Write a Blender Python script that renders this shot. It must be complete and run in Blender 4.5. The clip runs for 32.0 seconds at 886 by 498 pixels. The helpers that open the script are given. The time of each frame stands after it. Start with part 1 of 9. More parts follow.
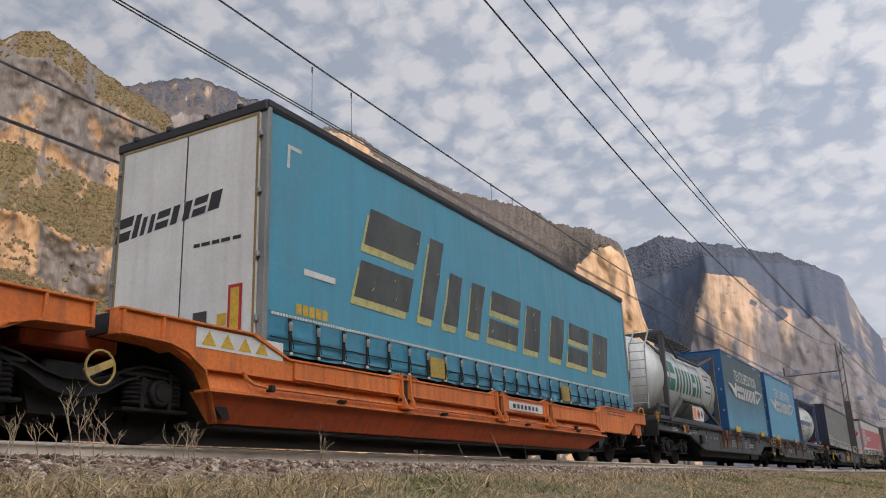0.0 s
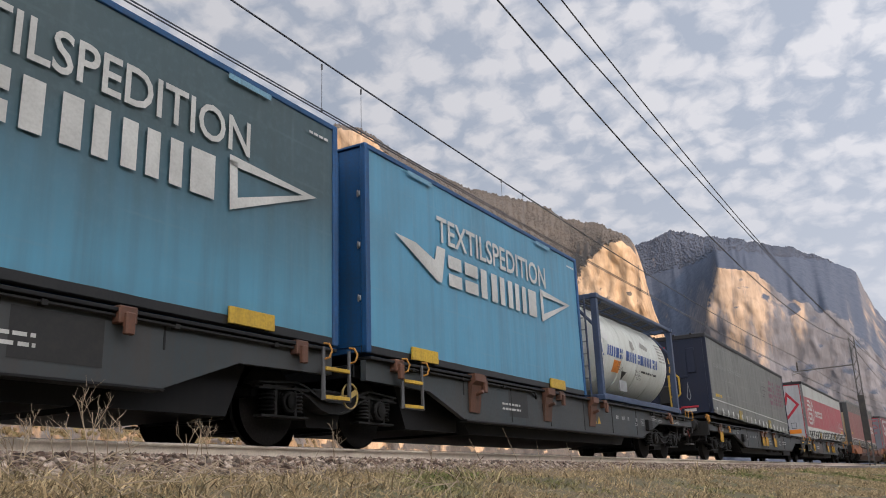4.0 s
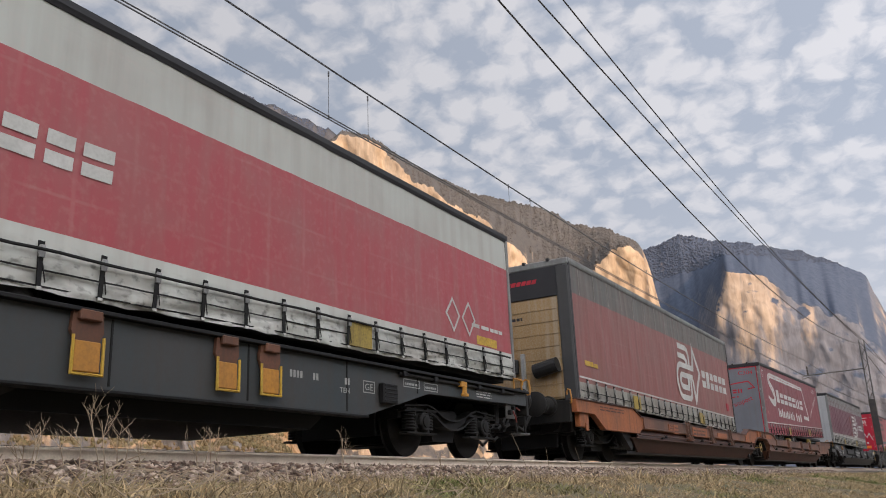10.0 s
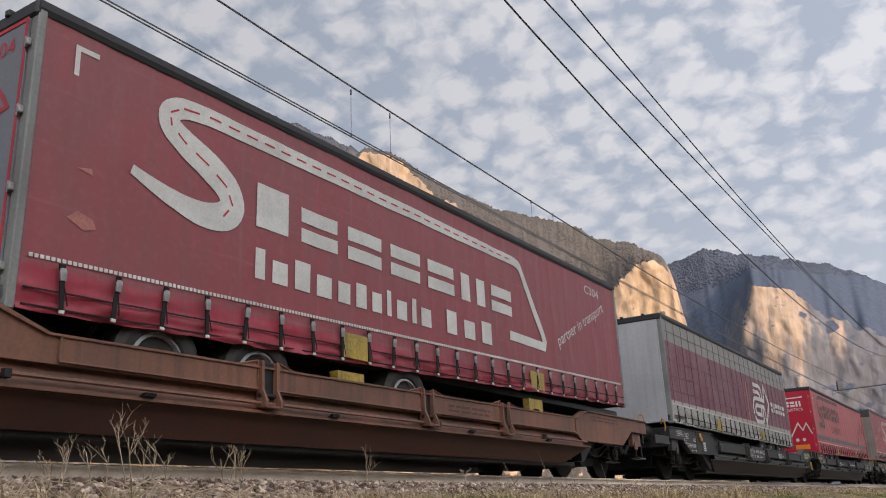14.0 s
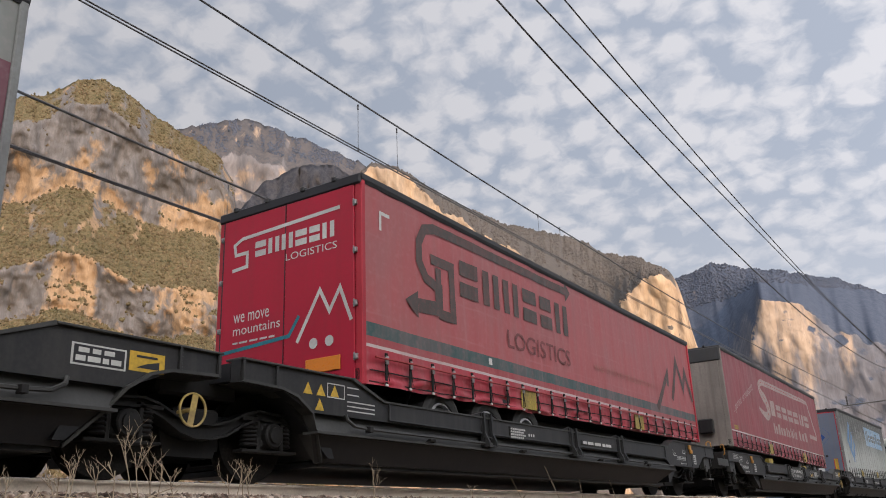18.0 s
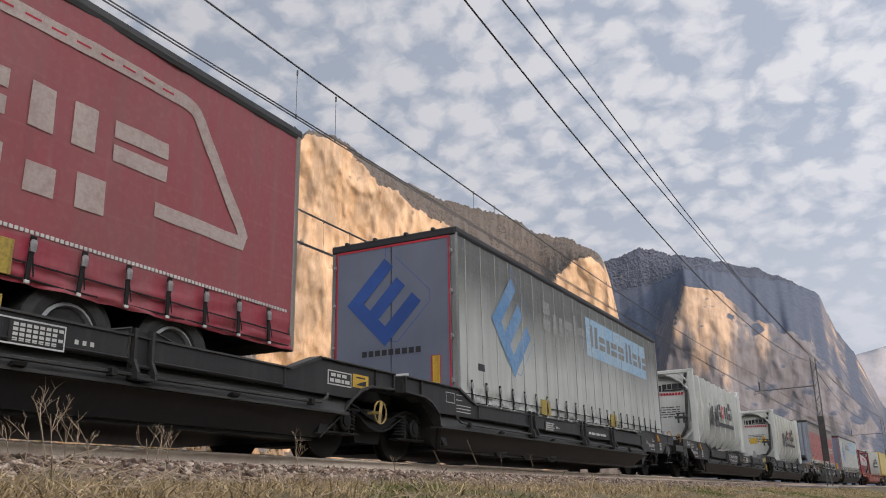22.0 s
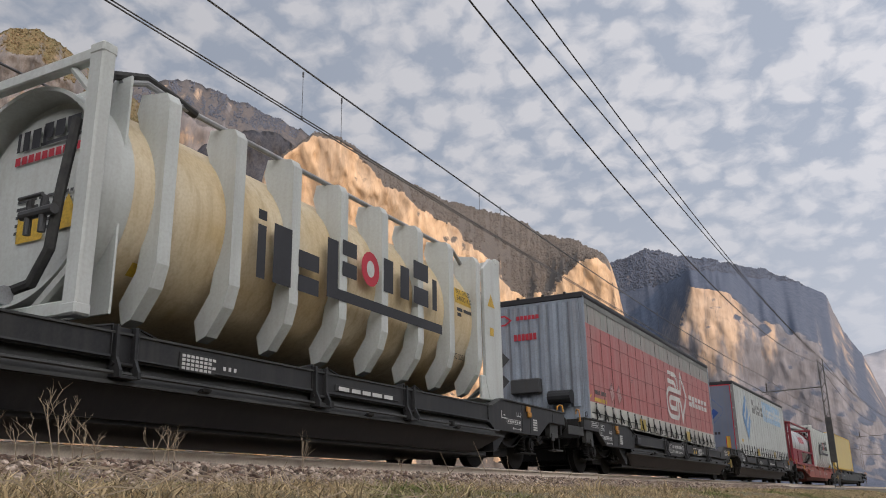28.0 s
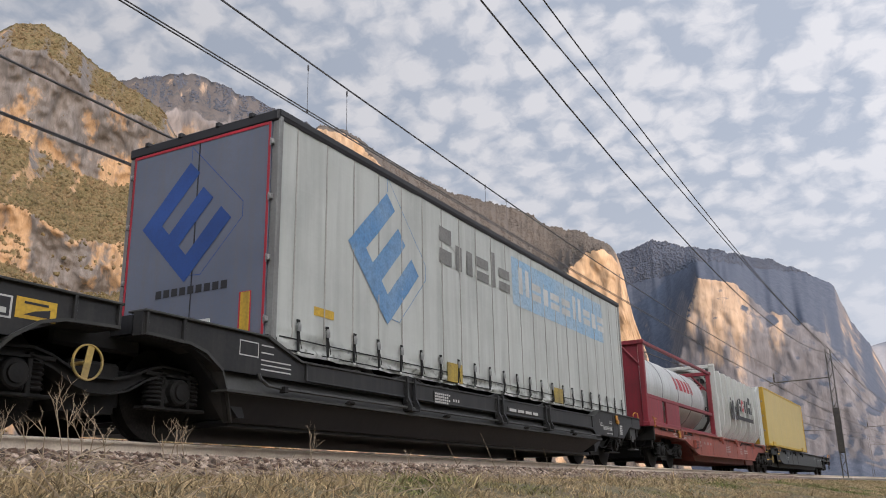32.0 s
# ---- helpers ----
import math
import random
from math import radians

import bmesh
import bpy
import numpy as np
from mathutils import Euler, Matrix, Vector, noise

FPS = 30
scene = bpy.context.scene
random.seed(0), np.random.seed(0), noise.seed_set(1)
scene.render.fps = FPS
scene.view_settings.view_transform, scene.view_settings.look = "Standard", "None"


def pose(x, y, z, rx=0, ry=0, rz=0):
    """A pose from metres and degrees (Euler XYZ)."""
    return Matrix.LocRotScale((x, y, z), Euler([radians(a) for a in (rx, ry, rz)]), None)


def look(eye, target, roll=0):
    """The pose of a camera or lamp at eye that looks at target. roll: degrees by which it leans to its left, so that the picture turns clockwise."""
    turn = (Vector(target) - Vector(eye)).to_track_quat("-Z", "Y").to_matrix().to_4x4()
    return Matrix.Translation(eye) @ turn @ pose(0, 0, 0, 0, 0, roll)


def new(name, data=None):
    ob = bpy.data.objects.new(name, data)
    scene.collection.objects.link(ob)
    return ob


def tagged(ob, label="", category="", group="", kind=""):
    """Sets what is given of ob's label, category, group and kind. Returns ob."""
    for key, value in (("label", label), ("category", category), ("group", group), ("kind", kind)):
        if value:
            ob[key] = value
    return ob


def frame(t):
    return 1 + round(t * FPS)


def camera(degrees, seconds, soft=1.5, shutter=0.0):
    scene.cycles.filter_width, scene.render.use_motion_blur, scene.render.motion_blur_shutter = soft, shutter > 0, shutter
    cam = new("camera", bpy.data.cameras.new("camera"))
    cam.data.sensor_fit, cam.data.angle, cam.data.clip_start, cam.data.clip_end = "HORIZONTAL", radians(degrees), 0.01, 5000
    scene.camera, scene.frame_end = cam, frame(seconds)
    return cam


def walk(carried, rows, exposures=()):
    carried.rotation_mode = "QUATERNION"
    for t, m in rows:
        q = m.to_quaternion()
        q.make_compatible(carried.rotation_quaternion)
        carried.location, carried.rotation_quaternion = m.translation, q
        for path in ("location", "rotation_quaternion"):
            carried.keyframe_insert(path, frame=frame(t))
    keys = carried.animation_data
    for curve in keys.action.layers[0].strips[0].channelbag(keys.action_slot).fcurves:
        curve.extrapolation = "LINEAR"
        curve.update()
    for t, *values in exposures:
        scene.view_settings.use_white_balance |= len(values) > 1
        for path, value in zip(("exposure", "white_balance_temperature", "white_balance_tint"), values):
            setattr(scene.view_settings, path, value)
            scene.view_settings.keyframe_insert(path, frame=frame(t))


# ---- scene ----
import collections
EYE = (0.0, 0.0, -0.526)
BEND = 0.000375          # the line curves slightly to the right
TRACK_X = -7.43          # centre of the near track where it passes the camera
cam = camera(55.7, 32.0, soft=1.0)


def aim(yaw, pitch, roll):
    """Pose at EYE; yaw to the left of +y, pitch upwards, degrees."""
    a, b = radians(yaw), radians(pitch)
    d = Vector((-math.sin(a) * math.cos(b), math.cos(a) * math.cos(b), math.sin(b)))
    return look(EYE, Vector(EYE) + d * 10, roll)


PATH = [(0.0, 28.54, 16.07, -1.98), (0.5, 28.57, 15.94, -1.92), (1.0, 28.64, 15.76, -1.88), (1.5, 28.69, 15.57, -1.89),
        (2.0, 28.91, 15.48, -1.91), (2.5, 29.09, 15.61, -2.06), (3.0, 29.18, 15.74, -2.13), (3.5, 29.26, 15.85, -2.15),
        (4.5, 29.33, 15.78, -2.16), (5.5, 29.35, 15.69, -2.17), (6.0, 29.34, 15.74, -2.18), (6.5, 29.35, 15.85, -2.24),
        (7.0, 29.38, 15.95, -2.33), (7.5, 29.5, 16.05, -2.34), (8.0, 29.7, 16.19, -2.39), (8.5, 29.72, 16.23, -2.4),
        (9.0, 29.81, 16.2, -2.36), (9.5, 29.81, 16.23, -2.42), (10.0, 29.83, 16.26, -2.4), (10.5, 29.86, 16.42, -2.47),
        (11.0, 29.89, 16.55, -2.54), (11.5, 29.94, 16.69, -2.56), (12.0, 30.26, 16.83, -2.5), (12.5, 30.69, 16.99, -2.46),
        (13.0, 31.02, 17.12, -2.42), (13.5, 31.2, 17.29, -2.44), (14.0, 31.42, 17.42, -2.41), (14.5, 31.5, 17.53, -2.38),
        (15.5, 31.64, 17.8, -2.39), (16.5, 31.76, 18.06, -2.4), (17.0, 31.81, 18.19, -2.4), (17.5, 31.84, 18.31, -2.36),
        (18.0, 31.87, 18.42, -2.34), (18.5, 31.89, 18.45, -2.24), (19.0, 31.69, 18.11, -1.72), (19.5, 30.52, 17.46, -1.28),
        (20.0, 29.11, 16.85, -0.83), (20.5, 27.75, 16.46, -0.75), (21.0, 27.3, 16.32, -0.74), (21.5, 27.18, 16.37, -0.85),
        (22.0, 27.18, 16.51, -0.95), (22.5, 27.18, 16.6, -1.01), (23.0, 27.17, 16.68, -1.19), (23.5, 27.16, 16.72, -1.3),
        (24.0, 27.18, 16.59, -1.39), (24.5, 27.2, 16.37, -1.48), (25.0, 27.21, 16.26, -1.46), (25.5, 27.29, 16.24, -1.44),
        (26.5, 27.43, 16.4, -1.22), (27.5, 27.57, 16.59, -1.02), (28.0, 27.6, 16.6, -0.93), (28.5, 27.67, 16.55, -0.95),
        (29.0, 27.73, 16.43, -0.93), (29.5, 27.76, 16.3, -0.93), (30.0, 27.85, 16.29, -0.96), (30.5, 27.91, 16.22, -0.94),
        (31.0, 27.93, 16.32, -0.98), (31.5, 27.95, 16.24, -1.05), (32.0, 28.05, 16.09, -1.14)]
# the camera's own exposure drifts a little
EXPOSURE = [(0, -0.25), (3, -0.1), (6, -0.22), (7, 0.15), (8, 0.1), (9, -0.1), (13, -0.2), (16.5, -0.05), (18, -0.15), (19.3, -0.05), (20, 0.12), (20.8, -0.05), (22, -0.2), (23, -0.3), (29, -0.3), (29.5, -0.1), (30, -0.13), (31, -0.22), (32, -0.1)]
walk(cam, [(t, aim(a, b, c)) for t, a, b, c in PATH], [(t, e - 0.07, 6100, 9) for t, e in EXPOSURE])

# how far the train has rolled towards the camera at each time
SPEED = [(0, 7.647), (5, 7.789), (10, 7.638), (15, 7.561), (20, 7.417), (25, 7.317), (32, 7.286)]
_tg = np.arange(0, 32.001, 0.05)
_vg = np.interp(_tg, [a for a, b in SPEED], [b for a, b in SPEED])
_sg = np.concatenate([[0], np.cumsum((_vg[1:] + _vg[:-1]) / 2 * 0.05)])


def rolled(t):
    return float(np.interp(t, _tg, _sg))


def bend(y):
    """Sideways shift of the line; straight behind the camera and past 160 m."""
    y = max(y, 0.0)
    return BEND * y * y if y < 160 else BEND * 160 * (2 * y - 160)


def on_track(s, x=TRACK_X):
    """Pose on the rail top at arc position s, heading along the line."""
    return pose(x + bend(s), s, 0, 0, 0, -math.degrees(math.atan(2 * BEND * min(max(s, 0), 160))))


# ---- light ----
SUN_AZ, SUN_EL = 128.0, 11.0     # degrees clockwise from +y; height
world = bpy.data.worlds.new("world")
scene.world = world
world.use_nodes = True
_n, _l = world.node_tree.nodes, world.node_tree.links
_n.clear()


def build_sky(tree):
    ns, ln = tree.nodes, tree.links
    out = ns.new("ShaderNodeOutputWorld")
    bg = ns.new("ShaderNodeBackground")
    bg.inputs["Strength"].default_value = 0.105
    sky = ns.new("ShaderNodeTexSky")
    sky.sky_type, sky.sun_disc = "NISHITA", False
    sky.sun_elevation, sky.sun_rotation = radians(SUN_EL), radians(SUN_AZ)
    sky.air_density, sky.dust_density = 1.0, 0.3
    co = ns.new("ShaderNodeTexCoord")
    sep = ns.new("ShaderNodeSeparateXYZ")
    ln.new(co.outputs["Generated"], sep.inputs[0])
    zz = ns.new("ShaderNodeMath"); zz.operation = "MAXIMUM"; zz.inputs[1].default_value = 0.02
    ln.new(sep.outputs["Z"], zz.inputs[0])
    za = ns.new("ShaderNodeMath"); za.operation = "ADD"; za.inputs[1].default_value = 0.36
    ln.new(zz.outputs[0], za.inputs[0])
    com = ns.new("ShaderNodeCombineXYZ")
    for ax in "XY":
        dv = ns.new("ShaderNodeMath"); dv.operation = "DIVIDE"
        ln.new(sep.outputs[ax], dv.inputs[0]); ln.new(za.outputs[0], dv.inputs[1])
        ln.new(dv.outputs[0], com.inputs[ax])
    # small rounded cloudlets in wide fields, over a thin veil
    warp = ns.new("ShaderNodeTexNoise"); warp.inputs["Scale"].default_value = 16.0
    warp.inputs["Detail"].default_value = 4
    ln.new(com.outputs[0], warp.inputs["Vector"])
    half = ns.new("ShaderNodeVectorMath"); half.operation = "MULTIPLY_ADD"
    half.inputs[1].default_value, half.inputs[2].default_value = (0.05, 0.05, 0), (-0.025, -0.025, 0)
    ln.new(warp.outputs["Color"], half.inputs[0])
    wadd = ns.new("ShaderNodeVectorMath"); wadd.operation = "ADD"
    ln.new(com.outputs[0], wadd.inputs[0]); ln.new(half.outputs[0], wadd.inputs[1])
    cell = ns.new("ShaderNodeTexVoronoi"); cell.feature = "SMOOTH_F1"
    cell.inputs["Scale"].default_value, cell.inputs["Smoothness"].default_value = 21.0, 0.35
    ln.new(wadd.outputs[0], cell.inputs["Vector"])
    small = ns.new("ShaderNodeTexNoise"); small.inputs["Scale"].default_value = 46.0
    small.inputs["Detail"].default_value = 7; small.inputs["Roughness"].default_value = 0.55
    ln.new(wadd.outputs[0], small.inputs["Vector"])
    wide = ns.new("ShaderNodeTexNoise"); wide.inputs["Scale"].default_value = 3.4
    wide.inputs["Detail"].default_value = 5
    ln.new(com.outputs[0], wide.inputs["Vector"])

    def calc(op, a, b, c=None):
        m = ns.new("ShaderNodeMath"); m.operation = op
        for k, v in enumerate((a, b, c)):
            if v is None:
                continue
            if isinstance(v, (int, float)):
                m.inputs[k].default_value = v
            else:
                ln.new(v, m.inputs[k])
        return m.outputs[0]

    puff = calc("MULTIPLY_ADD", cell.outputs["Distance"], -0.9, 0.70)
    puff = calc("ADD", puff, calc("MULTIPLY", small.outputs["Fac"], 0.74))
    puff = calc("ADD", puff, calc("MULTIPLY", wide.outputs["Fac"], 0.60))
    ramp = ns.new("ShaderNodeMapRange"); ramp.interpolation_type = "SMOOTHSTEP"
    ramp.inputs["From Min"].default_value, ramp.inputs["From Max"].default_value = 0.72, 1.08
    ramp.inputs["To Min"].default_value, ramp.inputs["To Max"].default_value = 0.92, 0.99
    ln.new(puff, ramp.inputs["Value"])
    # cloud tone: pale tops, cool grey in the thin parts
    tone = ns.new("ShaderNodeValToRGB")
    tone.color_ramp.elements[0].position, tone.color_ramp.elements[0].color = 0.70, (4.75, 5.0, 5.7, 1)
    tone.color_ramp.elements[1].position, tone.color_ramp.elements[1].color = 1.12, (7.6, 7.25, 7.3, 1)
    cl = ns.new("ShaderNodeMapRange")
    cl.inputs["From Min"].default_value, cl.inputs["From Max"].default_value = 0.70, 1.12
    tone.color_ramp.elements[0].position, tone.color_ramp.elements[1].position = 0.0, 1.0
    ln.new(puff, cl.inputs["Value"]); ln.new(cl.outputs[0], tone.inputs[0])
    # brighter veil towards the sun's side
    glow = calc("MULTIPLY_ADD", sep.outputs["X"], 0.46, 1.19)
    # thin cloud glows round the sun
    toward = ns.new("ShaderNodeVectorMath"); toward.operation = "DOT_PRODUCT"
    toward.inputs[1].default_value = (math.sin(radians(SUN_AZ)) * math.cos(radians(SUN_EL)), math.cos(radians(SUN_AZ)) * math.cos(radians(SUN_EL)), math.sin(radians(SUN_EL)))
    ln.new(co.outputs["Generated"], toward.inputs[0])
    near_sun = calc("POWER", calc("MAXIMUM", toward.outputs["Value"], 0.0), 1.5)
    lit = ns.new("ShaderNodeVectorMath"); lit.operation = "SCALE"
    ln.new(tone.outputs[0], lit.inputs[0]); ln.new(glow, lit.inputs["Scale"])
    blend = ns.new("ShaderNodeMixRGB")
    ln.new(ramp.outputs[0], blend.inputs[0]); ln.new(sky.outputs[0], blend.inputs[1]); ln.new(lit.outputs[0], blend.inputs[2])
    # pale haze low over the valley
    low = ns.new("ShaderNodeMapRange"); low.interpolation_type = "SMOOTHSTEP"
    low.inputs["From Min"].default_value, low.inputs["From Max"].default_value = 0.10, 0.42
    low.inputs["To Min"].default_value, low.inputs["To Max"].default_value = 0.8, 0.0
    ln.new(sep.outputs["Z"], low.inputs["Value"])
    hazed = ns.new("ShaderNodeMixRGB")
    haze = ns.new("ShaderNodeVectorMath"); haze.operation = "SCALE"
    haze.inputs[0].default_value = (5.8, 5.8, 6.2)
    ln.new(glow, haze.inputs["Scale"]); ln.new(haze.outputs[0], hazed.inputs[2])
    ln.new(low.outputs[0], hazed.inputs[0]); ln.new(blend.outputs[0], hazed.inputs[1])
    warm = ns.new("ShaderNodeVectorMath"); warm.operation = "SCALE"
    warm.inputs[0].default_value = (28.0, 25.5, 23.0)
    ln.new(near_sun, warm.inputs["Scale"])
    total = ns.new("ShaderNodeVectorMath"); total.operation = "ADD"
    ln.new(hazed.outputs[0], total.inputs[0]); ln.new(warm.outputs[0], total.inputs[1])
    ln.new(total.outputs[0], bg.inputs["Color"]); ln.new(bg.outputs[0], out.inputs["Surface"])


build_sky(world.node_tree)
sun = new("sun", bpy.data.lights.new("sun", "SUN"))
sun.data.energy, sun.data.angle, sun.data.color = 4.2, radians(0.6), (1.0, 0.63, 0.35)
_a, _e = radians(SUN_AZ), radians(SUN_EL)
sun.matrix_world = look((math.sin(_a) * math.cos(_e) * 100, math.cos(_a) * math.cos(_e) * 100, math.sin(_e) * 100), (0, 0, 0))


# ---- mesh tools ----
class Mesh:
    """Collects faces for one mesh."""

    def __init__(self):
        self.v, self.f = [], []

    def face_set(self, verts, faces):
        o = len(self.v)
        self.v += [tuple(p) for p in verts]
        self.f += [tuple(i + o for i in f) for f in faces]
        return self

    def box(self, x0, x1, y0, y1, z0, z1, b=0.008):
        b = min(b, (x1 - x0) * 0.4, (y1 - y0) * 0.4, (z1 - z0) * 0.4)
        lo, hi = (x0, y0, z0), (x1, y1, z1)
        verts, idx = [], {}
        for c in range(8):
            sg = [(c >> k) & 1 for k in range(3)]
            for a in range(3):
                idx[c, a] = len(verts)
                verts.append(tuple((hi[k] if sg[k] else lo[k]) if k == a else ((hi[k] - b) if sg[k] else (lo[k] + b)) for k in range(3)))
        faces = []
        for a in range(3):
            p, q = [k for k in range(3) if k != a]
            for s in (0, 1):
                faces.append([idx[(s << a) | (i << p) | (j << q), a] for i, j in ((0, 0), (1, 0), (1, 1), (0, 1))])
        for a in range(3):
            p, q = [k for k in range(3) if k != a]
            for i, j in ((0, 0), (1, 0), (1, 1), (0, 1)):
                c0 = (i << p) | (j << q)
                c1 = c0 | (1 << a)
                faces.append([idx[c0, p], idx[c1, p], idx[c1, q], idx[c0, q]])
        for c in range(8):
            faces.append([idx[c, 0], idx[c, 1], idx[c, 2]])
        mid = [(lo[k] + hi[k]) / 2 for k in range(3)]
        good = []
        for f in faces:
            p = [Vector(verts[i]) for i in f]
            n = (p[1] - p[0]).cross(p[2] - p[0])
            m = sum(p, Vector()) / len(p)
            good.append(f if n.dot(m - Vector(mid)) > 0 else f[::-1])
        return self.face_set(verts, good)

    def prism(self, outline, a0, a1, axis="x"):
        """A polygon, given in the two other axes in order, drawn out from a0 to a1."""
        def at(a, p, q):
            return (a, p, q) if axis == "x" else (p, a, q) if axis == "y" else (p, q, a)
        n = len(outline)
        verts = [at(a0, *p) for p in outline] + [at(a1, *p) for p in outline]
        faces = [tuple(range(n)), tuple(range(2 * n - 1, n - 1, -1))]
        faces += [(i, (i + 1) % n, n + (i + 1) % n, n + i) for i in range(n)]
        return self.face_set(verts, faces)

    def tube(self, p0, p1, r, n=10, r1=None, caps=True):
        p0, p1 = Vector(p0), Vector(p1)
        d = (p1 - p0).normalized()
        u = d.orthogonal().normalized()
        w = d.cross(u)
        r1 = r if r1 is None else r1
        verts = []
        for p, rr in ((p0, r), (p1, r1)):
            for i in range(n):
                a = 2 * math.pi * i / n
                verts.append(p + (u * math.cos(a) + w * math.sin(a)) * rr)
        faces = [(i, (i + 1) % n, n + (i + 1) % n, n + i) for i in range(n)]
        if caps:
            faces += [tuple(range(n - 1, -1, -1)), tuple(range(n, 2 * n))]
        return self.face_set(verts, faces)

    def path(self, pts, r, n=6):
        """A bent round bar as one skin."""
        pts = [Vector(p) for p in pts]
        verts, u = [], None
        for i, p in enumerate(pts):
            d = (pts[min(i + 1, len(pts) - 1)] - pts[max(i - 1, 0)]).normalized()
            u = d.orthogonal().normalized() if u is None else (u - d * u.dot(d)).normalized()
            w = d.cross(u)
            wide = r
            if 0 < i < len(pts) - 1:
                c = (pts[i] - pts[i - 1]).normalized().dot((pts[i + 1] - pts[i]).normalized())
                wide = r / max(0.75, math.sqrt(max(0.0, (1 + c) / 2)))
            verts += [p + (u * math.cos(2 * math.pi * k / n) + w * math.sin(2 * math.pi * k / n)) * wide for k in range(n)]
        faces = [(j * n + k, j * n + (k + 1) % n, (j + 1) * n + (k + 1) % n, (j + 1) * n + k) for j in range(len(pts) - 1) for k in range(n)]
        faces += [tuple(range(n - 1, -1, -1)), tuple(range((len(pts) - 1) * n, len(pts) * n))]
        return self.face_set(verts, faces)

    def lathe(self, profile, n=24, axis="y", centre=(0, 0, 0), squash=1.0, ring=False):
        """profile: (along, radius) pairs, turned about the axis."""
        verts = []
        for h, r in profile:
            for i in range(n):
                a = 2 * math.pi * i / n
                c, s = r * math.cos(a), r * math.sin(a) * squash
                p = (h, c, s) if axis == "x" else (c, h, s) if axis == "y" else (c, s, h)
                verts.append((p[0] + centre[0], p[1] + centre[1], p[2] + centre[2]))
        faces = []
        k = len(profile)
        for j in range(k if ring else k - 1):
            for i in range(n):
                faces.append((j * n + i, j * n + (i + 1) % n, (j + 1) % k * n + (i + 1) % n, (j + 1) % k * n + i))
        if ring:
            return self.face_set(verts, faces)
        faces += [tuple(range(n - 1, -1, -1)), tuple(range((len(profile) - 1) * n, len(profile) * n))]
        return self.face_set(verts, faces)

    def mesh(self, name, material, smooth=False, fix=True):
        me = bpy.data.meshes.new(name)
        me.from_pydata(self.v, [], self.f)
        if fix:
            bm = bmesh.new()
            bm.from_mesh(me)
            bmesh.ops.recalc_face_normals(bm, faces=bm.faces)
            bm.to_mesh(me)
            bm.free()
        if smooth:
            me.polygons.foreach_set("use_smooth", [True] * len(me.polygons))
            me.set_sharp_from_angle(angle=radians(35))
        me.materials.append(material)
        return me


def part(name, build, material, parent, label="", smooth=False, at=None):
    """Links a mesh under a thing or a part."""
    me = build if isinstance(build, bpy.types.Mesh) else build.mesh(name, material, smooth)
    ob = new(name, me)
    ob.parent = parent
    if at is not None:
        ob.matrix_basis = at
    if label:
        tagged(ob, label)
    return ob


def thing(name, label, category, group="", kind="", at=None):
    ob = new(name)
    ob.empty_display_size = 0.3
    if at is not None:
        ob.matrix_basis = at
    return tagged(ob, label, category, group, kind)


def solid(name, build, material, label, category="", kind="", smooth=False, group=""):
    """A top-level thing of one mesh."""
    me = build if isinstance(build, bpy.types.Mesh) else build.mesh(name, material, smooth)
    return tagged(new(name, me), label, category, group, kind)


def big_mesh(name, verts, faces, material, smooth=False):
    """Many faces of one size, from arrays."""
    verts, faces = np.asarray(verts, dtype=np.float32), np.asarray(faces, dtype=np.int32)
    k = faces.shape[1]
    me = bpy.data.meshes.new(name)
    me.vertices.add(len(verts))
    me.vertices.foreach_set("co", verts.ravel())
    me.loops.add(faces.size)
    me.loops.foreach_set("vertex_index", faces.ravel())
    me.polygons.add(len(faces))
    me.polygons.foreach_set("loop_start", np.arange(0, faces.size, k, dtype=np.int32))
    if smooth:
        me.polygons.foreach_set("use_smooth", np.ones(len(faces), dtype=bool))
    me.update(calc_edges=True)
    me.validate()
    me.materials.append(material)
    return me


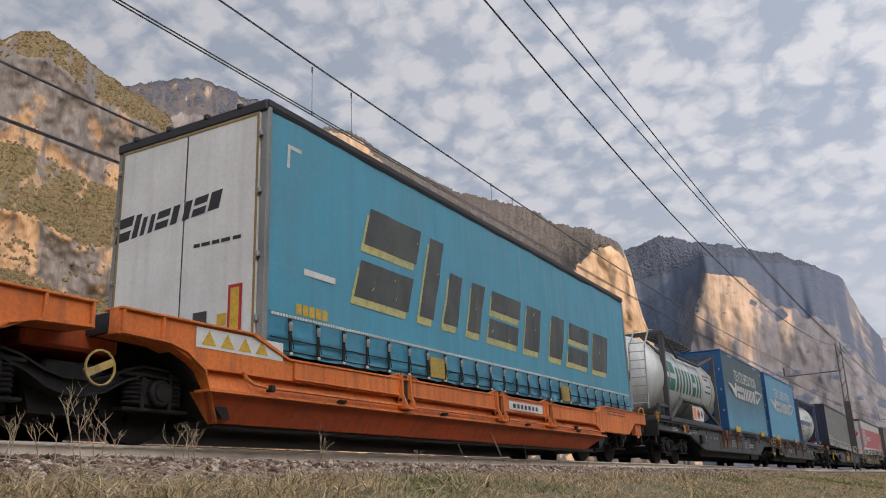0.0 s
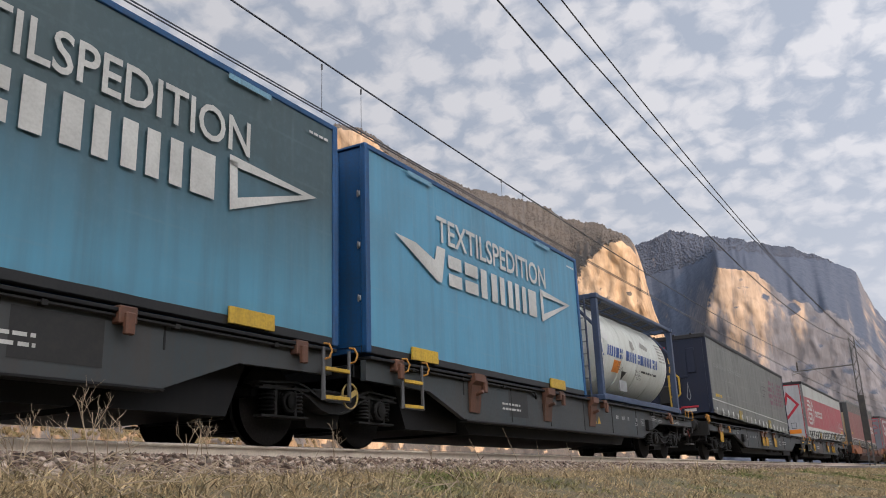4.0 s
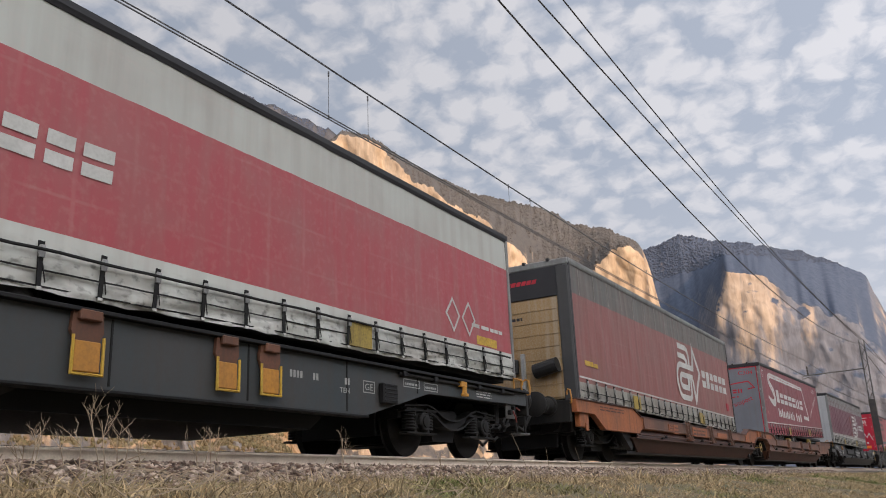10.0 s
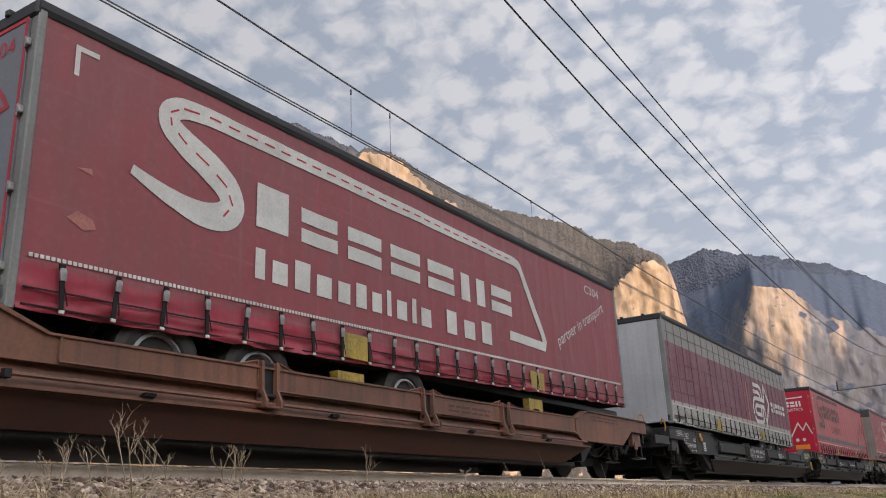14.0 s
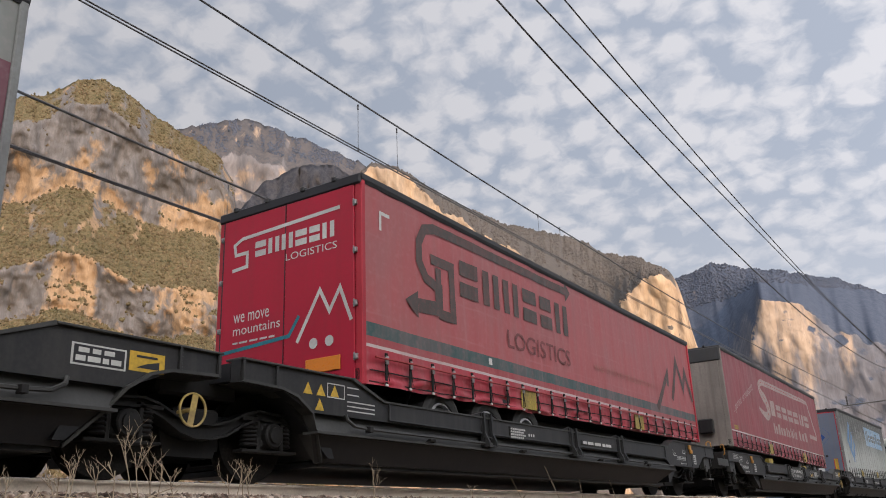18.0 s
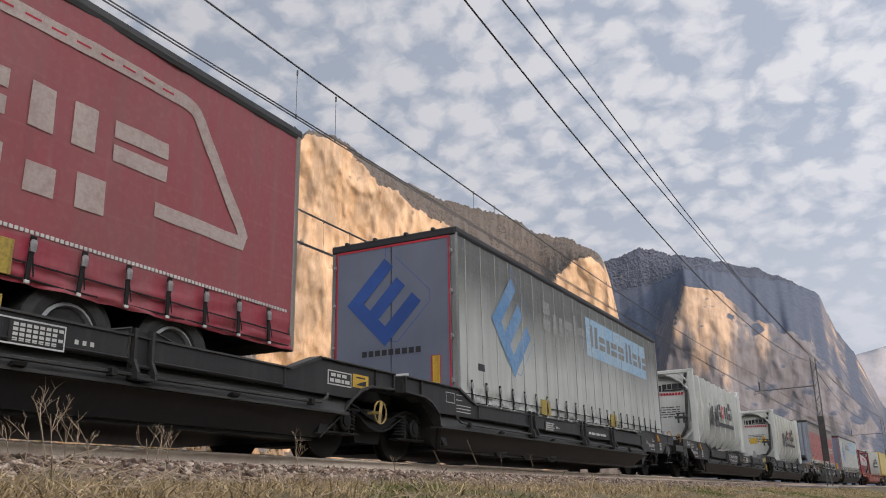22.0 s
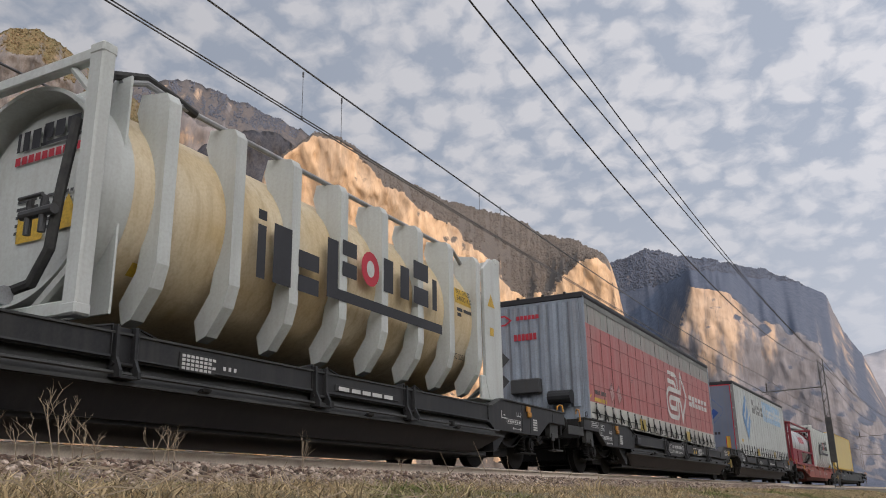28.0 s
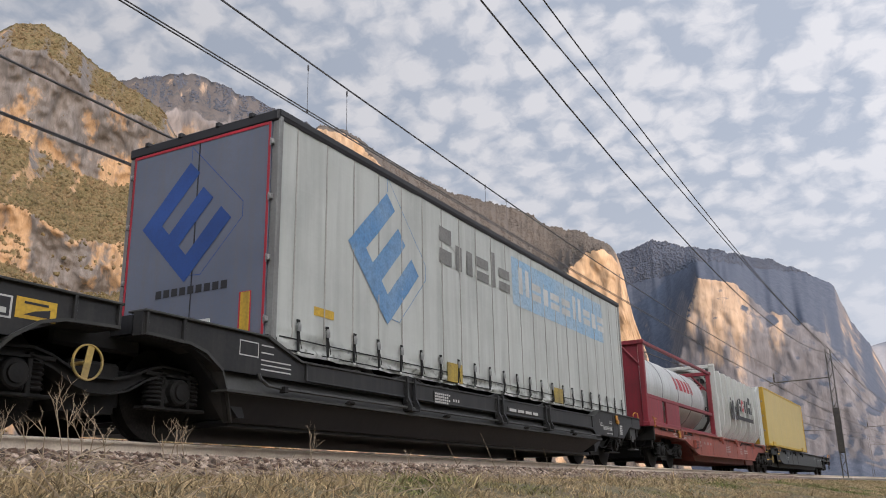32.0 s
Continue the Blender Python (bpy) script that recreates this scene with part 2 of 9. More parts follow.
# ---- materials ----
def surface(name, colour, rough=0.6, metal=0.0, second=None, scale=3.0, amount=0.35, grain=40.0, bump=0.15, streak=0.0,
            dirt=(0.08, 0.07, 0.06), dirt_amount=0.25, spread=(1, 1, 1), island=0.0, contrast=(0.35, 0.7)):
    """Paint, cloth, metal or stone: two colours mixed in patches, fine grain, dirt and relief, in metres."""
    m = bpy.data.materials.new(name)
    m.use_nodes = True
    t = m.node_tree
    ns, ln = t.nodes, t.links
    bs = ns["Principled BSDF"]
    bs.inputs["Specular IOR Level"].default_value = 0.3 if metal < 0.25 else 0.5
    bs.inputs["Metallic"].default_value = metal
    co = ns.new("ShaderNodeTexCoord")
    mp = ns.new("ShaderNodeMapping")
    mp.inputs["Scale"].default_value = spread
    ln.new(co.outputs["Object"], mp.inputs[0])

    def noise_of(sc, detail=4, vec=mp.outputs[0]):
        nz = ns.new("ShaderNodeTexNoise")
        nz.inputs["Scale"].default_value, nz.inputs["Detail"].default_value = sc, detail
        ln.new(vec, nz.inputs["Vector"])
        return nz.outputs["Fac"]

    def spanned(value, a, b, top=1.0):
        r = ns.new("ShaderNodeMapRange")
        r.inputs["From Min"].default_value, r.inputs["From Max"].default_value = a, b
        r.inputs["To Max"].default_value = top
        ln.new(value, r.inputs["Value"])
        return r.outputs[0]

    def mixed(fac, a, b, blend="MIX"):
        x = ns.new("ShaderNodeMixRGB")
        x.blend_type = blend
        for sock, v in ((x.inputs[0], fac), (x.inputs[1], a), (x.inputs[2], b)):
            if hasattr(v, "default_value"):
                ln.new(v, sock)
            elif isinstance(v, tuple):
                sock.default_value = (*v[:3], 1)
            else:
                sock.default_value = v
        return x.outputs[0]

    second = second or tuple(min(1, c * 0.72) for c in colour)
    patch = noise_of(scale)
    col = mixed(spanned(patch, *contrast, amount / 0.35 if amount < 0.35 else 1.0), colour, second)
    fine = noise_of(grain, 5)
    col = mixed(spanned(fine, 0.4, 0.75, dirt_amount), col, dirt)
    if streak:
        mp2 = ns.new("ShaderNodeMapping")
        mp2.inputs["Scale"].default_value = (9, 9, 0.5)
        ln.new(co.outputs["Object"], mp2.inputs[0])
        col = mixed(spanned(noise_of(1.0, 4, mp2.outputs[0]), 0.48, 0.75, streak), col, dirt)
    if island:
        g = ns.new("ShaderNodeNewGeometry")
        val = spanned(g.outputs["Random Per Island"], 0, 1)
        hs = ns.new("ShaderNodeHueSaturation")
        r = ns.new("ShaderNodeMapRange")
        r.inputs["To Min"].default_value, r.inputs["To Max"].default_value = 1 - island, 1 + island
        ln.new(val, r.inputs["Value"])
        ln.new(r.outputs[0], hs.inputs["Value"])
        ln.new(col, hs.inputs["Color"])
        col = hs.outputs[0]
    ln.new(col, bs.inputs["Base Color"])
    rr = ns.new("ShaderNodeMapRange")
    rr.inputs["To Min"].default_value, rr.inputs["To Max"].default_value = max(0.05, rough - 0.12), min(1, rough + 0.12)
    ln.new(fine, rr.inputs["Value"])
    ln.new(rr.outputs[0], bs.inputs["Roughness"])
    if bump:
        bp = ns.new("ShaderNodeBump")
        bp.inputs["Strength"].default_value, bp.inputs["Distance"].default_value = bump, 0.02
        add = ns.new("ShaderNodeMath")
        add.operation = "MULTIPLY_ADD"
        add.inputs[1].default_value = 0.4
        ln.new(fine, add.inputs[0])
        ln.new(patch, add.inputs[2])
        ln.new(add.outputs[0], bp.inputs["Height"])
        ln.new(bp.outputs[0], bs.inputs["Normal"])
    return m


# ---- ground ----
def rock_material(name, rock, warm, dark, plant, plant_dark, size, plant_level=(0.42, 0.62), cracked=1.0, shade_up=0.0, upright=1.0, bias=0.0, tallness=0.3):
    """Limestone with stained cliffs, and scrub on what is less steep. Shade on high cliffs is put in as greyer rock.
    size: metres of the large patches.
    """
    m = bpy.data.materials.new(name)
    m.use_nodes = True
    t = m.node_tree
    ns, ln = t.nodes, t.links
    bs = ns["Principled BSDF"]
    bs.inputs["Roughness"].default_value = 0.95
    bs.inputs["Specular IOR Level"].default_value = 0.1
    co = ns.new("ShaderNodeTexCoord")

    def noise_of(sc, detail=6, stretch=None, rough=0.6):
        src = co.outputs["Object"]
        if stretch:
            mp = ns.new("ShaderNodeMapping")
            mp.inputs["Scale"].default_value = stretch
            ln.new(src, mp.inputs[0])
            src = mp.outputs[0]
        nz = ns.new("ShaderNodeTexNoise")
        nz.inputs["Scale"].default_value, nz.inputs["Detail"].default_value, nz.inputs["Roughness"].default_value = sc, detail, rough
        ln.new(src, nz.inputs["Vector"])
        return nz.outputs["Fac"]

    def ramp(value, a, b):
        r = ns.new("ShaderNodeMapRange")
        r.interpolation_type = "SMOOTHSTEP"
        r.inputs["From Min"].default_value, r.inputs["From Max"].default_value = a, b
        ln.new(value, r.inputs["Value"])
        return r.outputs[0]

    def mixed(fac, a, b):
        x = ns.new("ShaderNodeMixRGB")
        for sock, v in ((x.inputs[0], fac), (x.inputs[1], a), (x.inputs[2], b)):
            if hasattr(v, "default_value"):
                ln.new(v, sock)
            else:
                sock.default_value = (*v, 1)
        return x.outputs[0]

    big = noise_of(1.0 / size, 5, (1, 1, upright))
    tall = noise_of(4.0 / size, 8, (1, 1, tallness * 0.75), 0.65)
    fine = noise_of(14.0 / size, 8, (1, 1, min(1.0, tallness * 2)), 0.75)
    # shade on the upper cliffs, put into the colour as greyer rock with height
    if shade_up:
        hz = ns.new("ShaderNodeSeparateXYZ")
        ln.new(co.outputs["Object"], hz.inputs[0])
        hi_up = ns.new("ShaderNodeMath")
        hi_up.operation = "MULTIPLY_ADD"
        hi_up.inputs[1].default_value = -1.0
        up_r = ns.new("ShaderNodeMapRange")
        up_r.inputs["From Min"].default_value, up_r.inputs["From Max"].default_value = shade_up * 0.75, shade_up
        up_r.inputs["To Max"].default_value = 0.12
        ln.new(hz.outputs["Z"], up_r.inputs["Value"])
        ln.new(up_r.outputs[0], hi_up.inputs[0])
        ln.new(big, hi_up.inputs[2])
        big = hi_up.outputs[0]
    mid = ramp(noise_of(7.0 / size, 8, (1, 1, tallness), 0.65), 0.40, 0.72)
    cool_rock = mixed(mid, tuple(0.85 * v for v in rock), tuple(1.25 * v for v in rock))
    warm_rock = mixed(mid, tuple(0.92 * v for v in warm), tuple(min(1, 1.18 * v) for v in warm))
    c = mixed(ramp(big, 0.45 + bias, 0.54 + bias), cool_rock, warm_rock)

    def less(value, k):
        q = ns.new("ShaderNodeMath")
        q.operation = "MULTIPLY"
        q.inputs[1].default_value = k
        ln.new(value, q.inputs[0])
        return q.outputs[0]

    c = mixed(less(ramp(tall, 0.52, 0.72), cracked), c, dark)
    crack = less(ramp(fine, 0.56, 0.75), cracked)
    # joints between the blocks of stone
    jm = ns.new("ShaderNodeMapping")
    jm.inputs["Scale"].default_value = (1, 1, 0.28)
    ln.new(co.outputs["Object"], jm.inputs[0])
    jn = ns.new("ShaderNodeTexNoise")
    jn.inputs["Scale"].default_value, jn.inputs["Detail"].default_value = 10.0 / size, 4
    ln.new(jm.outputs[0], jn.inputs["Vector"])
    jw = ns.new("ShaderNodeVectorMath")
    jw.operation = "MULTIPLY_ADD"
    jw.inputs[1].default_value = (size * 0.12,) * 3
    ln.new(jn.outputs["Color"], jw.inputs[0])
    ln.new(jm.outputs[0], jw.inputs[2])
    jv = ns.new("ShaderNodeTexVoronoi")
    jv.feature = "DISTANCE_TO_EDGE"
    jv.inputs["Scale"].default_value = 7.0 / size
    ln.new(jw.outputs[0], jv.inputs["Vector"])
    joint = ns.new("ShaderNodeMapRange")
    joint.inputs["From Max"].default_value = 0.07
    joint.inputs["To Min"].default_value, joint.inputs["To Max"].default_value = 0.30 * cracked, 0.0
    ln.new(jv.outputs["Distance"], joint.inputs["Value"])
    c = mixed(joint.outputs[0], c, tuple(0.6 * v for v in dark))
    c = mixed(crack, c, dark)
    geo = ns.new("ShaderNodeNewGeometry")
    sp = ns.new("ShaderNodeSeparateXYZ")
    ln.new(geo.outputs["Normal"], sp.inputs[0])
    up = ns.new("ShaderNodeMath")
    up.operation = "MULTIPLY_ADD"
    up.inputs[1].default_value = 0.35
    ln.new(fine, up.inputs[0])
    ln.new(sp.outputs["Z"], up.inputs[2])
    up2 = ns.new("ShaderNodeMath")
    up2.operation = "MULTIPLY_ADD"
    up2.inputs[1].default_value = 0.3
    ln.new(noise_of(3.0 / size, 5), up2.inputs[0])
    ln.new(up.outputs[0], up2.inputs[2])
    green = mixed(ramp(noise_of(9.0 / size, 8, None, 0.75), 0.4, 0.62), plant, plant_dark)
    lo, hi = plant_level
    c = mixed(ramp(up2.outputs[0], lo + 0.33, hi + 0.33), c, green)
    ln.new(c, bs.inputs["Base Color"])
    bp = ns.new("ShaderNodeBump")
    bp.inputs["Strength"].default_value, bp.inputs["Distance"].default_value = 0.12 + 0.5 * cracked, size * 0.05
    hgt = ns.new("ShaderNodeMath")
    hgt.operation = "ADD"
    ln.new(fine, hgt.inputs[0])
    ln.new(tall, hgt.inputs[1])
    ln.new(hgt.outputs[0], bp.inputs["Height"])
    ln.new(bp.outputs[0], bs.inputs["Normal"])
    return m


SOIL = surface("meadow_soil", (0.14, 0.11, 0.07), 0.95, second=(0.10, 0.105, 0.05), scale=0.7, grain=9, dirt=(0.25, 0.195, 0.115), dirt_amount=0.5, bump=0.6)
GROUND_PROFILE = [(-4600, -1.2), (-300, -1.2), (-60, -1.1), (-22, -1.0), (-17, -0.85), (-15.0, -0.42), (-14.0, -0.26), (-4.9 - 0.75, -0.26),
                  (-4.9, -0.40), (-4.3, -0.42), (-3.6, -0.45), (-3.0, -0.50), (-2.4, -0.62), (-1.8, -0.75), (-1.0, -0.88), (0.5, -0.95), (3, -0.97), (12, -1.0), (60, -1.1), (300, -1.2), (4600, -1.2)]


def ground_height(x, y):
    xx = x - bend(min(y, 160))
    return float(np.interp(xx, [p[0] for p in GROUND_PROFILE], [p[1] for p in GROUND_PROFILE]))


def build_ground():
    xs = [-4600, -2500, -1200, -600, -300, -120, -60, -40, -28, -22, -19, -17, -16, -15, -14.5, -14, -11, -8, -6.2]
    xs += [round(-5.7 + 0.2 * i, 2) for i in range(34)] + [1.5, 2.5, 4, 7, 12, 25, 60, 120, 300, 600, 1200, 2500, 4600]
    ys = [-4600, -2000, -800, -300, -100, -40, -15, -5, -2] + [round(0.5 * i, 2) for i in range(60)] + list(range(30, 170, 4)) + [200, 260, 400, 700, 1200, 2000, 3200, 4700]
    verts, faces = [], []
    for y in ys:
        for x in xs:
            b = bend(min(max(y, 0), 160)) if abs(x) < 100 else 0
            z = ground_height(x + b, y)
            if -5.2 < x < 8:
                z += 0.03 * noise.noise(Vector((x * 0.9, y * 0.9, 3)))
            verts.append((x + b, y, z))
    nx = len(xs)
    for j in range(len(ys) - 1):
        for i in range(nx - 1):
            a = j * nx + i
            faces.append((a, a + 1, a + nx + 1, a + nx))
    tagged(new("ground", big_mesh("ground", verts, faces, SOIL, True)), "uneven ground of dry meadow beside the railway line", "", kind="structure")


build_ground()


# ---- mountains ----
def direction(az, el):
    a, e = radians(az), radians(el)
    return np.array([-math.sin(a) * math.cos(e), math.cos(a) * math.cos(e), math.sin(e)])


def mountain(name, ridge, far, profile, material, label, nu=170, nv=90, relief=0.05, rough_edge=0.25, seed=0, detail=1.0, cap=None, grit=0.5, ribs=0.035, cap_noise=0.5):
    """A massif seen from the valley. ridge: (azimuth, height angle) along its crest. profile: (share of the height, how much
    further back than the foot); steep where the second changes little. cap: (azimuth, height angle) where the
    cliff ends and a gentler top begins, at 0.9 of the profile. relief: size of ribs and gullies against the distance."""
    az = np.array([p[0] for p in ridge], dtype=float)
    el = np.array([p[1] for p in ridge], dtype=float)
    order = np.argsort(az)
    az, el = az[order], el[order]
    if cap:
        caz, cel = zip(*sorted(cap))
    verts = []
    back = 8
    for i in range(nu):
        a = az[0] + (az[-1] - az[0]) * i / (nu - 1)
        top = float(np.interp(a, az, el)) + rough_edge * (noise.fractal(Vector((a * 0.9, seed, 0)), 0.7, 2.1, 4) + 0.6 * noise.noise(Vector((a * 5.0, seed + 4, 0))))
        for j in range(nv):
            v = j / (nv - 1)
            e = -0.6 + (top + 0.6) * v
            p = Vector((a * 0.11 * detail, e * 0.09 * detail, seed))
            if cap:
                edge = float(np.interp(a, caz, cel)) + cap_noise * noise.fractal(Vector((a * 0.8, seed + 9, 0)), 0.7, 2.1, 4)
                vc = min(0.995, max(0.05, (edge + 0.6) / (top + 0.6)))
                v = v / vc * 0.9 if v < vc else 0.9 + 0.1 * (v - vc) / (1 - vc)
            wob = 0.10 * noise.noise(Vector((a * 0.12, seed + 7, e * 0.03)))
            d = 1 + float(np.interp(min(1, max(0, v + wob * (1 - v) * 4 * v * (0.3 if cap else 1))), [q[0] for q in profile], [q[1] for q in profile]))
            rib = noise.ridged_multi_fractal(Vector((a * 0.22 * detail, e * ribs * detail, seed)), 0.9, 2.2, 5, 1.0, 2.0)
            fine = noise.fractal(Vector((a * 1.1 * detail, e * grit * detail, seed + 2)), 0.75, 2.1, 5)
            amp = relief * (1 - 0.6 * min(1, max(0, (v - 0.87) / 0.06))) if cap else relief
            d += -amp * (rib - 1.0) * 0.55 + relief * 0.28 * fine + amp * 0.8 * noise.noise(p * 2)
            q = direction(a, e) * d * far
            verts.append((q[0], q[1], q[2] + EYE[2]))
        crest = np.array(verts[-1])
        for j in range(1, back + 1):
            flat = crest.copy()
            flat[:2] *= 1 + 0.05 * j
            flat[2] = crest[2] * (1 - j / back) ** 1.3 - 2
            verts.append(tuple(flat))
    rows = nv + back
    faces = []
    for i in range(nu - 1):
        for j in range(rows - 1):
            a = i * rows + j
            faces.append((a, a + 1, a + rows + 1, a + rows))
    ob = new(name, big_mesh(name, verts, faces, material, True))
    return tagged(ob, label, "", kind="structure")


def ico():
    bm = bmesh.new()
    bmesh.ops.create_icosphere(bm, subdivisions=1, radius=1.0)
    base = np.array([v.co[:] for v in bm.verts])
    tri = np.array([[v.index for v in f.verts] for f in bm.faces])
    bm.free()
    return base, tri


def scrub(name, hill, count, size, material, label, level, seed, low=0.0, high=1.0):
    """Bushes and small trees scattered on the gentler parts of a mountain."""
    rng = np.random.default_rng(seed)
    me = hill.data
    n = len(me.polygons)
    nrm, cen = np.empty(n * 3, dtype=np.float32), np.empty(n * 3, dtype=np.float32)
    me.polygons.foreach_get("normal", nrm)
    me.polygons.foreach_get("center", cen)
    nrm, cen = nrm.reshape(-1, 3), cen.reshape(-1, 3)
    top = cen[:, 2].max()
    far = np.linalg.norm(cen[:, :2], axis=1)
    el = cen[:, 2] / far
    okay = np.where((np.abs(nrm[:, 2]) > level) & (cen[:, 2] > low * top) & (cen[:, 2] < high * top) & ((cen * nrm).sum(1) * np.sign(nrm[:, 2]) < far * 0.35))[0]
    pick = okay[rng.integers(0, len(okay), count)]
    base, tri = ico()
    spread = size * 3
    co = np.empty(len(me.vertices) * 3, dtype=np.float32)
    me.vertices.foreach_get("co", co)
    corner = np.empty(len(me.loops), dtype=np.int32)
    me.loops.foreach_get("vertex_index", corner)
    quad = co.reshape(-1, 3)[corner.reshape(-1, 4)[pick]]
    a, b = rng.random((count, 1)), rng.random((count, 1))
    c = quad[:, 0] * (1 - a) * (1 - b) + quad[:, 1] * a * (1 - b) + quad[:, 2] * a * b + quad[:, 3] * (1 - a) * b
    c = c + rng.uniform(-spread, spread, (count, 3)) * np.array([0.5, 0.5, 0.1])
    sc = size * rng.uniform(0.4, 1.5, (count, 1, 1)) * np.array([1, 1, 1.25])
    pts = base[None] * (1 + rng.uniform(-0.4, 0.4, (count, len(base), 1))) * sc + c[:, None, :]
    faces = (tri[None] + (np.arange(count) * len(base))[:, None, None]).reshape(-1, 3)
    tagged(new(name, big_mesh(name, pts.reshape(-1, 3), faces, material)), label, "", kind="stuff")


# its grey patches stand for shaded cliff faces
ROCK_NEAR = rock_material("limestone_near", (0.150, 0.148, 0.156), (0.335, 0.24, 0.155), (0.10, 0.094, 0.09), (0.155, 0.122, 0.072), (0.078, 0.078, 0.042), 36, (0.48, 0.66), 0.75, 400, 0.6, 0.01, 0.25)
ROCK_CLIFF = rock_material("limestone_cliff", (0.37, 0.295, 0.225), (0.47, 0.355, 0.25), (0.26, 0.20, 0.155), (0.118, 0.108, 0.102), (0.082, 0.080, 0.082), 75, (0.34, 0.48), 0.65, 0.0, 0.35, -0.03, 0.15)
# haze of distance is put into these far rock and plant colours
ROCK_FAR = rock_material("hazed_limestone_far", (0.19, 0.185, 0.20), (0.40, 0.31, 0.235), (0.15, 0.148, 0.16), (0.105, 0.10, 0.105), (0.072, 0.075, 0.088), 260, (0.33, 0.49), 0.45)
# warm patches here stand for sunlit faces, cool grey for the rest
ROCK_END = rock_material("hazed_limestone_end", (0.148, 0.155, 0.185), (0.40, 0.32, 0.255), (0.115, 0.122, 0.15), (0.080, 0.098, 0.142), (0.060, 0.078, 0.118), 170, (0.30, 0.46), 0.6, 0.0, 0.3, 0.09, 0.14)
WOODED = rock_material("wooded_slope", (0.10, 0.10, 0.11), (0.10, 0.10, 0.10), (0.07, 0.07, 0.08), (0.064, 0.066, 0.078), (0.037, 0.043, 0.058), 120, (-0.6, -0.3))
# pale blue-grey throughout: the ridge's haze is its base colour
HAZY = rock_material("hazed_far_slope", (0.30, 0.32, 0.37), (0.31, 0.32, 0.36), (0.26, 0.28, 0.33), (0.28, 0.30, 0.35), (0.25, 0.27, 0.32), 300, (-0.6, -0.3), 0.3)

NEAR = mountain("near_mountain", [(80, 24), (70, 25.5), (64, 26.5), (61.5, 26.5), (59.6, 26.9), (57.8, 28.2), (56.1, 28.5), (54.3, 27.8), (52.4, 26.6), (49.7, 25.4),
                           (47.9, 24.4), (46.8, 22.8), (46.4, 19.2), (44.7, 17.6), (42.7, 15.4), (41.5, 13.6), (40.3, 10.4), (39.0, 6.0), (37.5, 1.5), (36, 0)],
         520, [(0, 0), (0.14, 0.10), (0.26, 0.13), (0.34, 0.24), (0.46, 0.26), (0.51, 0.38), (0.63, 0.405), (0.77, 0.70), (0.945, 0.745), (1.0, 0.92)],
         ROCK_NEAR, "limestone mountain with scrub-covered ledges and lit cliffs", nu=260, nv=170, relief=0.034, rough_edge=0.16, seed=3, detail=2.2, ribs=0.10, grit=0.8)
CLIFF = mountain("bright_cliff", [(46, 8), (43, 14), (41.2, 18), (40.3, 22.0), (36.9, 24.4), (35, 24.1), (33.4, 23.1), (30.5, 21.4), (27.3, 19.9), (23.6, 18.9), (21.6, 18.2),
                          (20.9, 17.5), (18.5, 16.9), (16.3, 15.8), (15.9, 15.1), (15.6, 13.8), (15.2, 11.1), (14.6, 8.9), (13.6, 5), (12.6, 2), (12, 0)],
         1150, [(0, 0), (0.15, 0.05), (0.3, 0.08), (0.7, 0.11), (0.9, 0.13), (1.0, 0.62)],
         ROCK_CLIFF, "sunlit pale orange limestone cliff with a wooded top", nu=240, nv=120, relief=0.024, rough_edge=0.12, seed=11, detail=1.5, grit=0.3, ribs=0.13,
         cap=[(46, 9), (43, 15.5), (41, 20), (40.2, 24), (38, 25.5), (36, 25.5), (34.6, 24.0), (33.4, 22.6), (31.3, 20.9), (29.6, 19.9), (28, 19.0), (26, 17.5), (24.4, 16.0), (23, 13.8), (20.4, 13.4), (19, 14.9), (17.7, 15.9), (15.7, 14.8), (12, 0)])
SHOULDER = mountain("wooded_shoulder", [(52, 12), (48, 19), (46, 21.5), (44.6, 23.0), (42.0, 24.2), (40.0, 24.3), (38.2, 23.4), (34, 20.5), (30, 18), (26, 12)],
         1750, [(0, 0), (1, 0.5)], WOODED, "dark wooded mountain shoulder in shade", nu=120, nv=60, relief=0.08, rough_edge=0.2, seed=21, detail=1.0)
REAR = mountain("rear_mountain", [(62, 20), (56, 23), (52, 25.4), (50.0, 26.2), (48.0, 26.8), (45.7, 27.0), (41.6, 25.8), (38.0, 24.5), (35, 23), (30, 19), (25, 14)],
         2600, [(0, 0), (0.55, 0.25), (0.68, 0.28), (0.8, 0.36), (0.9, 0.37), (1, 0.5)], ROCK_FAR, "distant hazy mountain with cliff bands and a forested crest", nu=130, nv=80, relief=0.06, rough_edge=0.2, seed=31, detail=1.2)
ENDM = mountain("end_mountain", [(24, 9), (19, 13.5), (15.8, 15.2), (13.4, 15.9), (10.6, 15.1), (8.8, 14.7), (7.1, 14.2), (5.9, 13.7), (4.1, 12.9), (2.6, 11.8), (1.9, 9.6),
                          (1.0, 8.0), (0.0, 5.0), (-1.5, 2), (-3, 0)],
         2300, [(0, 0), (0.2, 0.06), (0.6, 0.09), (0.9, 0.11), (1, 0.5)], ROCK_END, "massive cliff mountain at the valley's end, greyed by haze in its colour", nu=200, nv=130, relief=0.011, rough_edge=0.2, seed=41, detail=1.4, grit=0.35, ribs=0.16, cap_noise=0.45,
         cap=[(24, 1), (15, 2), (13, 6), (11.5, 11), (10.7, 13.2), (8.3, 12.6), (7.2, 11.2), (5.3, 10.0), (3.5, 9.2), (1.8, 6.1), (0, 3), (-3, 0)])
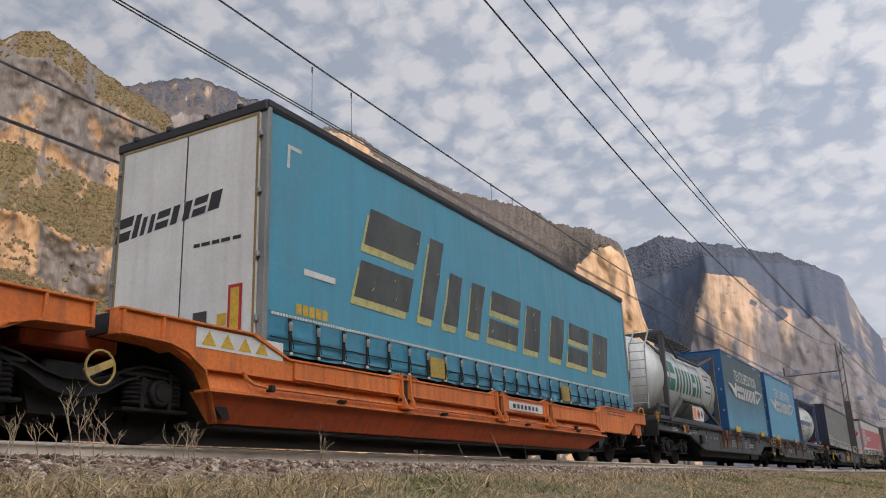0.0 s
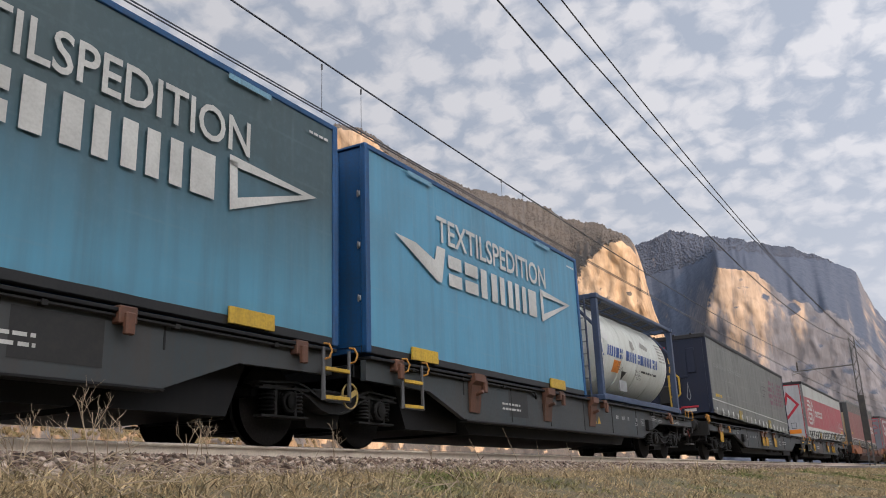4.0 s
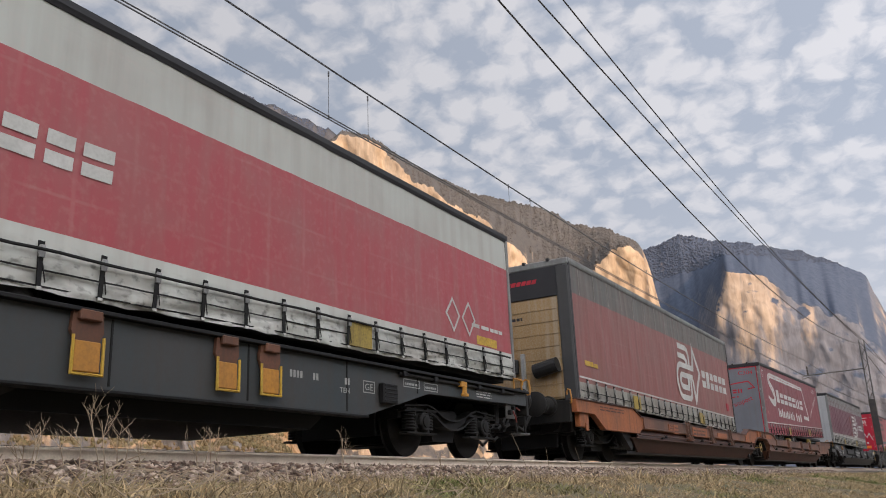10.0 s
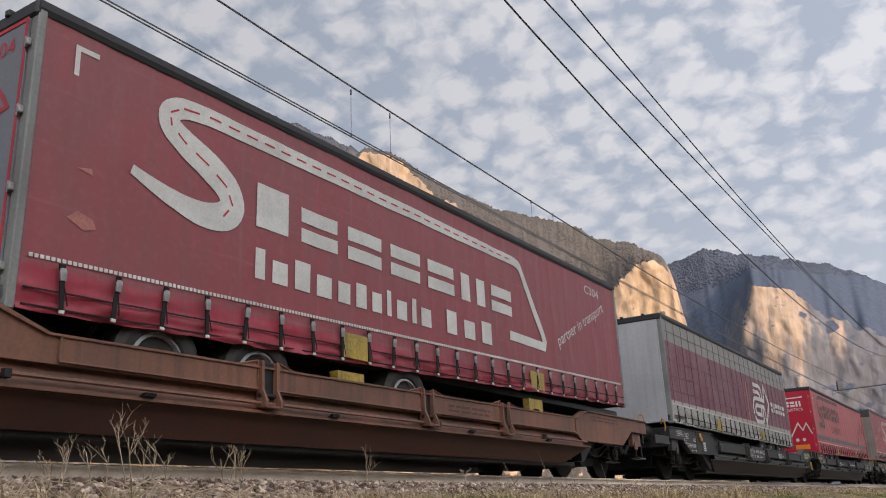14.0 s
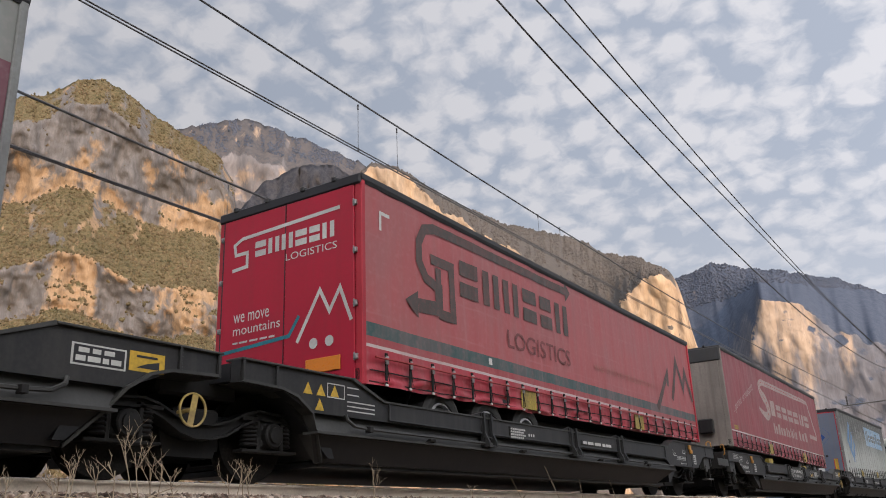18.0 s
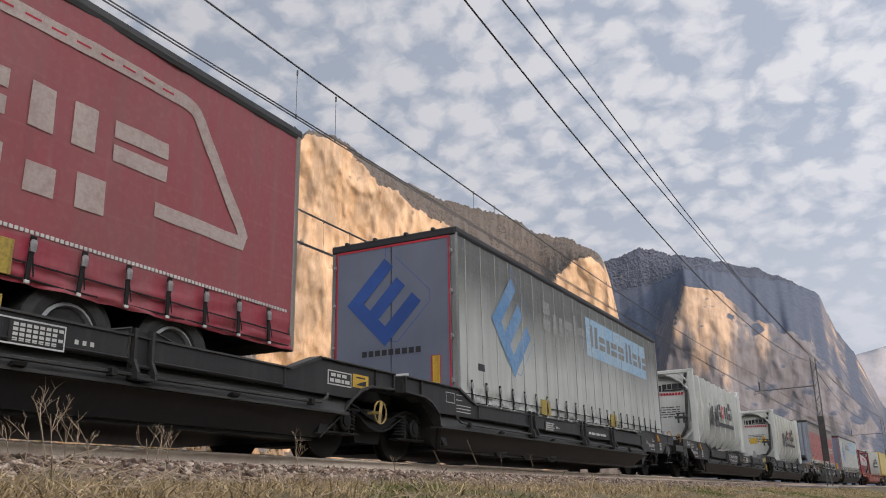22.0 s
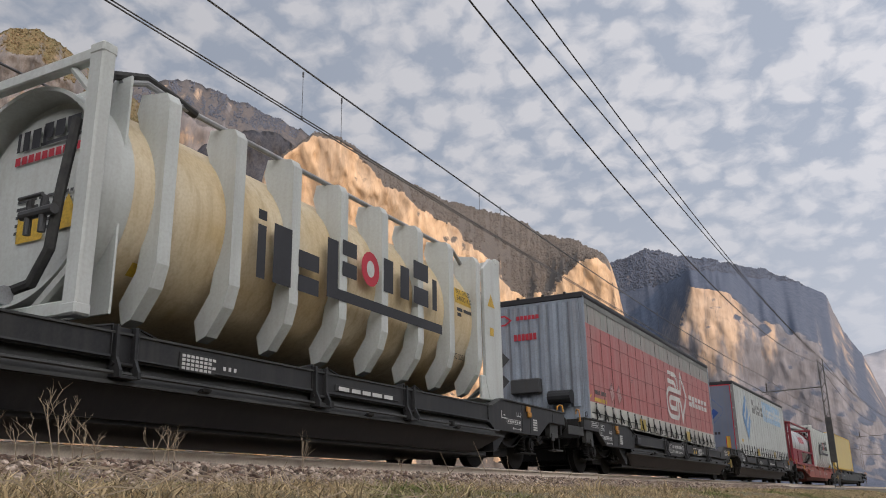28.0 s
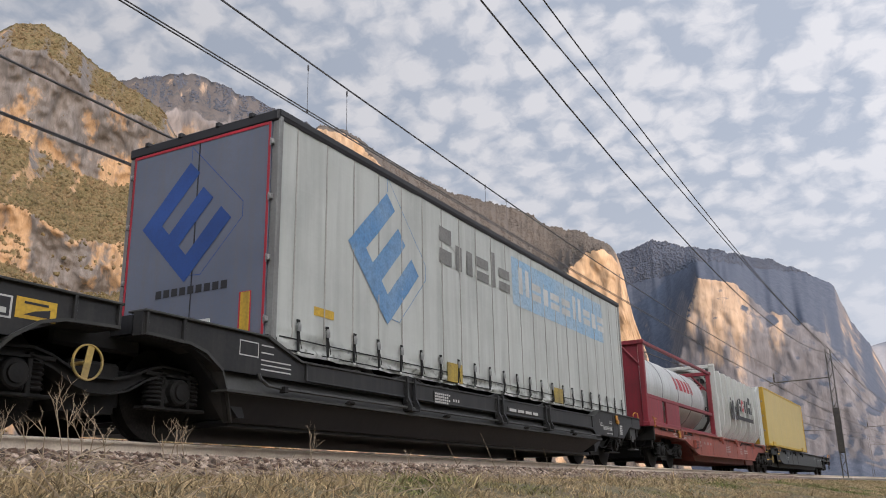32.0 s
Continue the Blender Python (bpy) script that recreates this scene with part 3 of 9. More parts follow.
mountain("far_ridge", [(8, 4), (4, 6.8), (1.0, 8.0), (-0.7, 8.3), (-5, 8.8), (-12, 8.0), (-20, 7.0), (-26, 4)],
         3600, [(0, 0), (1, 0.25)], HAZY, "distant ridge, paled by haze in its colour", nu=70, nv=30, relief=0.05, rough_edge=0.12, seed=51, detail=1.0)


BUSH = surface("scrub_leaves", (0.125, 0.096, 0.058), 0.95, second=(0.06, 0.062, 0.032), scale=0.05, grain=1.5, dirt=(0.22, 0.16, 0.09), dirt_amount=0.4, bump=0, island=0.35)
DRYBUSH = surface("bare_trees", (0.110, 0.102, 0.098), 0.95, second=(0.082, 0.08, 0.082), scale=0.02, grain=0.5, dirt_amount=0.2, bump=0, island=0.15)
scrub("hillside_scrub", NEAR, 48000, 0.95, BUSH, "olive scrub and small trees on the near slopes", 0.55, 7, 0.02, 1.1)
# the same bluish haze is mixed into the tree colour
FAR_TREES = surface("hazed_far_trees", (0.080, 0.096, 0.136), 0.95, second=(0.062, 0.078, 0.115), scale=0.01, grain=0.2, dirt_amount=0.1, bump=0, island=0.12)
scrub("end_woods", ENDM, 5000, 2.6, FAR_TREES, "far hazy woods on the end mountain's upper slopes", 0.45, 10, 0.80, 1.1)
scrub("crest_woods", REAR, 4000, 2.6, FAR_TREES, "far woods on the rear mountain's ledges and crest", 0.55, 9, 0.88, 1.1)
scrub("cliff_top_woods", CLIFF, 9000, 1.5, DRYBUSH, "leafless woods along the cliff's top", 0.72, 8, 0.3, 1.1)


def shade_ridge():
    """Unseen valley flank, added behind the camera to keep the line in shade."""
    verts, faces = [], []
    ny, nx = 60, 16
    for j in range(ny):
        y = -520 + j * 900 / (ny - 1)
        h = 53 + 4 * noise.fractal(Vector((y * 0.012, 5, 0)), 0.8, 2, 4)
        if y > 200:
            h *= max(0.05, 1 - (y - 200) / 190)
        for i in range(nx):
            u = i / (nx - 1)
            x = 70 + 300 * u
            z = -1.3 + h * math.sin(min(1, u * 4.0) * math.pi / 2) + 2.5 * noise.fractal(Vector((x * 0.05, y * 0.05, 1)), 0.8, 2, 4) * min(1, u * 4)
            verts.append((x, y, z))
    for j in range(ny - 1):
        for i in range(nx - 1):
            a = j * nx + i
            faces.append((a, a + 1, a + nx + 1, a + nx))
    tagged(new("shade_flank", big_mesh("shade_flank", verts, faces, WOODED, True)), "unseen wooded flank behind the line, added to shade it", "", kind="structure")


shade_ridge()


def sky_block_rise():
    """Unseen wooded rise, added behind the camera to block low skylight from the train's ends."""
    verts, faces = [], []
    nx, ny = 50, 12
    for i in range(nx):
        x = -420 + 560 * i / (nx - 1)
        h = 44 + 5 * noise.fractal(Vector((x * 0.012, 8, 0)), 0.8, 2, 4)
        for j in range(ny):
            u = j / (ny - 1)
            y = -60 - 200 * u
            verts.append((x, y, -1.4 + h * math.sin(min(1, u * 2.0) * math.pi / 2) + 2.5 * noise.fractal(Vector((x * 0.05, y * 0.05, 1)), 0.8, 2, 4) * min(1, u * 4)))
    for i in range(nx - 1):
        for j in range(ny - 1):
            a = i * ny + j
            faces.append((a, a + 1, a + ny + 1, a + ny))
    tagged(new("sky_block_rise", big_mesh("sky_block_rise", verts, faces, WOODED, True)), "unseen wooded rise behind the line, added to block low skylight", "", kind="structure")


sky_block_rise()

# ---- track ----
RAIL_SIDE = surface("dusty_rail", (0.72, 0.63, 0.52), 0.8, 0.0, second=(0.60, 0.51, 0.42), scale=5, grain=60)
RAIL_TOP = surface("worn_rail", (0.62, 0.60, 0.57), 0.22, 1.0, second=(0.5, 0.48, 0.46), scale=2, grain=90, bump=0.03, dirt_amount=0.1)
CONCRETE = surface("concrete", (0.34, 0.32, 0.29), 0.9, second=(0.26, 0.24, 0.22), scale=3, grain=50)
STONE = surface("ballast_stone", (0.37, 0.30, 0.245), 0.92, second=(0.105, 0.066, 0.048), scale=9, grain=60, contrast=(0.42, 0.56), island=0.7, bump=0.3)
BED = surface("ballast_bed", (0.15, 0.12, 0.10), 0.95, second=(0.09, 0.07, 0.06), scale=9, grain=22, bump=0.9)

YS = [-60, -40, -25, -15, -8, -4] + [2.0 * i for i in range(0, 100)] + [230, 280, 340, 420]


def sweep(profile, x, material, name, parent=None, label=""):
    """A closed cross-section carried along the line. profile: (across, height)."""
    verts, faces = [], []
    n = len(profile)
    for y in YS:
        b = bend(y)
        for px, pz in profile:
            verts.append((x + b + px, y, pz))
    for j in range(len(YS) - 1):
        for i in range(n):
            faces.append((j * n + i, j * n + (i + 1) % n, (j + 1) * n + (i + 1) % n, (j + 1) * n + i))
    me = big_mesh(name, verts, faces, material)
    ob = new(name, me)
    if parent:
        ob.parent = parent
    return tagged(ob, label) if label else ob


RAIL_BODY = [(-0.07, -0.17), (0.07, -0.17), (0.07, -0.155), (0.012, -0.135), (0.010, -0.045), (0.034, -0.035), (0.034, -0.006), (-0.034, -0.006), (-0.034, -0.035), (-0.010, -0.045), (-0.012, -0.135), (-0.07, -0.155)]
RAIL_HEAD = [(-0.030, -0.010), (-0.033, -0.004), (-0.024, 0.0), (0.024, 0.0), (0.033, -0.004), (0.030, -0.010)]
for tx, tl in ((TRACK_X, "near railway track with rusty rails and worn bright heads"), (TRACK_X - 4.0, "second railway track beyond the train")):
    track = thing("railway_track", tl, "", kind="structure")
    for side in (-0.7525, 0.7525):
        r = sweep(RAIL_BODY, tx + side, RAIL_SIDE, "rail", track)
        sweep(RAIL_HEAD, tx + side, RAIL_TOP, "rail_head", r, "shiny worn running surface")
    sleeper = Mesh().prism([(-1.15, -0.38), (1.15, -0.38), (1.15, -0.19), (0.5, -0.20), (0, -0.22), (-0.5, -0.20), (-1.15, -0.19)], -0.13, 0.13, "y").mesh("sleeper", CONCRETE)
    for i in range(90):
        y = -6 + 0.6 * i
        part("sleeper", sleeper, CONCRETE, track, at=on_track(y, tx))
BALLAST = [(-7.0, -0.5), (-6.4, -0.22), (-5.7, -0.20), (-5.2, -0.24), (-4.9, -0.22), (-1.9, -0.22), (-1.6, -0.20), (1.5, -0.20), (1.72, -0.215), (2.62, -0.44), (2.8, -0.7)]
bed = sweep(BALLAST + [(0, -0.9)], TRACK_X, BED, "ballast_bed")
tagged(bed, "bed of grey-brown crushed stone under the tracks", "", kind="structure")



def stones(count, x0, x1, y0, y1, size, seed):
    rng = np.random.default_rng(seed)
    bm = bmesh.new()
    bmesh.ops.create_icosphere(bm, subdivisions=1, radius=1.0)
    base = np.array([v.co[:] for v in bm.verts])
    tri = np.array([[v.index for v in f.verts] for f in bm.faces])
    bm.free()
    base = base[:12] if len(base) == 12 else base
    u = rng.random(count)
    y = y0 + (y1 - y0) * u ** 1.7
    x = rng.uniform(x0, x1, count)
    bx = np.array([b[0] for b in BALLAST]) + TRACK_X
    bz = np.array([b[1] for b in BALLAST])
    z = np.interp(x, bx, bz)
    sc = size * rng.uniform(0.55, 1.35, (count, 1, 1)) * rng.uniform(0.65, 1.2, (count, 1, 3))
    jig = base[None] * (1 + rng.uniform(-0.28, 0.28, (count, len(base), 1)))
    pts = jig * sc
    ang = rng.uniform(0, 6.283, count)
    tilt = rng.uniform(-0.8, 0.8, count)
    c, s = np.cos(ang)[:, None], np.sin(ang)[:, None]
    ct, st = np.cos(tilt)[:, None], np.sin(tilt)[:, None]
    px, py, pz = pts[..., 0], pts[..., 1] * ct - pts[..., 2] * st, pts[..., 1] * st + pts[..., 2] * ct
    qx, qy = px * c - py * s, px * s + py * c
    yy = np.where(y > 0, y, 0)
    out = np.stack([qx + (x + BEND * yy * yy)[:, None], qy + y[:, None], pz + (z + 0.012)[:, None]], -1).reshape(-1, 3)
    faces = (tri[None] + (np.arange(count) * len(base))[:, None, None]).reshape(-1, 3)
    return big_mesh("ballast_stones", out, faces, STONE)


tagged(new("ballast_stones", stones(32000, TRACK_X + 0.86, TRACK_X + 2.8, 1.5, 45, 0.029, 5)), "loose angular crushed stones along the near rail", "", kind="stuff")

# ---- grass and weeds ----
GRASS = surface("dry_grass", (0.43, 0.335, 0.20), 0.9, second=(0.15, 0.19, 0.06), scale=0.55, grain=14, dirt=(0.38, 0.28, 0.17), dirt_amount=0.4, bump=0, island=0.65, contrast=(0.53, 0.66))
TWIG = surface("dry_twig", (0.44, 0.35, 0.25), 0.9, second=(0.30, 0.23, 0.16), scale=8, grain=60, bump=0)


def lets_light_through(m, share):
    """Thin leaves pass part of the light on to their shaded side."""
    t = m.node_tree
    bs, out = t.nodes["Principled BSDF"], t.nodes["Material Output"]
    tr, mx = t.nodes.new("ShaderNodeBsdfTranslucent"), t.nodes.new("ShaderNodeMixShader")
    mx.inputs[0].default_value = share
    t.links.new(bs.inputs["Base Color"].links[0].from_socket, tr.inputs["Color"])
    t.links.new(bs.outputs[0], mx.inputs[1])
    t.links.new(tr.outputs[0], mx.inputs[2])
    t.links.new(mx.outputs[0], out.inputs["Surface"])


lets_light_through(GRASS, 0.35)


def grass(clumps, per, seed, x0, x1, y0, y1, height):
    rng = np.random.default_rng(seed)
    cx, cy = [], []
    while len(cx) < clumps:
        y, x = y0 + (y1 - y0) * rng.random() ** 2.0, rng.uniform(x0, x1)
        bare = noise.noise(Vector((x * 0.9, y * 0.6, 12))) + 0.5 * noise.noise(Vector((x * 3.1, y * 2.2, 14)))
        if rng.random() < 0.62 + 0.75 * bare:
            cx.append(x)
            cy.append(y)
    cx, cy = np.array(cx), np.array(cy)
    ch = rng.uniform(0.5, 1.25, clumps) * np.where(rng.random(clumps) < 0.06, 1.8, 1.0)
    n = clumps * per
    x = np.repeat(cx, per) + rng.normal(0, 0.055, n)
    y = np.repeat(cy, per) + rng.normal(0, 0.055, n)
    h = height * np.repeat(ch, per) * rng.uniform(0.45, 1.2, n)
    px, pz = [p[0] for p in GROUND_PROFILE], [p[1] for p in GROUND_PROFILE]
    z = np.interp(x, px, pz) - 0.02
    xw = x + BEND * np.maximum(y, 0) ** 2
    a = rng.uniform(0, 6.283, n)
    lean = rng.uniform(0.2, 1.7, n) * h
    la = rng.uniform(0, 6.283, n)
    w = rng.uniform(0.003, 0.0065, n) * (1 + y * 0.05)
    dx, dy = np.cos(a) * w, np.sin(a) * w
    lx, ly = np.cos(la) * lean, np.sin(la) * lean
    v = np.empty((n, 5, 3))
    v[:, 0] = np.stack([xw - dx, y - dy, z], -1)
    v[:, 1] = np.stack([xw + dx, y + dy, z], -1)
    v[:, 2] = np.stack([xw + lx * 0.35 + dx * 0.8, y + ly * 0.35 + dy * 0.8, z + h * 0.6], -1)
    v[:, 3] = np.stack([xw + lx * 0.35 - dx * 0.8, y + ly * 0.35 - dy * 0.8, z + h * 0.6], -1)
    v[:, 4] = np.stack([xw + lx, y + ly, z + h * 0.95], -1)
    k = np.arange(n)[:, None] * 5
    tri = np.concatenate([k + np.array([0, 1, 2]), k + np.array([0, 2, 3]), k + np.array([3, 2, 4])])
    return big_mesh("meadow_grass", v.reshape(-1, 3), tri, GRASS)


tagged(new("meadow_grass", grass(10500, 14, 3, -4.75, -0.9, 1.2, 60, 0.056)), "dry straw-coloured grass with green tufts on the bank", "", kind="stuff")

tagged(new("tall_grass", grass(110, 14, 17, -4.85, -2.8, 2.0, 18, 0.13)), "taller tufts of pale dry grass by the ballast", "", kind="stuff")


def straws(count, seed):
    """Long pale stalks lying about on the bank."""
    rng = random.Random(seed)
    m = Mesh()
    for i in range(count):
        y, x = 2.0 + 16 * rng.random() ** 1.6, rng.uniform(-4.9, -1.6)
        a, ln_ = rng.uniform(0, 6.283), rng.uniform(0.12, 0.5)
        z = ground_height(x, y) + 0.03
        pts = [(x + bend(y) + math.cos(a + 0.25 * k) * ln_ * k / 3, y + math.sin(a + 0.25 * k) * ln_ * k / 3, z + rng.uniform(0.0, 0.05) * k) for k in range(4)]
        m.path(pts, rng.uniform(0.0018, 0.0035), 4)
    tagged(new("dry_straw", m.mesh("dry_straw", TWIG, fix=False)), "pale dry stalks lying on the grass bank", "", kind="stuff")


straws(420, 23)


def weed(x, y, h, seed, lean=0.0):
    rng = random.Random(seed)
    m = Mesh()

    def grow(p, d, ln, r, depth):
        q = p + d * ln
        m.tube(p, q, r, 4, r * 0.7, caps=False)
        if depth:
            for k in range(rng.choice((2, 2, 3))):
                e = (d + Vector((rng.uniform(-0.8, 0.8), rng.uniform(-0.9, 0.9), rng.uniform(-0.1, 0.5)))).normalized()
                grow(p + d * ln * rng.uniform(0.45, 1.0), e, ln * rng.uniform(0.45, 0.7), r * 0.65, depth - 1)
    for k in range(2 if not lean else 1):
        grow(Vector((x + bend(y) + rng.uniform(-0.05, 0.05), y + rng.uniform(-0.08, 0.08), ground_height(x, y) + 0.03)), Vector((rng.uniform(-0.25, 0.25), rng.uniform(-0.35, 0.35) - lean, 1)).normalized(), h * 0.55, 0.0045, 0 if lean else 3)
    solid("dry_weed", m.mesh("dry_weed", TWIG, fix=False), TWIG, "leafless dry weed standing in the ballast", "weed", group="weeds along the rail")


for i, (y, h) in enumerate(((3.55, 0.3), (3.8, 0.42), (4.1, 0.4), (4.3, 0.72), (4.45, 0.5), (4.75, 0.34), (5.25, 0.44), (5.45, 0.36), (7.4, 0.42), (3.2, 0.3), (9.3, 0.25))):
    weed(-5.45 - 0.06 * (i % 3), y, h, 40 + i)
for i, (y, h) in enumerate(((10.2, 0.5), (11.4, 0.62), (12.2, 0.5), (13.5, 0.5))):
    weed(-5.3, y, h * 1.8, 70 + i, 0.75)

# ---- overhead line ----
STEEL = surface("galvanised_steel", (0.10, 0.105, 0.11), 0.6, 0.3, second=(0.07, 0.07, 0.075), scale=4, grain=50)
DARK_STEEL = surface("dark_steel", (0.035, 0.035, 0.038), 0.55, 0.4, second=(0.06, 0.055, 0.05), scale=4, grain=50)
COPPER = surface("weathered_wire", (0.12, 0.12, 0.13), 0.85, 0.0, scale=2, grain=30, bump=0)
SPAN = 50.0
MASTS = [3.2, 53.3, 103.3, 153.3]


def line_x(x, y):
    return x + bend(y)


def wire(name, pts, r, parent):
    return part(name, Mesh().path(pts, r, 8), COPPER, parent, smooth=True)


def catenary(tx, label, thick=1.0):
    line = thing("overhead_line", label, "wire", kind="")
    ys = [-45 + 2.5 * i for i in range(81)]
    tx2 = [line_x(tx, y) for y in ys]
    wire("messenger_wire", [(x, y, 5.85 + 0.00045 * (((y - 3.2) % SPAN) - 25) ** 2) for x, y in zip(tx2, ys)], 0.0145 * thick, line)
    for o in (-0.03, 0.03):
        wire("contact_wire", [(x + o, y, 5.15) for x, y in zip(tx2, ys)], 0.0105 * thick, line)
    y = -20.0
    drop = Mesh().tube((0, 0, 5.15), (0, 0, 5.9), 0.0045, 5)
    drop.tube((0, 0, 5.12), (0, 0, 5.19), 0.014, 6).tube((0, 0, 5.86), (0, 0, 5.95), 0.014, 6)
    dm = drop.mesh("dropper", COPPER)
    for y in DROPS:
        part("dropper", dm, COPPER, line, at=pose(line_x(tx, y), y, 0))
    return line


DROPS = [-12, -5.5, 4.0, 9.5, 10.55, 15.8, 16.9, 25.3, 26.0, 30.5, 36, 42, 48, 59, 65, 71, 77, 83, 89, 95]
catenary(TRACK_X, "twin contact wires hung from a messenger wire over the near track")
catenary(TRACK_X - 4.0, "overhead line of the second track", 1.6)
feeders = thing("feeder_line", "three feeder cables strung along the mast tops", "wire")
FX = -4.3


def sagging(x0, z0, z1, sag, y0, y1):
    return [(line_x(x0, y0 + (y1 - y0) * u), y0 + (y1 - y0) * u, z0 + (z1 - z0) * u - sag * 4 * u * (1 - u)) for u in [i / 16 for i in range(17)]]


for k, (a, b) in enumerate(zip([-46.8] + MASTS, MASTS)):
    wire("feeder_cable", sagging(FX - 0.06, 6.62, 6.75, 1.3, a, b), 0.014, feeders)
    wire("feeder_cable", sagging(FX, 6.75, 6.95, 0.05, a, b), 0.013, feeders)
    wire("feeder_cable", sagging(FX + 0.12, 7.45 if k < 2 else 6.95, 6.95, 0.45, a, b), 0.013, feeders)


def mast(y):
    m = thing("catenary_mast", "slender lattice steel mast with a cantilever arm, dark lower half", "mast", "masts beside the line",
              at=pose(line_x(FX, y), y, 0))
    w = 0.13
    for sx in (-1, 1):
        for sy in (-1, 1):
            part("leg", Mesh().box(sx * w - 0.025, sx * w + 0.025, sy * w - 0.025, sy * w + 0.025, -0.6, 6.95, 0.004), STEEL, m)
    for i in range(17):
        z = -0.1 + i * 0.41
        br = Mesh()
        for sy in (-1, 1):
            d = 1 if i % 2 else -1
            br.tube((-w * d, sy * w, z), (w * d, sy * w, z + 0.41), 0.014, 5)
            br.tube((sy * w, -w * d, z), (sy * w, w * d, z + 0.41), 0.014, 5)
        part("brace", br, STEEL, m)
    part("base_sleeve", Mesh().box(-0.17, 0.17, -0.17, 0.17, 1.1, 3.6, 0.02), DARK_STEEL, m, "black protective sleeve")
    part("foundation", Mesh().box(-0.35, 0.35, -0.35, 0.35, -0.9, -0.25, 0.03), CONCRETE, m)
    arm = part("arm", Mesh().tube((-0.1, 0, 5.35), (-3.35, 0, 5.25), 0.035, 8), STEEL, m)
    part("insulator", Mesh().lathe([(5.28, 0.03), (5.36, 0.06), (5.44, 0.03), (5.52, 0.06), (5.6, 0.03), (5.7, 0.05), (5.8, 0.02)], 10, "z", (-3.1, 0, 0)), DARK_STEEL, arm)
    part("steady_arm", Mesh().path([(-3.35, 0, 5.25), (-3.45, 0, 5.05), (-3.0, 0, 5.16)], 0.018), STEEL, arm)
    return m


for y in MASTS[1:]:
    mast(y)
for y in (56.0, 106.0, 156.0):
    fm = thing("catenary_mast", "lattice steel mast beyond the second track", "mast", "masts beside the line", at=pose(line_x(TRACK_X - 7.0, y), y, 0))
    for sx in (-1, 1):
        for sy in (-1, 1):
            part("leg", Mesh().box(sx * 0.13 - 0.025, sx * 0.13 + 0.025, sy * 0.13 - 0.025, sy * 0.13 + 0.025, -1.0, 6.95, 0.004), STEEL, fm)
    part("arm", Mesh().tube((0.1, 0, 5.35), (3.3, 0, 5.25), 0.035, 8), STEEL, fm)


# ---- train: materials ----
def paint(name, c, second=None, rough=0.5, **kw):
    kw.setdefault("dirt", (0.05, 0.045, 0.04))
    kw.setdefault("dirt_amount", 0.3)
    kw.setdefault("streak", 0.35)
    kw.setdefault("scale", 1.2)
    kw.setdefault("grain", 30)
    kw.setdefault("bump", 0.05)
    return surface(name, c, rough, second=second, **kw)


ORANGE = paint("orange_wagon_paint", (0.72, 0.20, 0.04), (0.55, 0.145, 0.035), streak=0.5)
# shade of the overhung lower wall is put into this darker orange
ORANGE_LOW = paint("shaded_orange_paint", (0.50, 0.085, 0.022), (0.38, 0.07, 0.022), streak=0.5)
BROWN = paint("brown_wagon_paint", (0.22, 0.10, 0.065), (0.13, 0.07, 0.05), streak=0.6)
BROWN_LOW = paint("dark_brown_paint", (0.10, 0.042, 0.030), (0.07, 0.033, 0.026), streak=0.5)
RUST_ORANGE = paint("weathered_orange_paint", (0.42, 0.14, 0.05), (0.26, 0.10, 0.05), streak=0.6)
BLACK = paint("black_wagon_paint", (0.019, 0.020, 0.0225), (0.028, 0.028, 0.029), streak=0.4, dirt=(0.06, 0.056, 0.052))
# dusty black; its paler tone also stands for highlights along the flanges
DUSTY_SHEEN = paint("dusty_sheen_black_paint", (0.06, 0.06, 0.058), (0.035, 0.035, 0.034), streak=0.4, dirt=(0.03, 0.03, 0.03))
# black paint; also the colour put in for shade under the wagons
BLACK_LOW = paint("dull_black_and_shade", (0.016, 0.0165, 0.019), (0.022, 0.022, 0.0235), rough=0.42, dirt=(0.036, 0.034, 0.032))
GREY = paint("slate_wagon_paint", (0.046, 0.058, 0.065), (0.062, 0.064, 0.066), streak=0.5, dirt=(0.065, 0.055, 0.05))
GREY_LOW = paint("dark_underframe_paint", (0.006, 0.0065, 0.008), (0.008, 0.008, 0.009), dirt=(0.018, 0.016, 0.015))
RED_WAGON = paint("red_oxide_paint", (0.36, 0.085, 0.06), (0.26, 0.08, 0.06), streak=0.5)
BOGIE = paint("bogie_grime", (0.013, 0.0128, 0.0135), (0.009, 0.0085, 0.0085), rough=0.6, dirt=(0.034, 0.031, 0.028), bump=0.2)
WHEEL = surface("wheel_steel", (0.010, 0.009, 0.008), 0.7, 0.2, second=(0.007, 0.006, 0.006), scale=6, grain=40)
RUBBER = surface("tyre_rubber", (0.03, 0.03, 0.032), 0.85, second=(0.05, 0.05, 0.048), scale=9, grain=60)
YELLOW = paint("yellow_paint", (0.62, 0.40, 0.04), (0.5, 0.32, 0.05))
PLATE_YELLOW = paint("grimy_yellow_plate", (0.46, 0.33, 0.05), (0.32, 0.24, 0.07), streak=0.6, dirt_amount=0.5)
SEAM = paint("pale_seam", (0.36, 0.33, 0.30), None)
OCHRE = paint("ochre_lock_paint", (0.55, 0.26, 0.04), (0.42, 0.2, 0.05))
RUSTY = paint("rust_stain", (0.17, 0.075, 0.045), (0.10, 0.05, 0.035), streak=0.5)
WHITE = paint("white_paint", (0.66, 0.66, 0.65), (0.56, 0.56, 0.55), dirt=(0.3, 0.28, 0.25), dirt_amount=0.2, streak=0.2)
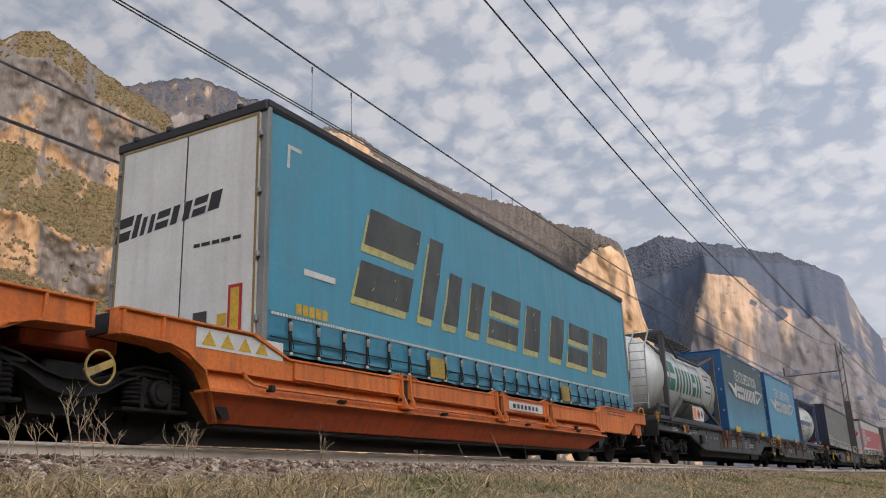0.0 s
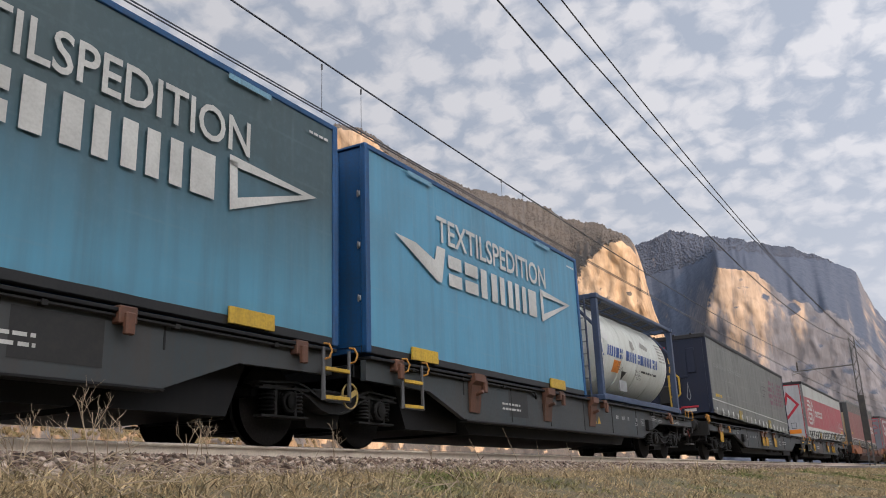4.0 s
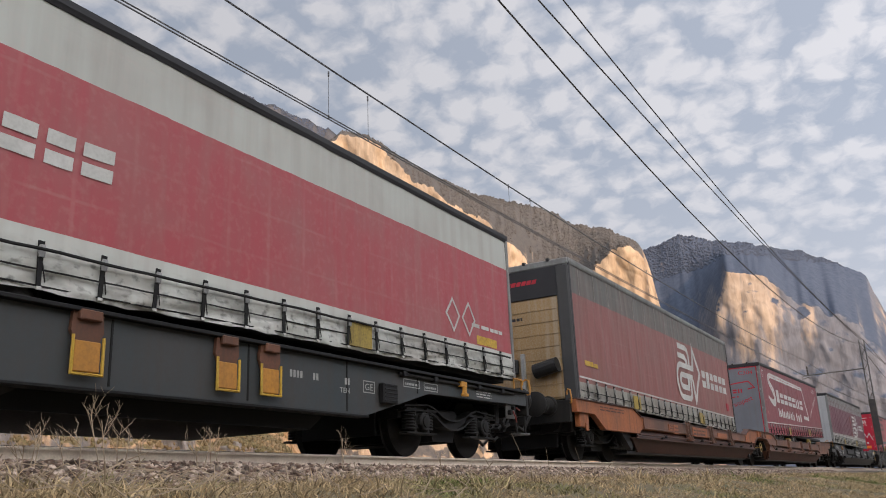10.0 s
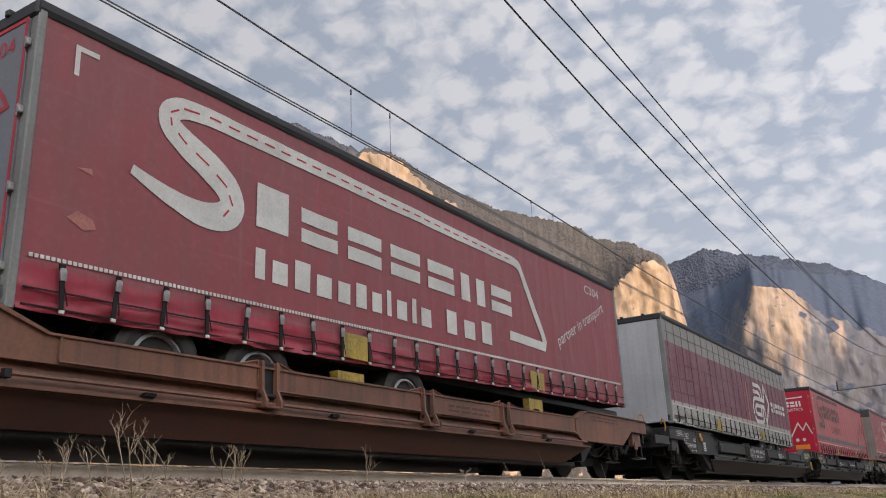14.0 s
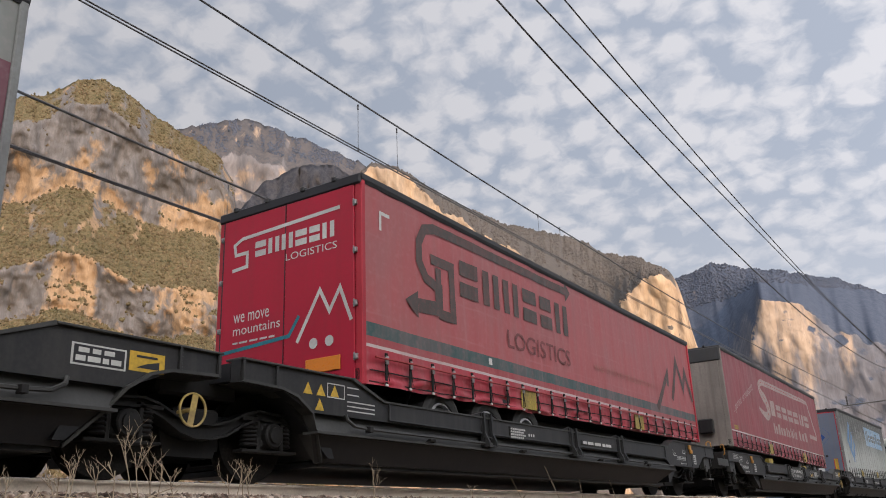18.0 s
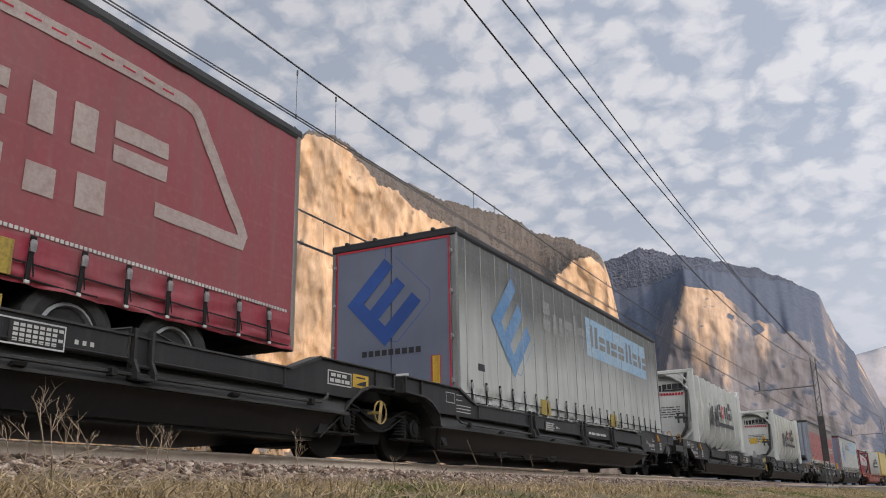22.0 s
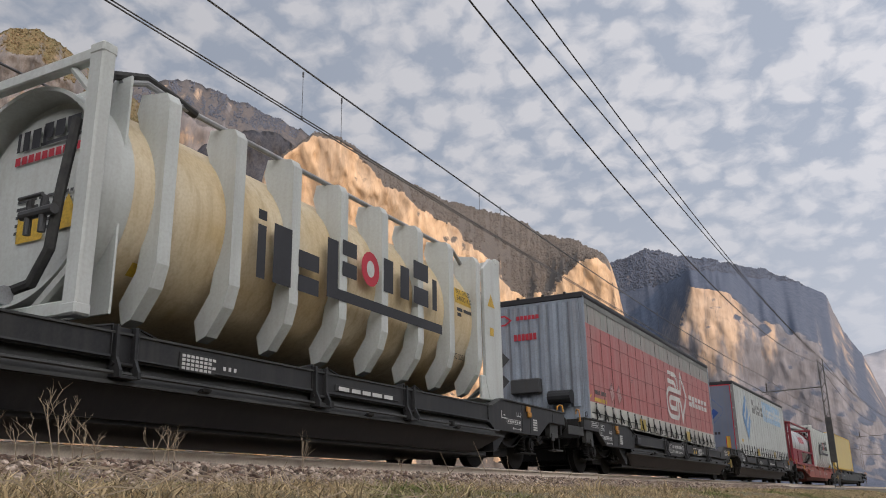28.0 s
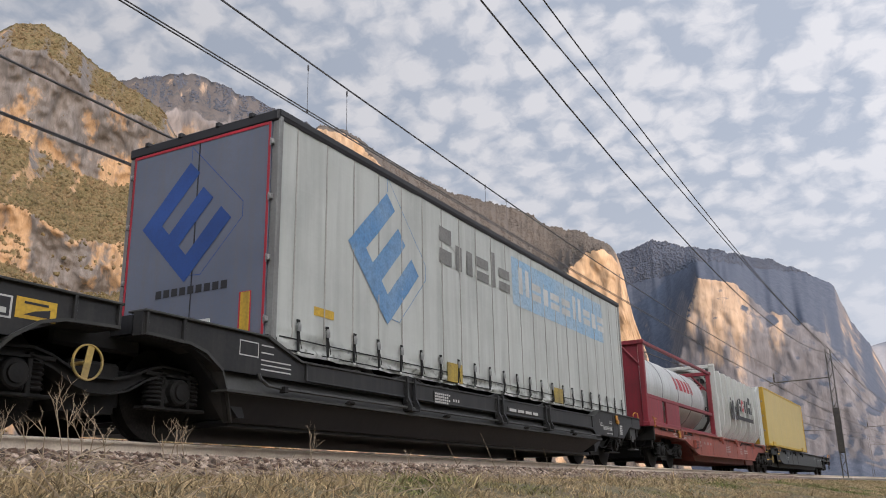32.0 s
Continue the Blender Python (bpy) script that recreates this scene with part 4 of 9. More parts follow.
LETTER = paint("white_lettering", (0.62, 0.62, 0.60), None, dirt_amount=0.15, streak=0.1)
INK = paint("black_print", (0.03, 0.03, 0.035), None, dirt_amount=0.1, streak=0.1)
RED = paint("red_print", (0.45, 0.03, 0.05), None, dirt_amount=0.1, streak=0.1)
BLUE = paint("blue_print", (0.035, 0.09, 0.32), None, dirt_amount=0.1, streak=0.1)
ALU = surface("aluminium", (0.36, 0.37, 0.38), 0.6, 0.3, second=(0.27, 0.275, 0.28), scale=5, grain=50, bump=0.03)
FRAME_PLATE = paint("dark_plate", (0.022, 0.023, 0.025), (0.03, 0.03, 0.03))
GLASSY = surface("reflector_orange", (0.75, 0.25, 0.03), 0.3, second=(0.7, 0.22, 0.03), scale=3, dirt_amount=0.1)


def curtain_mat(name, bands, grime=(0.10, 0.095, 0.09), top_grime=0.4, rough=0.5, streak=0.35, fade=None, soiled=None, grid=0.14):
    """Tarpaulin printed in level bands. bands: (upper height, colour). Dirt runs down in streaks from the roof edge."""
    m = bpy.data.materials.new(name)
    m.use_nodes = True
    ns, ln = m.node_tree.nodes, m.node_tree.links
    bs = ns["Principled BSDF"]
    co = ns.new("ShaderNodeTexCoord")
    sp = ns.new("ShaderNodeSeparateXYZ")
    ln.new(co.outputs["Object"], sp.inputs[0])
    sc = ns.new("ShaderNodeMath"); sc.operation = "DIVIDE"; sc.inputs[1].default_value = 5.0
    ln.new(sp.outputs["Z"], sc.inputs[0])
    cr = ns.new("ShaderNodeValToRGB")
    cr.color_ramp.interpolation = "CONSTANT"
    lo = 0.0
    for i, (hi, c) in enumerate(bands):
        e = cr.color_ramp.elements[i] if i < 1 else (cr.color_ramp.elements.new(lo) if i > 1 else cr.color_ramp.elements[1])
        e.position, e.color = lo, (*c, 1)
        lo = hi / 5.0
    if len(bands) == 1:
        cr.color_ramp.elements[1].position, cr.color_ramp.elements[1].color = 1.0, (*bands[0][1], 1)
    ln.new(sc.outputs[0], cr.inputs[0])

    def noise_of(stretch, detail=5):
        mp = ns.new("ShaderNodeMapping")
        mp.inputs["Scale"].default_value = stretch
        ln.new(co.outputs["Object"], mp.inputs[0])
        nz = ns.new("ShaderNodeTexNoise")
        nz.inputs["Scale"].default_value, nz.inputs["Detail"].default_value = 1.0, detail
        ln.new(mp.outputs[0], nz.inputs["Vector"])
        return nz.outputs["Fac"]

    def ranged(v, a, b, top):
        r = ns.new("ShaderNodeMapRange")
        r.inputs["From Min"].default_value, r.inputs["From Max"].default_value, r.inputs["To Max"].default_value = a, b, top
        ln.new(v, r.inputs["Value"])
        return r.outputs[0]

    def mixed(fac, a, b):
        x = ns.new("ShaderNodeMixRGB")
        ln.new(fac, x.inputs[0])
        ln.new(a, x.inputs[1])
        x.inputs[2].default_value = (*b, 1)
        return x.outputs[0]

    c = cr.outputs[0]
    runs = noise_of((3, 5.5, 0.35))
    c = mixed(ranged(runs, 0.42, 0.72, streak), c, grime)
    c = mixed(ranged(noise_of((0.8, 0.8, 0.9), 6), 0.45, 0.75, top_grime), c, grime)
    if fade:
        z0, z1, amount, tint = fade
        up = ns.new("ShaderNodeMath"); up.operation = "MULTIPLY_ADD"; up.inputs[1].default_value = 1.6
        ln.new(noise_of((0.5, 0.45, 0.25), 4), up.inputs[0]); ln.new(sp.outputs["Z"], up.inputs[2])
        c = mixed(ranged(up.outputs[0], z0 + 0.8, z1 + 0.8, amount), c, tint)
    if soiled:
        below = ns.new("ShaderNodeMapRange")
        below.inputs["From Min"].default_value, below.inputs["From Max"].default_value = soiled - 0.02, soiled - 0.16
        below.inputs["To Max"].default_value = 1.0
        ln.new(sp.outputs["Z"], below.inputs["Value"])
        for stretch, lo_, hi_, most, tint in (((1.2, 2.2, 5.0), 0.48, 0.66, 0.5, (0.09, 0.086, 0.078)), ((3, 9, 14), 0.54, 0.70, 0.65, (0.04, 0.039, 0.035))):
            both = ns.new("ShaderNodeMath"); both.operation = "MULTIPLY"
            ln.new(ranged(noise_of(stretch, 6), lo_, hi_, most), both.inputs[0])
            ln.new(below.outputs[0], both.inputs[1])
            c = mixed(both.outputs[0], c, tint)
    c = mixed(ranged(noise_of((14, 14, 14), 6), 0.5, 0.8, 0.12), c, tuple(min(1, g * 2.2 + 0.04) for g in grime))
    # cloth rubbed where it lies on the posts and slats inside, broken up by patches
    def lines(axis, step, wide):
        a = ns.new("ShaderNodeMath"); a.operation = "MULTIPLY_ADD"; a.inputs[1].default_value = 0.05
        ln.new(noise_of((1.5, 1.5, 1.5), 3), a.inputs[0]); ln.new(sp.outputs[axis], a.inputs[2])
        b = ns.new("ShaderNodeMath"); b.operation = "PINGPONG"; b.inputs[1].default_value = step / 2
        ln.new(a.outputs[0], b.inputs[0])
        r = ns.new("ShaderNodeMapRange")
        r.inputs["From Min"].default_value, r.inputs["From Max"].default_value = wide, wide * 0.3
        ln.new(b.outputs[0], r.inputs["Value"])
        return r.outputs[0]

    both = ns.new("ShaderNodeMath"); both.operation = "MAXIMUM"
    ln.new(lines("Y", 0.62, 0.035), both.inputs[0]); ln.new(lines("Z", 0.52, 0.022), both.inputs[1])
    worn = ns.new("ShaderNodeMath"); worn.operation = "MULTIPLY"
    ln.new(both.outputs[0], worn.inputs[0]); ln.new(ranged(noise_of((1.1, 0.9, 1.3), 4), 0.42, 0.70, grid), worn.inputs[1])
    c = mixed(worn.outputs[0], c, tuple(min(1, g * 1.7 + 0.07) for g in grime))
    ln.new(c, bs.inputs["Base Color"])
    bs.inputs["Roughness"].default_value = rough
    bp = ns.new("ShaderNodeBump")
    bp.inputs["Strength"].default_value, bp.inputs["Distance"].default_value = 0.42, 0.03
    fold = ns.new("ShaderNodeMath"); fold.operation = "MULTIPLY_ADD"; fold.inputs[1].default_value = 0.05
    crease = ns.new("ShaderNodeMath"); crease.operation = "MULTIPLY_ADD"; crease.inputs[1].default_value = 0.10
    ln.new(both.outputs[0], fold.inputs[0]); ln.new(noise_of((2, 4.5, 0.8), 3), fold.inputs[2])
    ln.new(noise_of((6, 9, 5), 5), crease.inputs[0]); ln.new(fold.outputs[0], crease.inputs[2])
    ln.new(crease.outputs[0], bp.inputs["Height"])
    ln.new(bp.outputs[0], bs.inputs["Normal"])
    return m


# ---- train: lettering and flat marks ----
SIDE = Matrix(((0, 0, 1, 0), (1, 0, 0, 0), (0, 1, 0, 0), (0, 0, 0, 1)))     # reads along +y, faces +x
FRONT = Matrix(((1, 0, 0, 0), (0, 0, -1, 0), (0, 1, 0, 0), (0, 0, 0, 1)))   # reads along +x, faces -y


def place(face, u, v, out):
    """Where a flat mark with its own origin at (u, v) goes on the +x side or on the -y end."""
    return Matrix.Translation((out, u, v) if face is SIDE else (u, -out, v)) @ face


CLOTH = {}        # for each trailer, how far out its curtain lies at a place along it and a height


def text(parent, body, u, v, out, height, width, material, face=SIDE, turn=0.0, name="lettering", bold=0.0):
    cu = bpy.data.curves.new("lettering", "FONT")
    cu.body, cu.size, cu.extrude, cu.offset, cu.resolution_u = body, 1.0, 0.0, bold, 3
    tmp = bpy.data.objects.new("lettering_source", cu)
    scene.collection.objects.link(tmp)
    me = bpy.data.meshes.new_from_object(tmp)
    bpy.data.objects.remove(tmp)
    xs = [p.co.x for p in me.vertices]
    ys = [p.co.y for p in me.vertices]
    sx, sy = width / max(1e-3, max(xs) - min(xs)), height / max(1e-3, max(ys) - min(ys))
    x0, y0 = min(xs), min(ys)
    for p in me.vertices:
        p.co = ((p.co.x - x0) * sx, (p.co.y - y0) * sy, 0)
    cloth = CLOTH.get(parent.name) if face is SIDE else None
    if cloth:
        ca, sa = math.cos(radians(turn)), math.sin(radians(turn))
        for p in me.vertices:
            p.co.z = cloth(u + p.co.x * ca - p.co.y * sa, v + p.co.x * sa + p.co.y * ca) + 0.008 - 1.277
    at = place(face, u, v, out) @ pose(0, 0, 0, 0, 0, turn)
    root = list(range(len(me.vertices)))

    def find(i):
        while root[i] != i:
            i = root[i]
        return i
    for p in me.polygons:
        a = find(p.vertices[0])
        for i in p.vertices[1:]:
            root[find(i)] = a
    groups = collections.defaultdict(list)
    for p in me.polygons:
        groups[find(p.vertices[0])].append(tuple(p.vertices))
    one = None
    for faces in groups.values():
        used = sorted({i for f in faces for i in f})
        index = {i: k for k, i in enumerate(used)}
        m = Mesh().face_set([tuple(me.vertices[i].co) for i in used], [tuple(index[i] for i in f) for f in faces])
        one = part("letter", m.mesh("letter", material, fix=False), material, parent, at=at)
    bpy.data.meshes.remove(me)
    return one


APART = {"word_mark": "word_mark", "word_mark_edge": "word_mark_edge", "number_bars": "number_bar", "address_bars": "address_bar", "sub_mark": "sub_mark",
         "warning_triangle": "warning_triangle", "placard_frame": "placard_frame", "road_dash": "road_dash", "scuffed_patch": "scuffed_patch", "load_figure": "load_figure", "plate": "plate"}


def islands(polygons):
    """Sorts polygons into groups that touch one another."""
    groups = []
    for p in polygons:
        keys = {(round(q[0], 4), round(q[1], 4)) for q in p}
        hit = [g for g in groups if g[0] & keys]
        for g in hit:
            groups.remove(g)
        groups.append((set.union(keys, *[g[0] for g in hit]), sum([g[1] for g in hit], []) + [p]))
    return [g[1] for g in groups]


def marks(parent, polygons, material, out, face=SIDE, name="print", u=0.0, v=0.0, turn=0.0, label=""):
    if name in APART:
        split = islands(polygons)
        if len(split) > 1:
            return [marks(parent, g, material, out, face, APART[name] + "_", u, v, turn, label) for g in split][0]
    name = APART.get(name, name).rstrip("_")
    m = Mesh()
    cloth = CLOTH.get(parent.name) if face is SIDE and turn == 0 else None
    for p in polygons:
        p = [(q[0], q[1], q[2] if len(q) > 2 else 0.0) for q in p]
        if cloth and len(p) == 4:
            a, b, c, d = (Vector(q) for q in p)
            nu = min(60, 1 + int(max((b - a).length, (c - d).length) / 0.11))
            nv = min(60, 1 + int(max((d - a).length, (c - b).length) / 0.11))
            for i in range(nu):
                for j in range(nv):
                    m.face_set([(a * (1 - x) + b * x) * (1 - y) + (d * (1 - x) + c * x) * y for x, y in ((i / nu, j / nv), ((i + 1) / nu, j / nv), ((i + 1) / nu, (j + 1) / nv), (i / nu, (j + 1) / nv))], [(0, 1, 2, 3)])
        else:
            m.face_set(p, [tuple(range(len(p)))])
    if cloth:
        m.v = [(x, y, z + cloth(u + x, v + y) + 0.007 - 1.277) for x, y, z in m.v]
    me = m.mesh(name, material, fix=False)
    return part(name, me, material, parent, label, at=place(face, u, v, out) @ pose(0, 0, 0, 0, 0, turn))


def rect(u0, u1, v0, v1):
    return [(u0, v0), (u1, v0), (u1, v1), (u0, v1)]


def blocks(u, v, h, widths, gap, slant=0.0, heights=None, cut=""):
    """A row of plain slanted bars in place of a name that is not spelt out. cut: for each, h splits it level, v upright."""
    out = []

    def bar(a, b, z0, z1):
        out.append([(a + slant * z0, v + z0), (b + slant * z0, v + z0), (b + slant * z1, v + z1), (a + slant * z1, v + z1)])
    for i, w in enumerate(widths):
        hh = h * (heights[i] if heights else 1)
        c = cut[i % len(cut)] if cut else ""
        if c == "h":
            bar(u, u + w, 0, hh * 0.40)
            bar(u, u + w, hh * 0.58, hh)
        elif c == "v":
            bar(u, u + w * 0.36, 0, hh)
            bar(u + w * 0.64, u + w, 0, hh)
        else:
            bar(u, u + w, 0, hh)
        u += w + gap
    return out


def stroke(pts, w, lift=0.0):
    """A line as a strip of flat pieces with mitred joints; w: its width, or one for each point."""
    n = len(pts)
    ws = w if isinstance(w, (list, tuple)) else [w] * n
    closed = math.hypot(pts[0][0] - pts[-1][0], pts[0][1] - pts[-1][1]) < 1e-6
    dirs = []
    for (x0, y0), (x1, y1) in zip(pts, pts[1:]):
        ll = math.hypot(x1 - x0, y1 - y0) or 1
        dirs.append(((x1 - x0) / ll, (y1 - y0) / ll))
    edge = []
    for i, (x, y) in enumerate(pts):
        a = dirs[i - 1] if i > 0 else (dirs[-1] if closed else dirs[0])
        b = dirs[i] if i < n - 1 else (dirs[0] if closed else dirs[-1])
        nx, ny = -(a[1] + b[1]), a[0] + b[0]
        ll = math.hypot(nx, ny) or 1
        k = ws[i] / 2 / max(0.45, ll / 2)
        edge.append(((x - nx / ll * k, y - ny / ll * k, lift), (x + nx / ll * k, y + ny / ll * k, lift)))
    return [[p[0], q[0], q[1], p[1]] for p, q in zip(edge, edge[1:])]


def text_bars(parent, u, v, out, w, h, rows, material, face=SIDE, name="small_print", seed=1):
    rng = random.Random(seed)
    polys = []
    for i in range(rows):
        y = v + h * (rows - 1 - i) / rows
        x = u
        while x < u + w * 0.97:
            ww = min(rng.uniform(0.12, 0.3) * w, u + w - x)
            polys.append(rect(x, x + ww * 0.80, y, y + h / rows * 0.42))
            x += ww
    return marks(parent, polys, material, out, face, name)


def arc(cx, cy, r, a0, a1, n=8):
    return [(cx + r * math.cos(radians(a0 + (a1 - a0) * i / n)), cy + r * math.sin(radians(a0 + (a1 - a0) * i / n))) for i in range(n + 1)]


def eased(pts, n=4):
    """Rounds a polyline by passing a smooth curve through its points."""
    out = []
    for i in range(len(pts) - 1):
        p0, p1, p2, p3 = pts[max(i - 1, 0)], pts[i], pts[i + 1], pts[min(i + 2, len(pts) - 1)]
        for k in range(n):
            t = k / n
            out.append(tuple(0.5 * (2 * b + (c - a) * t + (2 * a - 5 * b + 4 * c - d) * t * t + (3 * b - a - 3 * c + d) * t ** 3) for a, b, c, d in zip(p0, p1, p2, p3)))
    return out + [pts[-1]]


def arrow_emblem(parent, u, v, w, h, material, out, face=SIDE):
    """A looped line that ends in a large arrow head, fitted in w by h."""
    def q(x, y):
        return (x * w, y * h)
    th = 0.095 * min(w, h)
    lines = []
    lines.append([q(0.16, 0.93), q(0.46, 0.93)] + [q(0.46 + 0.12 * math.sin(radians(a)), 0.78 + 0.15 * math.cos(radians(a))) for a in (12, 25, 38, 50, 63, 75, 90)] + [q(0.58, 0.60), q(0.70, 0.60), q(0.76, 0.98), q(0.98, 0.55), q(0.70, 0.03), q(0.66, 0.40)])
    lines.append([q(0.13, 0.76), q(0.40, 0.76), q(0.46, 0.70), q(0.46, 0.60), q(0.58, 0.60)])
    lines.append([q(0.46, 0.60), q(0.20, 0.60)] + [q(0.20 - 0.17 * math.sin(radians(a)), 0.32 + 0.28 * math.cos(radians(a))) for a in (10, 22, 34, 46, 58, 70, 80, 90, 100, 110, 122, 134, 146, 158, 170, 180)] + [q(0.48, 0.04), q(0.54, 0.10), q(0.56, 0.40)])
    lines.append([q(0.66, 0.43), q(0.22, 0.43)] + [q(0.22 - 0.07 * math.sin(radians(a)), 0.325 + 0.10 * math.cos(radians(a))) for a in (15, 35, 55, 75, 90, 105, 125, 145, 165)] + [q(0.22, 0.22), q(0.44, 0.22), q(0.47, 0.40)])
    polys = []
    for k, l in enumerate(lines):
        polys += stroke(l, th, 0.0025 * k)
    return marks(parent, polys, material, out, face, "emblem", u, v)


def diamond_emblem(parent, u, v, half, material, out, face=SIDE):
    """A square on its tip made of a spine and three bars, with a thin outline square beside it. (u, v): its left tip."""
    k = half / math.sqrt(2) * 2
    r2 = math.sqrt(0.5)

    def turned(a, b):
        return ((a + b) * r2 * k, (b - a) * r2 * k)
    polys = [[turned(*p) for p in rect(*q)] for q in ((0, 1, 0, 0.22), (0, 0.22, 0.22, 0.98), (0.39, 0.61, 0.22, 0.90), (0.78, 1.0, 0.22, 0.90))]
    ob = marks(parent, polys, material, out, face, "emblem", u, v)
    thin = stroke([turned(0.0, 1.0), turned(-0.12, 1.12), turned(1.0, 1.12), turned(1.12, 1.0), turned(1.12, 0.2), turned(1.0, 0.1)], 0.012 * half)
    marks(parent, thin, material, out - 0.003, face, "emblem_outline", u, v)
    return ob


# ---- train: running gear ----
MOVERS = []       # (object, arc position of its origin at the start)
WHEELS = []       # (wheelset, local place, radius)


def wheelset_mesh():
    m = Mesh()
    prof = [(-0.065, 0.30), (-0.068, 0.43), (-0.062, 0.46), (0.045, 0.463), (0.06, 0.49), (0.072, 0.485), (0.075, 0.43), (0.03, 0.40), (0.012, 0.16), (0.05, 0.13), (0.06, 0.10)]
    for sx in (-1, 1):
        p = [(sx * (0.755 - h), r) for h, r in prof] 
        m.lathe(p, 28, "x")
    m.tube((-1.05, 0, 0), (1.05, 0, 0), 0.075, 12)
    for sx in (-1, 1):
        for a in range(3):
            t = a * 2.094
            m.box(sx * 0.80 - 0.015, sx * 0.80 + 0.02, 0.25 * math.cos(t) - 0.03, 0.25 * math.cos(t) + 0.03, 0.25 * math.sin(t) - 0.03, 0.25 * math.sin(t) + 0.03, 0.004)
    return m.mesh("wheelset", WHEEL, True)


WHEELSET = wheelset_mesh()


def bogie_meshes():
    frame_m = Mesh().box(-1.0, 1.0, -0.28, 0.28, 0.42, 0.68, 0.03)
    # fish-bellied side frame with flanges, and horns that guide the axle boxes
    up = [(-1.36, 0.66), (-0.72, 0.70), (-0.55, 0.66), (-0.34, 0.57), (-0.14, 0.52), (0.14, 0.52), (0.34, 0.57), (0.55, 0.66), (0.72, 0.70), (1.36, 0.66)]
    dn = [(1.36, 0.60), (0.72, 0.62), (0.50, 0.54), (0.30, 0.43), (0.12, 0.385), (-0.12, 0.385), (-0.30, 0.43), (-0.50, 0.54), (-0.72, 0.62), (-1.36, 0.60)]
    side_m = Mesh().prism(up + dn, 0.97, 1.05)
    for row in (up, dn[::-1]):
        for (a, za), (b, zb) in zip(row, row[1:]):
            side_m.prism([(a, za - 0.012), (b, zb - 0.012), (b, zb + 0.012), (a, za + 0.012)], 0.92, 1.11)
    for sy in (-0.9, 0.9):
        for o in (-0.17, 0.17):
            side_m.box(0.95, 1.10, sy + o - 0.025, sy + o + 0.025, 0.30, 0.66, 0.008)
        side_m.box(0.96, 1.10, sy - 0.40, sy + 0.40, 0.285, 0.315, 0.006)
        for o in (-0.38, 0.38):
            side_m.box(0.95, 1.11, sy + o * 0.72 - 0.13, sy + o * 0.72 + 0.13, 0.60, 0.64, 0.006)
    cross_m = Mesh().box(-1.0, 1.0, -0.05, 0.05, 0.5, 0.62, 0.01)
    # solid dark block in place of brake gear, closing the view between the wheels
    gear_m = Mesh().prism([(-0.30, 0.22), (0.30, 0.22), (0.42, 0.60), (-0.42, 0.60)], -0.9, 0.9)
    pivot_m = Mesh().lathe([(0.66, 0.30), (0.76, 0.28), (0.84, 0.22)], 16, "z")
    box_m = Mesh().box(0.90, 1.10, -0.15, 0.15, 0.32, 0.60, 0.03).lathe([(1.08, 0.135), (1.15, 0.13), (1.165, 0.115), (1.165, 0.085), (1.185, 0.08), (1.19, 0.03)], 20, "x", (0, 0, 0.46))
    coil = []
    for i in range(6):
        z = 0.36 + i * 0.042
        coil += [(z - 0.019, 0.078), (z - 0.012, 0.092), (z, 0.10), (z + 0.012, 0.092)]
    spring_m = Mesh().lathe(coil, 12, "z", (1.02, 0, 0))
    brake = Mesh()
    for sx in (-0.755, 0.755):
        for sy in (-1, 1):
            brake.prism([(sy * 0.40, 0.30), (sy * 0.44, 0.30), (sy * 0.47, 0.46), (sy * 0.44, 0.60), (sy * 0.40, 0.60)], sx - 0.05, sx + 0.05)
    brake.tube((-0.8, 0.36, 0.42), (0.8, 0.36, 0.42), 0.03, 8).tube((-0.8, -0.36, 0.42), (0.8, -0.36, 0.42), 0.03, 8)
    return (frame_m.mesh("bogie", BOGIE), side_m.mesh("side_frame", BOGIE), cross_m.mesh("end_transom", BOGIE), gear_m.mesh("brake_beam", BOGIE), pivot_m.mesh("pivot", BOGIE), box_m.mesh("axle_box", BOGIE), spring_m.mesh("spring", BOGIE, True), brake.mesh("brake_rigging", BOGIE))


BOGIE_FRAME, SIDE_FRAME, TRANSOM, BRAKE_BEAM, PIVOT, AXLE_BOX, SPRING, BRAKE = bogie_meshes()


# dark filler added to the bogie so no lit ground shows through
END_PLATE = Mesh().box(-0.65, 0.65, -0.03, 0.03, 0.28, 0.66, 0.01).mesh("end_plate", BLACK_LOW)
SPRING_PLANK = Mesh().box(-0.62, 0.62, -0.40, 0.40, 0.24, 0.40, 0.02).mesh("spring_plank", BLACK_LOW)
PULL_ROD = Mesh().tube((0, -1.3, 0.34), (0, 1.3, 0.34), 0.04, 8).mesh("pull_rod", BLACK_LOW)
FILLER_PLATE = Mesh().box(-0.9, 0.9, -1.34, 1.34, 0.56, 0.64, 0.01).mesh("filler_plate", BLACK_LOW)


